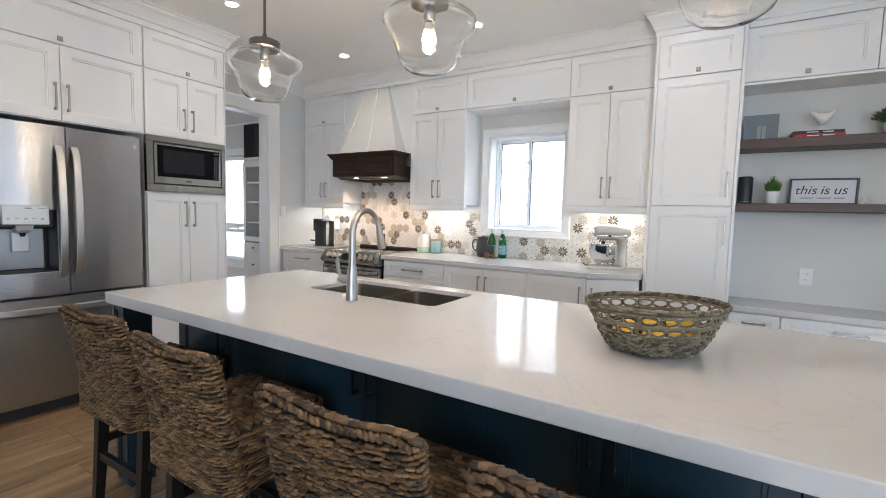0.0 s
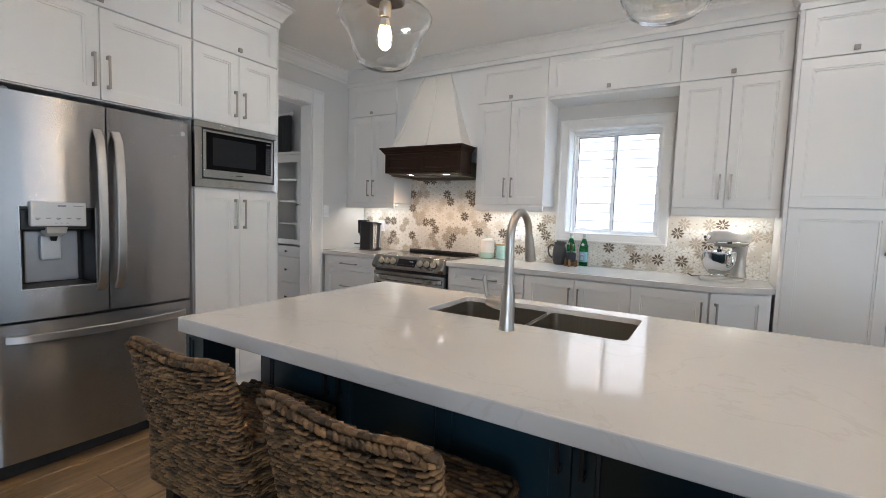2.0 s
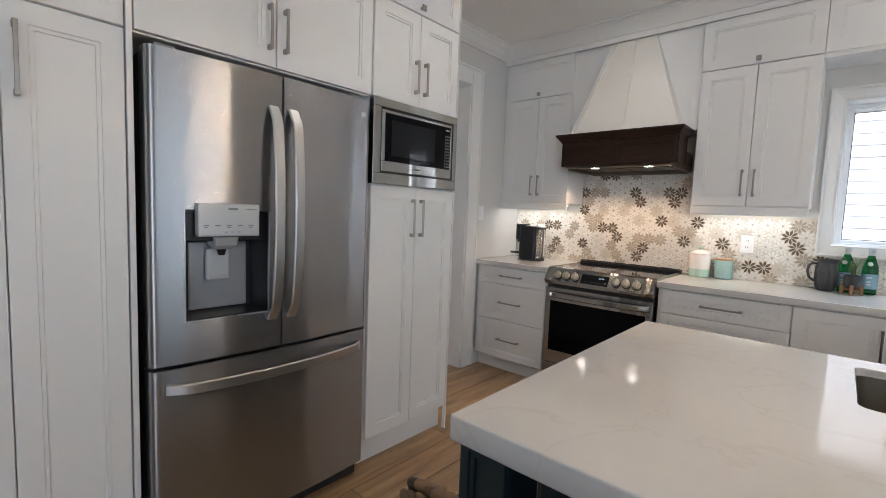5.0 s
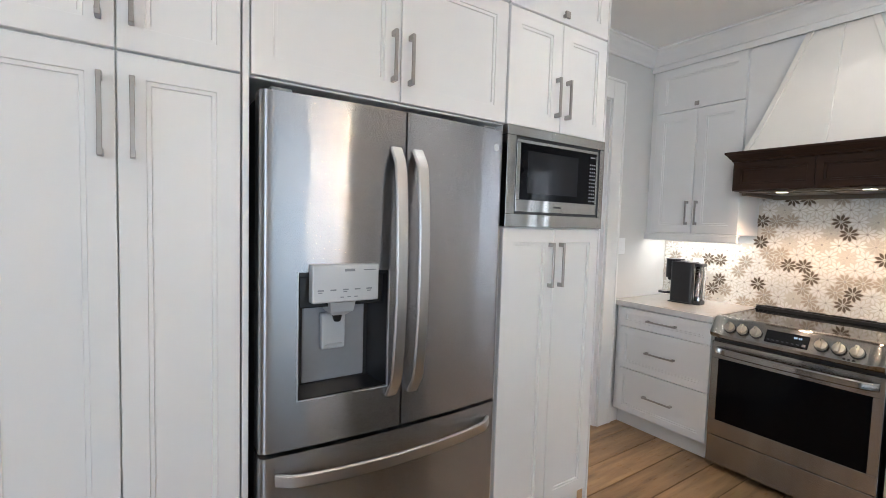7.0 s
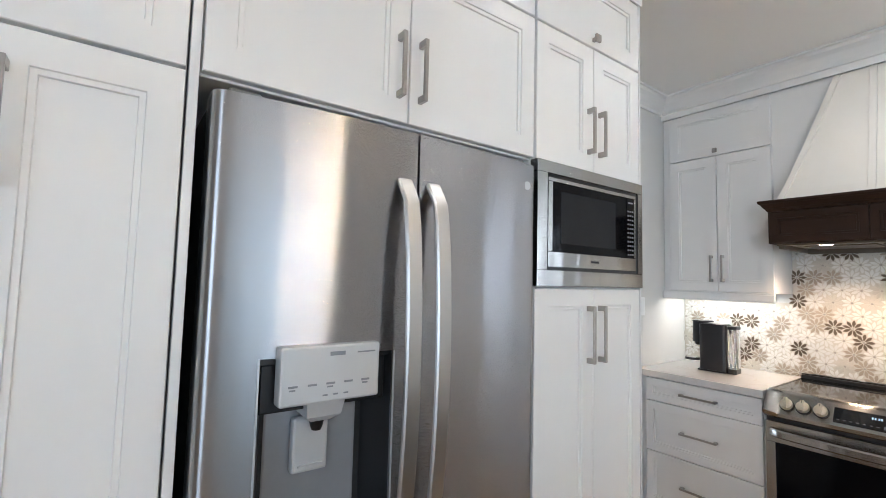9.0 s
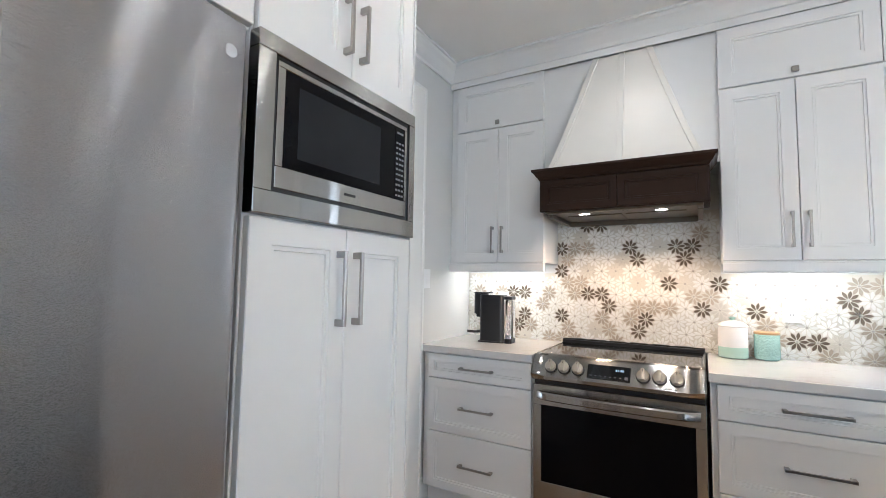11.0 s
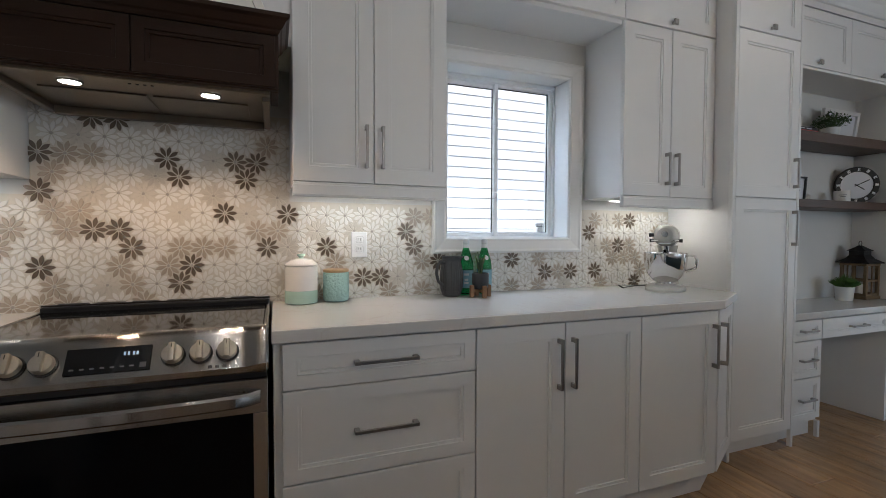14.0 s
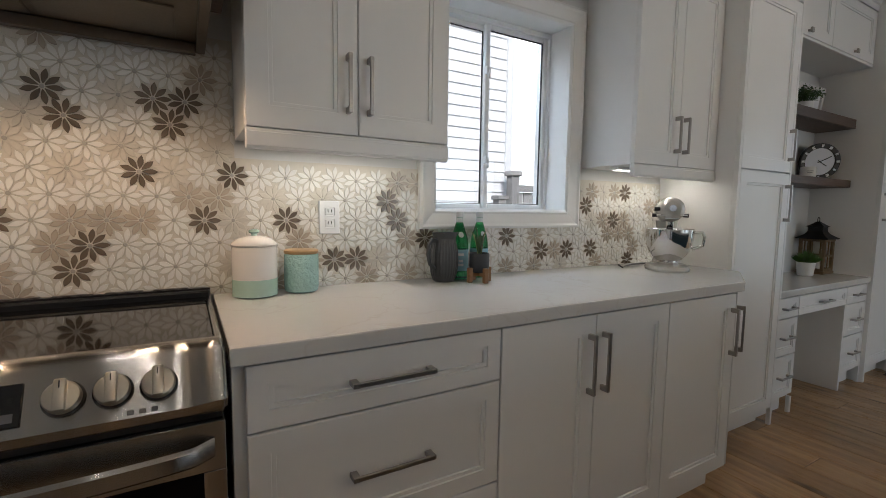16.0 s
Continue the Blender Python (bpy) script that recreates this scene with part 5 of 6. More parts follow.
TERRA = mat("mid_wood_stand", (0.26, 0.13, 0.05), 0.5, vary=0.12, scale=8, stretch=(1, 1, 5))
POT_BLACK = mat("matt_black_ceramic", (0.022, 0.024, 0.028), 0.4, vary=0.1, scale=10)
SUCC = mat("succulent_green", (0.055, 0.11, 0.035), 0.45, vary=0.2, scale=25)
SUCC_EDGE = mat("succulent_pale_edge", (0.26, 0.30, 0.10), 0.45, vary=0.1, scale=25)
pl = thing("potted_succulent", pose(-0.208, 4.125, 0.915), "snake plant in a black pot on a wooden stand", "plant")
st = part("stand", boxed(-0.043, 0.043, -0.0055, 0.0055, 0.022, 0.036, 0.002), TERRA, pl, "wooden cross stand")
part("crossbar", boxed(-0.0055, 0.0055, -0.043, 0.043, 0.0225, 0.0365, 0.002), TERRA, st)
for a in range(4):
    c, s2 = math.cos(a * math.pi / 2), math.sin(a * math.pi / 2)
    bm = boxed(-0.009, 0.009, -0.009, 0.009, 0.0005, 0.056, 0.002)
    bmesh.ops.translate(bm, verts=bm.verts, vec=(0.043 * c, 0.043 * s2, 0))
    part("leg", bm, TERRA, st)
part("pot", lathe(bmesh.new(), [(0.026, 0.037), (0.033, 0.043), (0.0385, 0.060), (0.0385, 0.108), (0.036, 0.112), (0.034, 0.108), (0.034, 0.100)], 28), POT_BLACK, pl, "", True)
for k in range(8):
    a, h = k * 2.4, RND.uniform(0.06, 0.115)
    lean_r = RND.uniform(0.006, 0.028)
    c, s2 = math.cos(a), math.sin(a)
    pts = [Vector((c * lean_r * u * (0.4 + u), s2 * lean_r * u * (0.4 + u), 0.10 + h * u)) for u in (0, 0.3, 0.6, 0.85, 1)]
    bm = bmesh.new()
    loops = []
    for p, w in zip(pts, (0.008, 0.011, 0.010, 0.006, 0.0008)):
        sd = Vector((-s2, c, 0))
        o = Vector((c, s2, 0))
        loops.append([p - sd * w, p - o * 0.002, p + sd * w, p + o * 0.003])
    rings(bm, loops)
    part("leaf", bm, SUCC if k % 3 else SUCC_EDGE, pl)

# stand mixer: bowl side towards the range
CREAM = mat("pearl_enamel", (0.60, 0.58, 0.54), 0.24, 0.35, vary=0.015, scale=5, coat=0.3)
mix = thing("stand_mixer", pose(0.862, 4.060, 0.915, 0, 0, 219), "pearl silver stand mixer with a polished steel bowl", "stand mixer")


def oval(cx, cy, z, rx, ry, n=28):
    return [(cx + rx * math.cos(2 * math.pi * i / n), cy + ry * math.sin(2 * math.pi * i / n), z) for i in range(n)]


bm = bmesh.new()
rings(bm, [oval(0.03, 0, 0.001, 0.150, 0.098), oval(0.03, 0, 0.012, 0.152, 0.100), oval(0.03, 0, 0.024, 0.146, 0.094), oval(0.03, 0, 0.030, 0.120, 0.075)])
part("base", bm, CREAM, mix, "", True)
bm = bmesh.new()
rings(bm, [oval(-0.085, 0, 0.026, 0.050, 0.060), oval(-0.090, 0, 0.07, 0.038, 0.046), oval(-0.092, 0, 0.14, 0.034, 0.042), oval(-0.090, 0, 0.20, 0.038, 0.046), oval(-0.085, 0, 0.235, 0.050, 0.052)])
part("column", bm, CREAM, mix, "", True)
bm = bmesh.new()
loops = []
for x, r, cz in ((-0.150, 0.012, 0.292), (-0.145, 0.035, 0.290), (-0.120, 0.054, 0.288), (-0.06, 0.063, 0.287), (0.02, 0.063, 0.288), (0.09, 0.058, 0.290), (0.125, 0.050, 0.291), (0.140, 0.036, 0.292), (0.144, 0.016, 0.292)):
    loops.append([(x, r * math.cos(2 * math.pi * i / 28), cz + r * 0.98 * math.sin(2 * math.pi * i / 28)) for i in range(28)])
rings(bm, loops)
bmesh.ops.recalc_face_normals(bm, faces=bm.faces)
head = part("motor_head", bm, CREAM, mix, "", True)
part("trim_band", boxed(-0.10, 0.132, -0.0650, 0.0650, 0.258, 0.267, 0.003), CHROME, head, "chrome band")
bm = rod(bmesh.new(), [(0.138, 0, 0.296), (0.152, 0, 0.296)], [0.017, 0.015], 16)
part("hub", bm, CHROME, head, "chrome hub cap", True)
for sy in (-1, 1):
    part("lever_knob", rod(bmesh.new(), [(0.05, sy * 0.055, 0.262), (0.05, sy * 0.078, 0.262)], [0.008, 0.010], 12), BLACK, head, "", True)
part("hub_knob", rod(bmesh.new(), [(0.118, -0.05, 0.292), (0.118, -0.075, 0.292)], [0.009, 0.011], 12), BLACK, head, "", True)
bm = bmesh.new()
box(bm, 0.128, 0.140, -0.028, 0.028, 0.246, 0.252)
part("name_plate", bm, SILVER_PANEL, head)
part("beater_shaft", rod(bmesh.new(), [(0.065, 0, 0.235), (0.065, 0, 0.19)], [0.018, 0.014], 14), CHROME, mix, "", True)
mb = part("bowl", lathe(bmesh.new(), [(0.046, 0.031), (0.048, 0.040), (0.044, 0.046), (0.060, 0.056), (0.084, 0.085), (0.098, 0.120), (0.104, 0.160), (0.105, 0.196), (0.108, 0.199), (0.103, 0.199), (0.101, 0.160), (0.080, 0.085), (0.03, 0.06)], 40, (0.065, 0, 0)), CHROME, mix, "polished steel bowl", True)
part("handle", rod(bmesh.new(), [(0.075, 0.100, 0.185), (0.080, 0.135, 0.185), (0.082, 0.145, 0.165), (0.080, 0.140, 0.125), (0.075, 0.095, 0.105)], 0.0075, 10), CHROME, mb, "", True)
part("cord", rod(bmesh.new(), [(-0.10, -0.04, 0.02), (-0.13, -0.08, 0.008), (-0.06, -0.15, 0.006), (0.03, -0.19, 0.006), (0.10, -0.20, 0.006), (0.12, -0.22, 0.02)], 0.004, 8), BLACK, mix, "", True)

# pod coffee machine
cof = thing("coffee_machine", pose(-2.292, 4.010, 0.915, 0, 0, 184), "black pod coffee machine with a clear water tank", "coffee machine")
MATT_BLACK = mat("soft_black_plastic", (0.016, 0.016, 0.018), 0.42, vary=0.08, scale=15)


def slab_round(x0, x1, y0, y1, z0, z1, r=0.02):
    hw, cx = (x1 - x0) / 2, (x0 + x1) / 2
    bm = bmesh.new()
    lp = round_loop(hw, y0, y1, r, 5)
    rings(bm, [[p + Vector((cx, 0, z)) for p in lp] for z in (z0, z1 - 0.006)] + [[Vector((cx + (p.x) * 0.96, (p.y - (y0 + y1) / 2) * 0.96 + (y0 + y1) / 2, z1)) for p in lp]])
    return bm


part("body", slab_round(-0.115, 0.035, -0.060, 0.060, 0.010, 0.288, 0.022), MATT_BLACK, cof, "", True)
part("base", slab_round(-0.118, 0.050, -0.062, 0.062, 0.001, 0.009, 0.022), BLACK, cof)
hd = part("brew_head", slab_round(0.0, 0.085, -0.047, 0.047, 0.170, 0.296, 0.040), MATT_BLACK, cof, "", True)
part("lid", slab_round(-0.030, 0.088, -0.049, 0.049, 0.2965, 0.304, 0.040), BLACK, hd, "", True)
part("spout", lathe(bmesh.new(), [(0.014, 0.148), (0.020, 0.152), (0.022, 0.1695)], 18, (0.055, 0, 0)), BLACK, hd, "", True)
tr = part("cup_tray", slab_round(0.045, 0.135, -0.042, 0.042, 0.052, 0.066, 0.038), BLACK, cof, "", True)
part("tray_grid", slab_round(0.052, 0.128, -0.036, 0.036, 0.0662, 0.0685, 0.034), CHROME, tr)
part("maker_mark", boxed(0.0835, 0.0856, -0.016, 0.016, 0.262, 0.267), SILVER_PANEL, hd)
tank = part("water_tank", slab_round(-0.165, -0.119, -0.052, 0.052, 0.030, 0.262, 0.02), glass("clear_tank_plastic", (0.93, 0.95, 0.96), 0.05, 1.4), cof, "clear plastic water tank", True)
part("tank_lid", slab_round(-0.167, -0.117, -0.054, 0.054, 0.2625, 0.282, 0.02), BLACK, tank)
part("tank_base", slab_round(-0.165, -0.117, -0.054, 0.054, 0.001, 0.0295, 0.02), BLACK, tank)


def outlet(x, z, y=NORTH, label="white double wall socket", slots=True, m=None, name="wall_socket"):
    o = thing(name, m or pose(x, y, z), label, "wall socket" if slots else "light switch", "wall plates")
    part("plate", boxed(-0.036, 0.036, -0.014, -0.001, -0.058, 0.058, 0.003, 2), VINYL, o)
    if slots:
        for dz in (-0.021, 0.021):
            r = part("receptacle", boxed(-0.017, 0.017, -0.0165, -0.0142, dz - 0.015, dz + 0.015, 0.004, 2), VINYL, o)
            for dx in (-0.007, 0.005):
                part("slot", boxed(dx, dx + 0.0024, -0.0170, -0.0163, dz - 0.003, dz + 0.007), BLACK, r)
    else:
        part("rocker", boxed(-0.016, 0.016, -0.0175, -0.0142, -0.033, 0.033, 0.002), VINYL, o)
    return o


outlet(-0.744, 1.158, 4.291, "white double wall socket on the mosaic backsplash")
outlet(-2.300, 1.160, 4.291, "white wall socket behind the coffee machine")
outlet(2.100, 0.945, NORTH, "white double wall socket above the desk")
outlet(0, 0, 0, "white rocker light switch beside the doorway", False, pose(WEST, 3.712, 1.296, 0, 0, 90), "light_switch")

# ---- woven fruit bowl on the island ----
GRASS_ROPE = mat("grey_brown_seagrass", (0.19, 0.155, 0.098), 0.7, vary=0.25, scale=40, bump=0.3, bump_scale=300, second=(0.095, 0.080, 0.052))
per_island(GRASS_ROPE, 0.35, 1.9)
fb = thing("fruit_bowl", pose(1.420, 1.865, 0.915, 0, 0, 38), "oval open-weave seagrass bowl holding lemons", "bowl")
BA, BB, BH = 0.208, 0.158, 0.136


def bowl_at(a, u):
    """A point of the bowl's wall: angle and height from 0 to 1."""
    k = 0.58 + 0.42 * u ** 0.8
    return Vector((BA * k * math.cos(a), BB * k * math.sin(a), 0.010 + BH * u))


def bowl_out(p):
    return Vector((p.x / BA ** 2, p.y / BB ** 2, -0.2)).normalized()


places = []
for r in range(10):
    u = 0.02 + r * 0.042
    n = 62
    for i in range(n):
        a = 2 * math.pi * (i + 0.5 * (r % 2)) / n
        p, q = bowl_at(a, u), bowl_at(a + 0.05, u)
        o = bowl_out(p)
        places.append((p + o * RND.uniform(-0.003, 0.006), q - p + Vector((0, 0, RND.uniform(-0.6, 0.6))) * (q - p).length, o, (q - p).length / 0.05 * 2 * math.pi / n * RND.uniform(1.0, 1.6), RND.uniform(0.006, 0.010), 0.013))
for r in range(8):
    for i in range(max(6, 30 - 3 * r)):
        a = 2 * math.pi * i / max(6, 30 - 3 * r)
        k = 0.48 * (1 - r / 8)
        places.append(((BA * k * math.cos(a), BB * k * math.sin(a), 0.010), (-math.sin(a), math.cos(a), 0), (0, 0, 1), 0.035, 0.016, 0.014))
tagged(part("weave", lumps(bmesh.new(), places), GRASS_ROPE, fb, "dense woven lower wall", "soft"), kind="stuff")
# two tiers of round holes between cords
bm = bmesh.new()
TIERS, HOLES = ((0.550, 0.055, 0.0), (0.800, 0.068, 0.5)), 24
for mid, amp, turn in TIERS:
    for s in (-1, 1):
        for strand in range(2):
            pts = []
            for i in range(HOLES * 8):
                a = 2 * math.pi * i / (HOLES * 8)
                wave = abs(math.sin(math.pi * (i / 8 + turn))) ** 0.75
                pts.append(bowl_at(a, mid + s * (0.010 + amp * wave + 0.020 * strand)) + Vector((0, 0, RND.uniform(-0.0008, 0.0008))))
            rod(bm, pts + pts[:1], 0.0028, 5)
    for i in range(HOLES):
        p, q = bowl_at(2 * math.pi * (i - turn) / HOLES, mid - amp * 0.9), bowl_at(2 * math.pi * (i - turn) / HOLES, mid + amp * 0.9)
        rod(bm, [p, p.lerp(q, 0.5), q], [0.0045, 0.0062, 0.0045], 6)
for u in (0.430, 0.445, 0.660, 0.675, 0.690, 0.915, 0.930):
    pts = [bowl_at(2 * math.pi * i / 64, u + RND.uniform(-0.005, 0.005)) for i in range(64)]
    rod(bm, pts + pts[:1], 0.0034, 5)
tagged(part("lattice", bm, GRASS_ROPE, fb, "open rope lattice", True), kind="stuff")
places = []
for k in range(2):
    n = 84
    for i in range(n):
        a = 2 * math.pi * (i + 0.5 * k) / n
        p, q = bowl_at(a, 0.97), bowl_at(a + 0.05, 0.97)
        knob = 0.002 if i % 4 == 0 else 0.0
        places.append((p + Vector((0, 0, 0.002 + 0.005 * k)), q - p, (0, 0, 1), 0.024, 0.010, 0.010 + knob))
tagged(part("rim", lumps(bmesh.new(), places), GRASS_ROPE, fb, "plaited rim", "soft"), kind="stuff")
LEMON = mat("lemon_peel", (0.86, 0.50, 0.015), 0.4, vary=0.06, scale=12, bump=0.25, bump_scale=180)
for k, (x, y, z, a) in enumerate(((-0.105, -0.01, 0.052, 20), (-0.04, -0.062, 0.052, 80), (0.045, -0.03, 0.052, 130), (0.11, 0.0, 0.052, 30), (-0.055, 0.05, 0.052, 60), (0.03, 0.055, 0.052, 10), (-0.02, -0.005, 0.086, 45), (0.07, -0.02, 0.084, 0))):
    bm = bmesh.new()
    loops = []
    for u, r in ((-0.046, 0.003), (-0.041, 0.008), (-0.034, 0.018), (-0.018, 0.029), (0.0, 0.032), (0.018, 0.029), (0.033, 0.018), (0.040, 0.007), (0.043, 0.003)):
        loops.append([(u, r * math.cos(2 * math.pi * i / 18), r * math.sin(2 * math.pi * i / 18)) for i in range(18)])
    rings(bm, loops)
    lm = link("lemon", bm, LEMON, smooth=True)
    lm.matrix_world = pose(1.420, 1.865, 0.915, 0, 0, 38) @ pose(x, y, z, 0, 8 * (k % 3), a)
    tagged(lm, "ripe yellow lemon in the woven bowl", "lemon", "lemons in the bowl")

# ---- shelves and desk ----
LEAF = mat("herb_leaf", (0.055, 0.13, 0.03), 0.5, vary=0.25, scale=30, piece=0.1)
LEAF2 = mat("grass_leaf", (0.10, 0.24, 0.045), 0.5, vary=0.25, scale=30)
POT_WHITE = mat("white_pot_glaze", (0.74, 0.74, 0.73), 0.3, vary=0.03, scale=10)
SOIL = mat("dark_soil", (0.03, 0.022, 0.016), 0.9, vary=0.2, scale=60)


def potted(m, label, r, h, leaf, n, reach, tall, blade, square=False):
    """A small potted plant with many separate leaves."""
    p = thing("potted_plant", m, label, "plant", "small potted plants")
    part("pot", lathe(bmesh.new(), [(r * 0.80, 0.001), (r * 0.84, 0.004), (r, h - 0.003), (r, h), (r * 0.9, h), (r * 0.88, h - 0.012)], 28), POT_WHITE, p, "", True)
    part("soil", lathe(bmesh.new(), [(r * 0.88, h - 0.016), (r * 0.88, h - 0.012)], 20), SOIL, p)
    bm = bmesh.new()
    for k in range(n):
        a, q = RND.uniform(0, 2 * math.pi), RND.random() ** 0.6
        up = tall * RND.uniform(0.45, 1.0) * (1.15 - 0.55 * q)
        tip = Vector((math.cos(a) * reach * q, math.sin(a) * reach * q, h - 0.012 + up))
        foot = Vector((math.cos(a) * r * 0.6 * q, math.sin(a) * r * 0.6 * q, h - 0.014))
        if blade:
            mid = foot.lerp(tip, 0.6) + Vector((0, 0, up * 0.15))
            s = Vector((-math.sin(a + 0.6), math.cos(a + 0.6), 0)) * 0.0022
            vs = [bm.verts.new(v) for v in (foot - s, foot + s, mid + s, tip, mid - s)]
            bm.faces.new(vs)
        else:
            d = Vector((RND.uniform(-1, 1), RND.uniform(-1, 1), RND.uniform(-0.2, 0.9))).normalized()
            s = d.cross(Vector((RND.uniform(-1, 1), RND.uniform(-1, 1), 1))).normalized()
            ln = RND.uniform(0.012, 0.021)
            nrm = d.cross(s) * 0.002
            vs = [bm.verts.new(v) for v in (tip, tip + d * ln * 0.5 + s * ln * 0.3 + nrm, tip + d * ln, tip + d * ln * 0.5 - s * ln * 0.3 + nrm)]
            bm.faces.new(vs)
            if k % 4 == 0:
                rod(bm, [foot, foot.lerp(tip, 0.6), tip], 0.0009, 4)
    tagged(part("foliage", bm, leaf, p, "bushy green leaves"), kind="stuff")
    return p


S1, S2, D1 = 1.862, 1.436, 0.760
potted(pose(2.440, 4.175, S1), "leafy green plant in a white pot on the shelf", 0.052, 0.075, LEAF, 620, 0.105, 0.11, False)
potted(pose(1.865, 4.150, S2), "green grass plant in a small white pot", 0.042, 0.082, LEAF2, 300, 0.056, 0.125, True)
potted(pose(2.600, 4.150, D1), "green grass plant in a white pot on the desk", 0.055, 0.095, LEAF2, 520, 0.095, 0.10, True)
FRAME_W = mat("white_frame_paint", (0.72, 0.72, 0.71), 0.4, vary=0.02)
FRAME_B = mat("black_frame_paint", (0.014, 0.014, 0.015), 0.4, vary=0.08)
PAPER = mat("white_print_paper", (0.70, 0.71, 0.74), 0.6, vary=0.015)
GREY_PRINT = mat("grey_canvas_print", (0.25, 0.28, 0.31), 0.6, vary=0.12, scale=5)
pf = thing("picture_frame", pose(2.66, 4.268, S1, 7, 0, 0), "white picture frame leaning behind the shelf plant", "picture frame")
part("frame", frame_ring(bmesh.new(), -0.20, 0.20, 0.001, 0.235, 0.028, 0.028, 0.028, 0.028, -0.022, 0.0), FRAME_W, pf)
part("print", boxed(-0.174, 0.174, -0.008, -0.004, 0.027, 0.209), PAPER, pf)
cv = thing("canvas_print", pose(1.775, 4.262, S1, 6, 0, 0), "small grey canvas print with two pale shapes", "picture", "")
part("canvas", boxed(-0.100, 0.100, -0.020, 0.0, 0.001, 0.190, 0.002), GREY_PRINT, cv)
for x in (-0.008, 0.020):
    part("pale_shape", boxed(x - 0.010, x + 0.010, -0.0212, -0.0202, 0.030, 0.115), mat("pale_print_tone", (0.40, 0.42, 0.43), 0.6), cv)
RED = mat("red_book_cloth", (0.46, 0.035, 0.03), 0.55, vary=0.08, scale=20)
BLACKBOOK = mat("black_book_cloth", (0.02, 0.02, 0.022), 0.5, vary=0.08, scale=20)
PAGES = mat("book_pages", (0.66, 0.62, 0.54), 0.8, vary=0.06, scale=80, stretch=(0.2, 0.2, 8))
for z, th, cm, dx, lab in ((S1, 0.024, RED, 0.0, "red cloth hardback book lying flat"), (S1 + 0.0242, 0.020, BLACKBOOK, -0.008, "black hardback book lying on a red one")):
    bk = thing("book", pose(2.080 + dx, 4.200, z, 0, 0, 2 if dx else -1), lab, "book", "books on the shelf")
    bm = boxed(-0.130, 0.130, -0.080, 0.085, 0.0003, 0.0025)
    box(bm, -0.130, 0.130, -0.080, 0.085, th - 0.0025, th)
    box(bm, -0.130, 0.130, -0.0805, -0.078, 0.0003, th)
    part("cover", bm, cm, bk)
    part("pages", boxed(-0.126, 0.126, -0.0775, 0.081, 0.0028, th - 0.0028), PAGES, bk)
    bm = bmesh.new()
    for a, b in ((-0.06, 0.0), (0.02, 0.075)):
        box(bm, a, b, -0.0818, -0.0803, th * 0.35, th * 0.65)
    part("spine_print", bm, PAPER, bk)
bird = bmesh.new()
loops = []
for x, r, z, w in ((-0.052, 0.003, 0.122, 1), (-0.049, 0.012, 0.124, 0.9), (-0.040, 0.019, 0.124, 0.85), (-0.026, 0.024, 0.112, 0.9), (-0.010, 0.034, 0.092, 0.95), (0.012, 0.040, 0.082, 0.95), (0.034, 0.036, 0.086, 0.85), (0.054, 0.024, 0.102, 0.7), (0.068, 0.018, 0.120, 0.5), (0.076, 0.014, 0.136, 0.4), (0.080, 0.004, 0.146, 0.4)):
    loops.append([(x, w * r * math.cos(2 * math.pi * i / 18), z + r * math.sin(2 * math.pi * i / 18)) for i in range(18)])
rings(bird, loops)
for y in (-0.010, 0.010):
    rod(bird, [(0.008, y, 0.046), (0.006, y, 0.004)], 0.0022, 6)
    rod(bird, [(-0.008, y, 0.0025), (0.012, y, 0.0025)], 0.002, 6)
rod(bird, [(-0.050, 0, 0.123), (-0.064, 0, 0.119)], [0.006, 0.001], 8)
bd = link("bird_figurine", bird, CERAMIC, smooth=True)
bd.matrix_world = pose(2.085, 4.195, S1 + 0.0444)
tagged(bd, "white ceramic bird figurine standing on books", "figurine")
sp = thing("speaker", pose(1.712, 4.180, S2), "small black cylindrical smart speaker", "speaker")
part("body", lathe(bmesh.new(), [(0.038, 0.001), (0.043, 0.006), (0.044, 0.175), (0.040, 0.186), (0.030, 0.189)], 32), BLACK, sp, "", True)
part("base_ring", lathe(bmesh.new(), [(0.0442, 0.010), (0.0447, 0.013), (0.0442, 0.016)], 32, cap_first=False, cap_last=False), GREY_PLASTIC, sp)
sign = thing("wooden_sign", pose(2.142, 4.268, S2, 4, 0, 0), "black framed white sign reading this is us", "sign")
part("frame", frame_ring(bmesh.new(), -0.178, 0.178, 0.001, 0.176, 0.012, 0.012, 0.012, 0.012, -0.020, 0.004), FRAME_B, sign)
board = part("board", boxed(-0.167, 0.167, -0.008, 0.002, 0.012, 0.165), PAPER, sign)


def words(text, size, x, z, y, material, parent, name="lettering", shear=0.0, thick=0.0):
    """Writing with the built-in font, turned into a mesh and stood upright."""
    c = bpy.data.curves.new(name, "FONT")
    c.body, c.size, c.align_x, c.align_y, c.shear, c.offset, c.extrude = text, size, "CENTER", "CENTER", shear, thick, 0.0004
    tmp = bpy.data.objects.new(name, c)
    scene.collection.objects.link(tmp)
    me = bpy.data.meshes.new_from_object(tmp.evaluated_get(bpy.context.evaluated_depsgraph_get()))
    bpy.data.objects.remove(tmp)
    me.transform(Matrix.Translation((x, y, z)) @ Matrix.Rotation(radians(90), 4, "X"))
    me.materials.append(material)
    ob = new(name, me)
    ob.parent = parent
    return ob


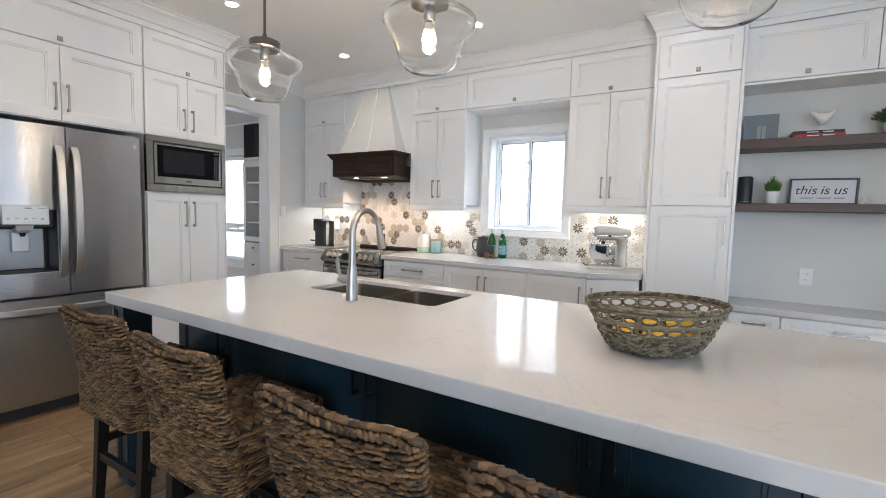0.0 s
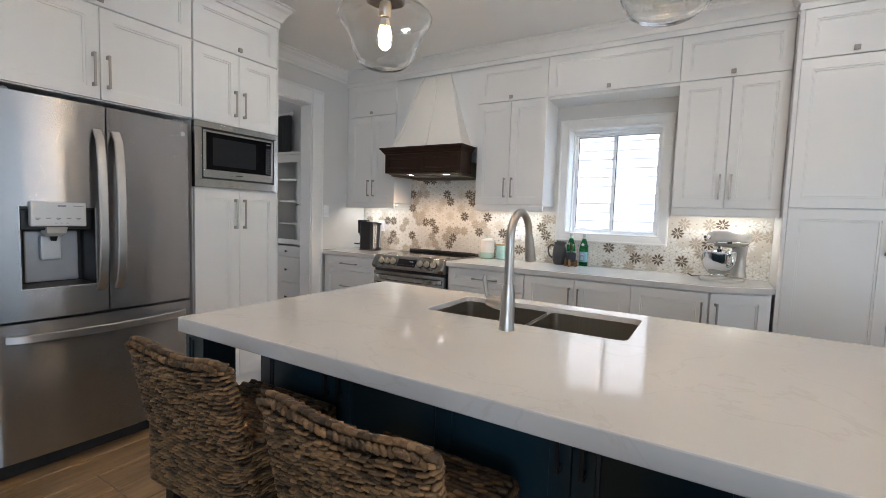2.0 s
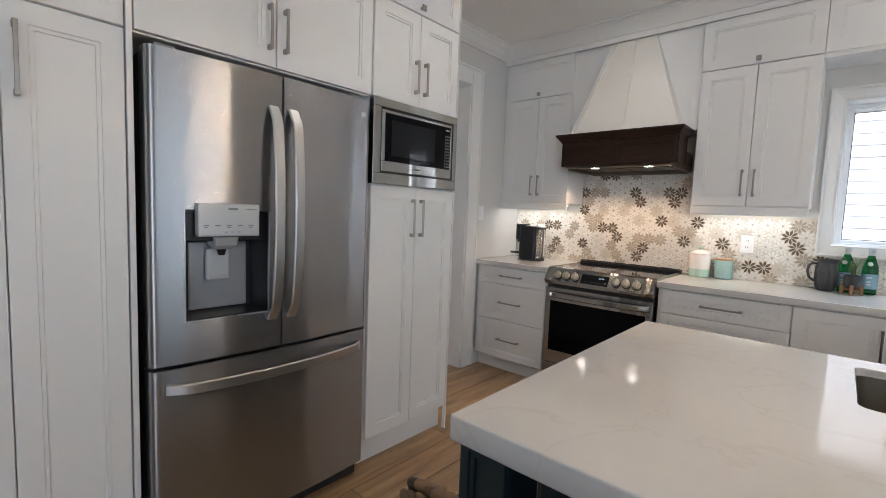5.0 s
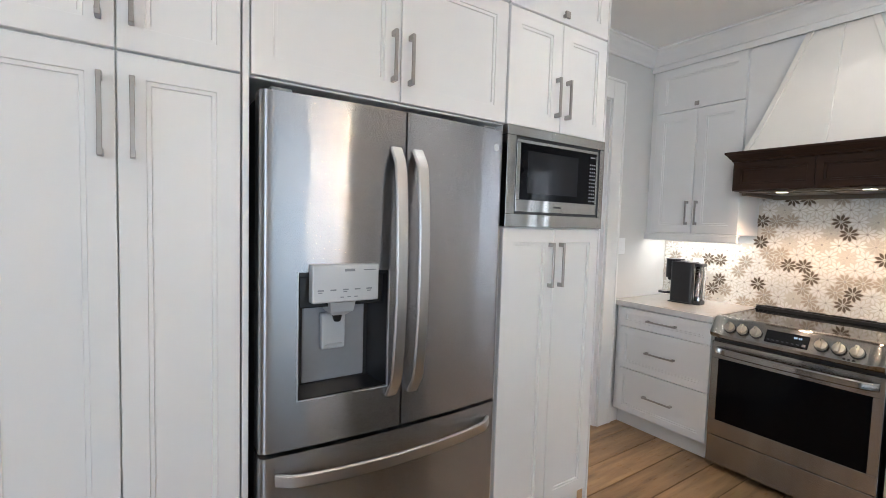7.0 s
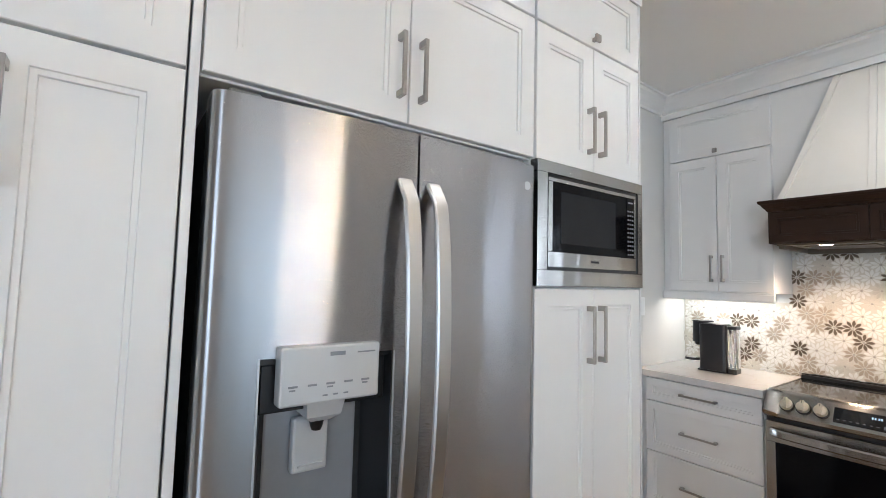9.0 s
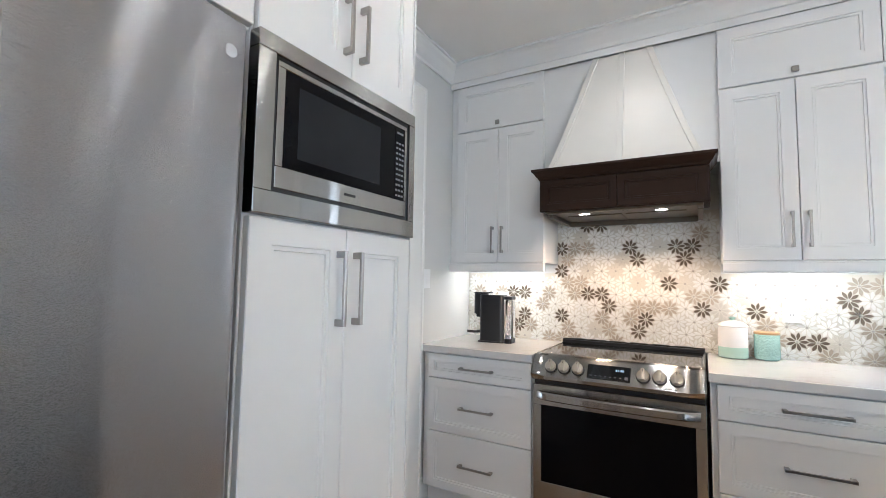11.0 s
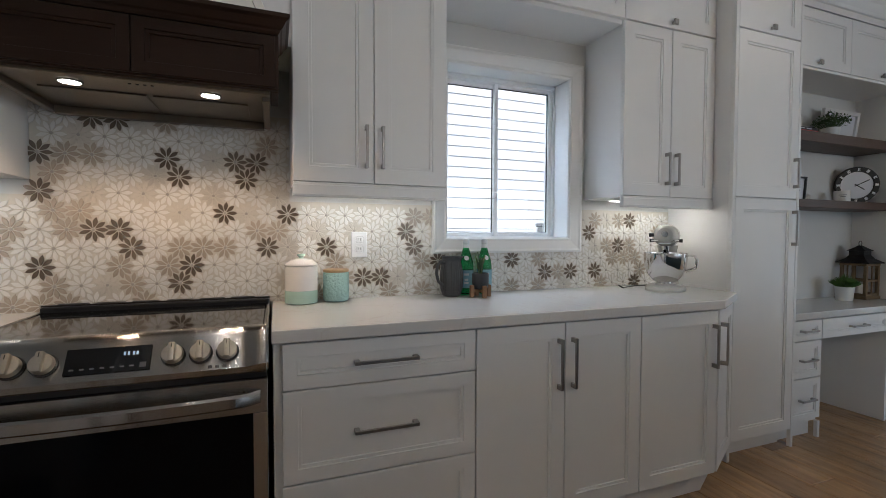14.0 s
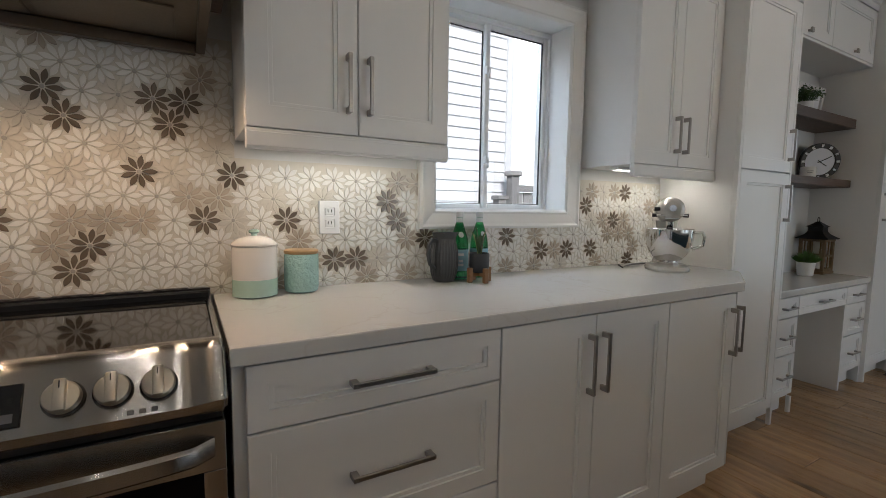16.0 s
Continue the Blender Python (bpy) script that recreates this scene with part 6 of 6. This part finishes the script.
for text, x in (("this", -0.090), ("is", 0.010), ("us", 0.088)):
    words(text, 0.082, x, 0.096, -0.0092, FRAME_B, board, shear=0.25)
bm = bmesh.new()
for a, b in ((-0.115, -0.045), (-0.028, 0.045), (0.060, 0.115)):
    box(bm, a, b, -0.0092, -0.0081, 0.043, 0.049)
part("small_print", bm, mat("dim_grey_ink", (0.18, 0.18, 0.19), 0.6), board)
cor = bmesh.new()
for k in range(26):
    a, e = RND.uniform(0, 2 * math.pi), RND.uniform(0.1, 1.2)
    d = Vector((math.cos(a) * math.cos(e), 0.5 * math.sin(a) * math.cos(e), math.sin(e)))
    b0 = Vector((RND.uniform(-0.02, 0.02), 0, 0.008))
    m1 = b0 + d * 0.035
    rod(cor, [b0, m1, m1 + d * 0.02 + Vector((RND.uniform(-0.012, 0.012), 0, RND.uniform(-0.004, 0.012)))], [0.005, 0.004, 0.003], 6)
box(cor, -0.035, 0.035, -0.015, 0.015, 0.0005, 0.008, 0.002)
co = link("coral_ornament", cor, CERAMIC, smooth=True)
co.matrix_world = pose(2.352, 4.262, S2)
tagged(co, "white branching coral ornament on the shelf", "ornament")
jar = thing("ceramic_jar", pose(2.615, 4.190, S2), "white ceramic jar with small grey writing", "jar")
part("body", lathe(bmesh.new(), [(0.044, 0.001), (0.047, 0.005), (0.047, 0.078), (0.045, 0.084), (0.041, 0.084), (0.040, 0.02)], 28), CERAMIC, jar, "", True)
bm = bmesh.new()
for z, w in ((0.052, 0.9), (0.040, 0.6)):
    rings(bm, [[(0.0476 * math.cos(a), 0.0476 * math.sin(a), z + d) for d in (0, 0.004)] for a in [radians(215) + w * (k - 3) / 6 for k in range(7)]], False, False, False)
part("print", bm, GREY_PLASTIC, jar)
clock = thing("clock", pose(2.790, 4.200, S2 + 0.133, 0, 0, -40) @ pose(0, 0, 0, 5, 0, 0), "round dark framed clock with a white dial", "clock")
CLOCK_RIM = mat("aged_dark_metal", (0.05, 0.045, 0.04), 0.45, 0.5, vary=0.15, scale=20)


def disc(profile, seg=40):
    bm = lathe(bmesh.new(), profile, seg)
    bmesh.ops.rotate(bm, verts=bm.verts, matrix=Matrix.Rotation(radians(90), 3, "X"))
    return bm


part("rim", disc([(0.130, 0.0), (0.130, 0.018), (0.125, 0.024), (0.098, 0.022), (0.094, 0.012)]), CLOCK_RIM, clock, "", True)
dial = part("dial", disc([(0.096, 0.010), (0.096, 0.0135)]), PAPER, clock)
bm = bmesh.new()
for k in range(12):
    a = 2 * math.pi * k / 12
    t = bmesh.new()
    box(t, -0.004, 0.004, -0.0245, -0.0225, 0.101, 0.121)
    box(t, 0.0062, 0.009, -0.0245, -0.0225, 0.101, 0.121)
    if k % 2:
        box(t, -0.009, -0.0062, -0.0245, -0.0225, 0.101, 0.121)
    bmesh.ops.rotate(t, verts=t.verts, matrix=Matrix.Rotation(a, 3, "Y"))
    me = bpy.data.meshes.new("tmp")
    t.to_mesh(me)
    t.free()
    bm.from_mesh(me)
    bpy.data.meshes.remove(me)
tagged(part("numeral", bm, FRAME_W, clock, "pale roman numerals"), kind="stuff")
for ln, a in ((0.055, 125), (0.080, 62)):
    bm = boxed(-0.003, 0.003, -0.0165, -0.0150, -0.015, ln)
    bmesh.ops.rotate(bm, verts=bm.verts, matrix=Matrix.Rotation(radians(a), 3, "Y"))
    part("clock_hand", bm, BLACK, dial)
lan = thing("lantern", pose(2.838, 4.185, D1), "wooden candle lantern with a black metal roof", "lantern")
OLDWOOD = mat("weathered_lantern_wood", (0.21, 0.135, 0.065), 0.6, vary=0.2, scale=15, stretch=(1, 1, 0.3))
part("base", boxed(-0.085, 0.085, -0.085, 0.085, 0.0005, 0.022, 0.003), OLDWOOD, lan)
for sx in (-1, 1):
    for sy in (-1, 1):
        part("post", boxed(sx * 0.070 - 0.010, sx * 0.070 + 0.010, sy * 0.070 - 0.010, sy * 0.070 + 0.010, 0.0225, 0.235, 0.002), OLDWOOD, lan)
part("top_frame", boxed(-0.082, 0.082, -0.082, 0.082, 0.2355, 0.252, 0.002), OLDWOOD, lan)
for a in range(4):
    bm = boxed(-0.059, 0.059, -0.076, -0.068, 0.125, 0.137)
    box(bm, -0.005, 0.005, -0.075, -0.069, 0.0225, 0.235)
    box(bm, -0.059, 0.059, -0.076, -0.068, 0.0225, 0.040)
    bmesh.ops.rotate(bm, verts=bm.verts, matrix=Matrix.Rotation(a * math.pi / 2, 3, "Z"))
    part("glazing_bar", bm, OLDWOOD, lan)
bm = bmesh.new()
rings(bm, [[(sx * w, sy * w, z) for sx, sy in ((-1, -1), (1, -1), (1, 1), (-1, 1))] for z, w in ((0.2525, 0.098), (0.258, 0.100), (0.268, 0.084), (0.285, 0.060), (0.305, 0.046), (0.310, 0.044), (0.338, 0.044), (0.342, 0.056), (0.352, 0.040), (0.368, 0.020), (0.378, 0.010))])
roof = part("roof", bm, mat("black_iron", (0.02, 0.018, 0.017), 0.5, 0.6, vary=0.15, scale=20), lan, "black metal roof")
bm = bmesh.new()
rod(bm, [(0.018 * math.cos(a), 0, 0.392 + 0.018 * math.sin(a)) for a in [2 * math.pi * i / 16 for i in range(17)]], 0.0025, 6)
part("ring", bm, BLACK, roof)
part("candle", lathe(bmesh.new(), [(0.030, 0.0225), (0.030, 0.10), (0.026, 0.103)], 20), CERAMIC, lan)

# ---- floor things ----
RUG = mat("grey_woven_rug", (0.62, 0.60, 0.56), 0.9, vary=0.3, scale=36, bump=1.0, bump_scale=90, stretch=(1, 1, 1), second=(0.03, 0.03, 0.03))
rg = thing("rug", pose(2.15, 2.88, 0), "grey and white flat-woven rug with a short fringe", "rug")
part("weave", boxed(-0.82, 0.85, -0.40, 0.40, 0.0005, 0.009, 0.003), RUG, rg)
bm = bmesh.new()
for i in range(60):
    y = -0.395 + i * 0.0133
    box(bm, -0.862 - RND.uniform(0, 0.01), -0.8205, y, y + 0.006, 0.001, 0.005)
tagged(part("fringe", bm, PAPER, rg), kind="stuff")
reg = thing("floor_register", pose(3.36, 3.72, 0), "dark bronze floor heating register", "floor vent")
part("plate", boxed(-0.06, 0.06, -0.16, 0.16, 0.0005, 0.005, 0.001), CLOCK_RIM, reg)
for i in range(14):
    y = -0.14 + i * 0.02
    part("louvre", boxed(-0.045, 0.045, y, y + 0.009, 0.0052, 0.0075), BLACK, reg)
BASEB = [(0, 0.002), (0.014, 0.002), (0.014, 0.105), (0.010, 0.118), (0.010, 0.128), (0.004, 0.140), (0, 0.140)]


def baseboard(a, b, out):
    return structure("baseboard", sweep(bmesh.new(), BASEB, a, b, out), TRIM, "white painted baseboard", "baseboard")


baseboard((3.459, 3.0, 0), (3.459, 3.89, 0), (-1, 0, 0))
baseboard((-4.07, NORTH - 0.001, 0), (-2.72, NORTH - 0.001, 0), (0, -1, 0))
baseboard((-5.88, NORTH - 0.001, 0), (-4.07, NORTH - 0.001, 0), (0, -1, 0))
baseboard((WEST, 3.662, 0), (WEST, 3.755, 0), (1, 0, 0))

# ---- dining room beyond the doorway ----
HUTCH = mat("cream_hutch_paint", (0.70, 0.68, 0.64), 0.4, vary=0.02, scale=5)
THIN_GLASS = glass("thin_cabinet_glass", ior=1.08)
hutch = thing("hutch", pose(-3.70, 4.0, 0), "cream display hutch with glass doors above drawers", "hutch")
HW = 0.88
bm = bmesh.new()
box(bm, 0.0, HW, 0.28, 0.298, 0.10, 1.93)
box(bm, 0.0, 0.02, 0.02, 0.2795, 0.10, 1.93)
box(bm, HW - 0.02, HW, 0.02, 0.2795, 0.10, 1.93)
box(bm, 0.0205, HW - 0.0205, 0.02, 0.2795, 0.10, 0.86)
box(bm, 0.0205, HW - 0.0205, 0.02, 0.2795, 1.88, 1.93)
part("carcass", bm, HUTCH, hutch)
part("cornice", boxed(-0.02, HW + 0.02, -0.02, 0.298, 1.9305, 1.962, 0.006, 2), HUTCH, hutch)
part("plinth", boxed(0.0, HW, 0.0, 0.29, 0.002, 0.0995, 0.004), HUTCH, hutch)
for z in (1.13, 1.39, 1.64):
    part("shelf", boxed(0.0205, HW - 0.0205, 0.03, 0.2795, z, z + 0.018), HUTCH, hutch)
for x0, x1, kx in ((0.0, HW / 2, HW / 2 - 0.03), (HW / 2, HW, HW / 2 + 0.03)):
    d = part("glass_door", frame_ring(bmesh.new(), x0 + 0.002, x1 - 0.002, 0.90, 1.905, 0.055, 0.055, 0.06, 0.06, 0.0, 0.018), HUTCH, hutch)
    g = part("pane", boxed(x0 + 0.05, x1 - 0.05, 0.008, 0.011, 0.955, 1.85), THIN_GLASS, d)
    g.visible_shadow = False
    part("knob", rod(bmesh.new(), [(kx, 0.0, 1.36), (kx, -0.012, 1.36), (kx, -0.024, 1.36)], [0.006, 0.007, 0.014], 12), BLACK, d, "black knob", True)
for z0, z1 in ((0.755, 0.88), (0.46, 0.745), (0.115, 0.45)):
    for x0, x1 in ((0.0, HW / 2), (HW / 2, HW)):
        d = part("drawer_front", panel_front(bmesh.new(), x0 + 0.003, x1 - 0.003, z0, z1, 0.0, 0.018, flat=True), HUTCH, hutch)
        part("knob", rod(bmesh.new(), [((x0 + x1) / 2, 0.0, (z0 + z1) / 2), ((x0 + x1) / 2, -0.012, (z0 + z1) / 2), ((x0 + x1) / 2, -0.024, (z0 + z1) / 2)], [0.006, 0.007, 0.014], 12), BLACK, d, "black knob", True)
cur = thing("curtain", pose(-3.86, 4.225, 0), "dark grey curtain hanging from a pole", "curtain")
CLOTH = mat("dark_grey_curtain_cloth", (0.075, 0.08, 0.088), 0.85, vary=0.12, scale=12, stretch=(3, 3, 0.3), bump=0.1, bump_scale=300)
bm = bmesh.new()
loops = []
for z in (0.03, 0.8, 1.6, 2.40, 2.44):
    loops.append([(-0.14 + 0.30 * i / 40, 0.028 * math.sin(i * 0.95 + 0.15 * z), z) for i in range(41)])
made = rings(bm, loops, False, False, False)
part("cloth", bm, CLOTH, cur, "", True).modifiers.new("thick", "SOLIDIFY").thickness = 0.003
pole = part("pole", rod(bmesh.new(), [(-1.35, -0.03, 2.455), (0.20, -0.03, 2.455)], 0.011, 10), TRIM, cur)
part("finial", lathe(bmesh.new(), [(0.004, -0.024), (0.020, -0.012), (0.024, 0.0), (0.020, 0.012), (0.004, 0.024)], 16, (0.215, -0.03, 2.455)), TRIM, pole, "", True)
dw = tagged(new("window_2"), "tall white dining room window with a lower light", "window", "", "structure")
for x0, x1, z0, z1 in ((-5.25, -4.07, 0.565, 1.02), (-5.25, -4.07, 1.05, 2.055)):
    s = part("sash", frame_ring(bmesh.new(), x0, x1, z0, z1, 0.05, 0.05, 0.05, 0.05, 4.36, 4.42), VINYL, dw)
    g = part("pane", boxed(x0 + 0.045, x1 - 0.045, 4.388, 4.392, z0 + 0.045, z1 - 0.045), GLASS, s)
    g.visible_shadow = False
part("casing", frame_ring(bmesh.new(), -5.34, -3.98, 0.47, 2.15, 0.09, 0.09, 0.09, 0.09, NORTH - 0.018, NORTH - 0.0005), TRIM, dw)
# living room glazing behind the camera, unseen; its form is assumed
for nm, bx in (("window_3", (0.95, 5.45, 0.4, 2.5)),):
    w3 = tagged(new(nm), "assumed wide living room window with white mullions", "window", "", "structure")
    for k in range(3):
        xa, xb = bx[0] + 1.5 * k, bx[0] + 1.5 * (k + 1)
        part("sash", frame_ring(bmesh.new(), xa, xb, bx[2], bx[3], 0.06, 0.06, 0.06, 0.06, -4.09, -4.03), VINYL, w3)

# ---- outdoors ----
SIDING = mat("white_vinyl_siding", (0.80, 0.81, 0.82), 0.55, vary=0.03, scale=4)
GRASSM = mat("lawn", (0.07, 0.10, 0.035), 0.9, vary=0.2, scale=3, bump=0.3, bump_scale=50)
structure("ground", boxed(-150, 150, -150, 150, -0.42, -0.302), GRASSM, "mown lawn round the house", "ground")
structure("backdrop", boxed(-150, 150, 90, 90.5, -0.25, 80), glow("overcast_sky_glow", (0.93, 0.97, 1.0), 1.5), "white overcast sky beyond the fence", "backdrop")
house = thing("neighbour_house", pose(0, 7.5, 0), "white sided neighbouring house wall", "house")
part("wall", boxed(-9, 2.58, 0.03, 4.0, -0.29, 5.6), SIDING, house)
bm = bmesh.new()
rings(bm, [[(-9.0, 0.028, 0.0), (-9.0, 0.009, 0.001), (-9.0, 0.010, 0.009), (-9.0, 0.026, 0.131)], [(2.575, 0.028, 0.0), (2.575, 0.009, 0.001), (2.575, 0.010, 0.009), (2.575, 0.026, 0.131)]])
board_me = bpy.data.meshes.new("siding_board")
bm.normal_update()
bm.to_mesh(board_me)
bm.free()
board_me.materials.append(SIDING)
for k in range(44):
    b = new("siding_board", board_me)
    b.parent = house
    b.location = (0, 0, -0.28 + 0.131 * k)
part("corner_board", boxed(2.50, 2.60, -0.012, 0.03, -0.29, 5.6, 0.002), SIDING, house)
part("roof", boxed(-9.3, 2.9, -0.35, 4.3, 5.6, 5.75), mat("grey_shingle", (0.10, 0.10, 0.105), 0.9, vary=0.2, scale=12), house)
FENCE = mat("grey_weathered_fence", (0.42, 0.41, 0.40), 0.85, vary=0.2, scale=8, stretch=(6, 6, 0.6), piece=0.2)
fence = thing("fence", pose(2.43, 7.34, -0.30), "weathered grey wooden garden fence", "fence")
for i in range(-4, 22):
    if i != -1:
        part("slat", boxed(0.11 + i * 0.165, 0.255 + i * 0.165, 0.0, 0.022, 0.0, 1.72 if i >= 0 else 1.48), FENCE, fence)
for k in range(3):
    ps = part("post", boxed(-0.02 + k * 1.8, 0.10 + k * 1.8, -0.12, 0.0, 0.0, 1.92, 0.004), FENCE, fence)
    part("cap", boxed(-0.045 + k * 1.8, 0.125 + k * 1.8, -0.145, 0.025, 1.9205, 1.985, 0.01), FENCE, ps)
for z in (0.3, 1.5, 1.725):
    part("rail", boxed(0.02, 3.75, -0.045, -0.001, z, z + 0.09, 0.003), FENCE, fence)
fence2 = thing("fence_post", pose(1.85, 6.75, -0.30), "weathered grey wooden fence post beside the house", "fence")
part("post", boxed(0, 0.11, 0, 0.11, 0, 1.60, 0.004), FENCE, fence2)
part("cap", boxed(-0.02, 0.13, -0.02, 0.13, 1.6005, 1.65, 0.01), FENCE, fence2)

# ---- mosaic backsplash: one object a flower ----
STONES = [
    mat("white_marble_petal", (0.84, 0.825, 0.79), 0.17, vary=0.04, scale=14, piece=0.05),
    mat("cream_marble_petal", (0.70, 0.66, 0.59), 0.17, vary=0.07, scale=14, piece=0.07),
    mat("taupe_marble_petal", (0.52, 0.45, 0.37), 0.17, vary=0.10, scale=14, piece=0.10),
    mat("dark_brown_marble_petal", (0.19, 0.15, 0.112), 0.17, vary=0.14, scale=14, piece=0.15),
]
HEART = mat("grey_petal_heart", (0.45, 0.43, 0.39), 0.35, vary=0.08)
GROUT = mat("pale_grout", (0.66, 0.62, 0.55), 0.8, vary=0.04, scale=30)
PITCHX, ROWZ = 0.0815, 0.0705


def flower_mesh(stone, name):
    """Nine pointed petals and a round heart, standing 2 mm proud."""
    verts, faces, mats = [], [], []

    def prism(pts, y, mi, chamfer):
        n = len(pts)
        cx, cz = sum(p[0] for p in pts) / n, sum(p[1] for p in pts) / n
        b = len(verts)
        verts.extend((x, 0.0, z) for x, z in pts)
        verts.extend((x, -y + 0.0006, z) for x, z in pts)
        verts.extend((cx + (x - cx) * chamfer, -y, cz + (z - cz) * chamfer) for x, z in pts)
        for k in range(2):
            for i in range(n):
                faces.append((b + k * n + i, b + k * n + (i + 1) % n, b + (k + 1) * n + (i + 1) % n, b + (k + 1) * n + i))
                mats.append(mi)
        faces.append(tuple(b + 2 * n + i for i in range(n)))
        mats.append(mi)

    for k in range(9):
        a = 2 * math.pi * k / 9
        c, s = math.cos(a), math.sin(a)
        half = [(0.0076, 0.0007), (0.014, 0.0035), (0.021, 0.0058), (0.028, 0.0076), (0.0345, 0.0070), (0.0405, 0.0046), (0.0440, 0.0023)]
        shape = half + [(0.0478, 0.0)] + [(u, -v) for u, v in reversed(half)]
        prism([(u * c - v * s, u * s + v * c) for u, v in shape], 0.0030, 0, 0.92)
    prism([(0.0058 * math.cos(2 * math.pi * i / 8), 0.0058 * math.sin(2 * math.pi * i / 8)) for i in range(8)], 0.0030, 1, 0.8)
    me = bpy.data.meshes.new(name)
    me.from_pydata(verts, [], faces)
    me.materials.append(stone)
    me.materials.append(HEART)
    me.polygons.foreach_set("material_index", mats)
    me.update()
    bmf = bmesh.new()
    bmf.from_mesh(me)
    bmesh.ops.recalc_face_normals(bmf, faces=bmf.faces)
    bmf.to_mesh(me)
    bmf.free()
    return me


FLOWERS = [flower_mesh(s, "mosaic_flower") for s in STONES]
splash = tagged(new("backsplash"), "flower mosaic backsplash in white, taupe and brown marble", "backsplash", "", "structure")
splash.location = (0, 4.292, 0)
for x0, x1, z0, z1 in ((-2.567, -0.393, 0.9155, 1.345), (-1.930, -1.042, 1.3455, 1.70), (-0.392, 0.472, 0.9155, 1.112), (0.473, 1.121, 0.9155, 1.345)):
    part("grout_bed", boxed(x0, x1, 0.0, 0.0075, z0, z1), GROUT, splash)
# where the dark flowers sit: (row, column)
DARK = {(0, -9), (0, -8), (0, -18), (1, -18), (3, -28), (3, -27), (1, -27), (0, -27), (5, -31), (4, -13), (4, -16), (3, -22), (2, -20), (2, -14), (1, -24), (7, -24), (5, -24), (9, -22), (9, -21), (7, -19), (6, -18), (7, -16), (7, -15), (6, -15), (3, -7), (2, -6), (2, -11), (1, -5), (5, -9), (5, -12), (3, 6), (4, 10), (2, 9), (0, 5), (0, 7), (0, 3), (1, 0), (-1, 10), (3, -21)}


def open_at(x, z):
    """Whether the mosaic shows at this place."""
    if not (-2.567 < x < 1.121 and 0.916 < z):
        return False
    if -0.392 < x < 0.472 and z > 1.112:
        return False
    return z < 1.345 or (-1.93 < x < -1.04 and z < 1.70)


pick = random.Random(21)
for r in range(-1, 10):
    z = 1.007 + ROWZ * r
    off = 0.0095 + (PITCHX / 2 if r % 2 else 0)
    for c in range(-33, 15):
        x = off + PITCHX * c
        q = pick.random()
        soft = 0.036
        if not all(open_at(x + dx, z + dz) for dx in (-soft, soft) for dz in (-soft, soft)) and not open_at(x, z):
            continue
        kind = 3 if (r, c) in DARK else (2 if q < 0.21 else (1 if q < 0.34 else 0))
        f = new("mosaic_flower", FLOWERS[kind])
        f.parent = splash
        f.location = (x, pick.uniform(-0.0006, 0.0002), z)
        f.rotation_euler = (0, radians(pick.uniform(-3, 3)), 0)

# ---- oak floor: one object a plank ----
OAK = mat("brown_oak", (0.54, 0.34, 0.165), 0.28, vary=0.22, scale=2.6, bump=0.14, bump_scale=22, stretch=(9, 0.7, 9), second=(0.17, 0.10, 0.05), piece=0.22)
nt = OAK.node_tree
knot, kr, km = nt.nodes.new("ShaderNodeTexVoronoi"), nt.nodes.new("ShaderNodeMapRange"), nt.nodes.new("ShaderNodeMix")
kmap = nt.nodes.new("ShaderNodeMapping")
kmap.inputs["Scale"].default_value = (8.0, 2.0, 1)
geo, info, shift, moved = (nt.nodes.new(k) for k in ("ShaderNodeNewGeometry", "ShaderNodeObjectInfo", "ShaderNodeVectorMath", "ShaderNodeVectorMath"))
shift.operation, moved.operation = "SCALE", "ADD"
shift.inputs[0].default_value = (31.0, 17.0, 0.0)
nt.links.new(info.outputs["Random"], shift.inputs["Scale"])
nt.links.new(geo.outputs["Position"], moved.inputs[0])
nt.links.new(shift.outputs[0], moved.inputs[1])
for node in [k for k in nt.nodes if k.bl_idname == "ShaderNodeMapping"]:
    nt.links.new(moved.outputs[0], node.inputs[0])
nt.links.new(kmap.outputs[0], knot.inputs["Vector"])
knot.inputs["Scale"].default_value = 1.0
kr.inputs[1].default_value, kr.inputs[2].default_value, kr.inputs[3].default_value, kr.inputs[4].default_value = 0.04, 0.24, 0.88, 0.0
nt.links.new(knot.outputs["Distance"], kr.inputs[0])
km.data_type = "RGBA"
km.inputs[7].default_value = (0.045, 0.024, 0.012, 1)
old = nt.nodes["Principled BSDF"].inputs["Base Color"].links[0].from_socket
nt.links.new(kr.outputs[0], km.inputs[0])
nt.links.new(old, km.inputs[6])
nt.links.new(km.outputs[2], nt.nodes["Principled BSDF"].inputs["Base Color"])
floor = structure("floor", boxed(-6.0, 6.62, -4.12, 4.44, -0.06, -0.006), mat("dark_underlay", (0.03, 0.02, 0.014), 0.8), "brown oak plank floor with dark knots", "floor")
PW = 0.187
lay = random.Random(5)
planks = {}


def plank_mesh(ln):
    if ln not in planks:
        bm = boxed(0.0018, PW - 0.0018, 0.0014, ln - 0.0014, -0.0055, 0.0, 0.0022)
        me = bpy.data.meshes.new("plank")
        bm.to_mesh(me)
        bm.free()
        me.materials.append(OAK)
        planks[ln] = me
    return planks[ln]


x = -5.98
while x < 6.4:
    lo = 0.8 if x < -2.7 else -4.0
    y, first = lo, lay.choice((0.4, 0.8, 1.2, 1.6))
    while y < 4.25:
        ln = round(min(first or lay.choice((1.6, 1.9, 2.2)), 4.29 - y), 3)
        first = None
        p = new("plank", plank_mesh(ln))
        p.parent = floor
        p.location = (x, y, 0)
        y += ln
    x += PW
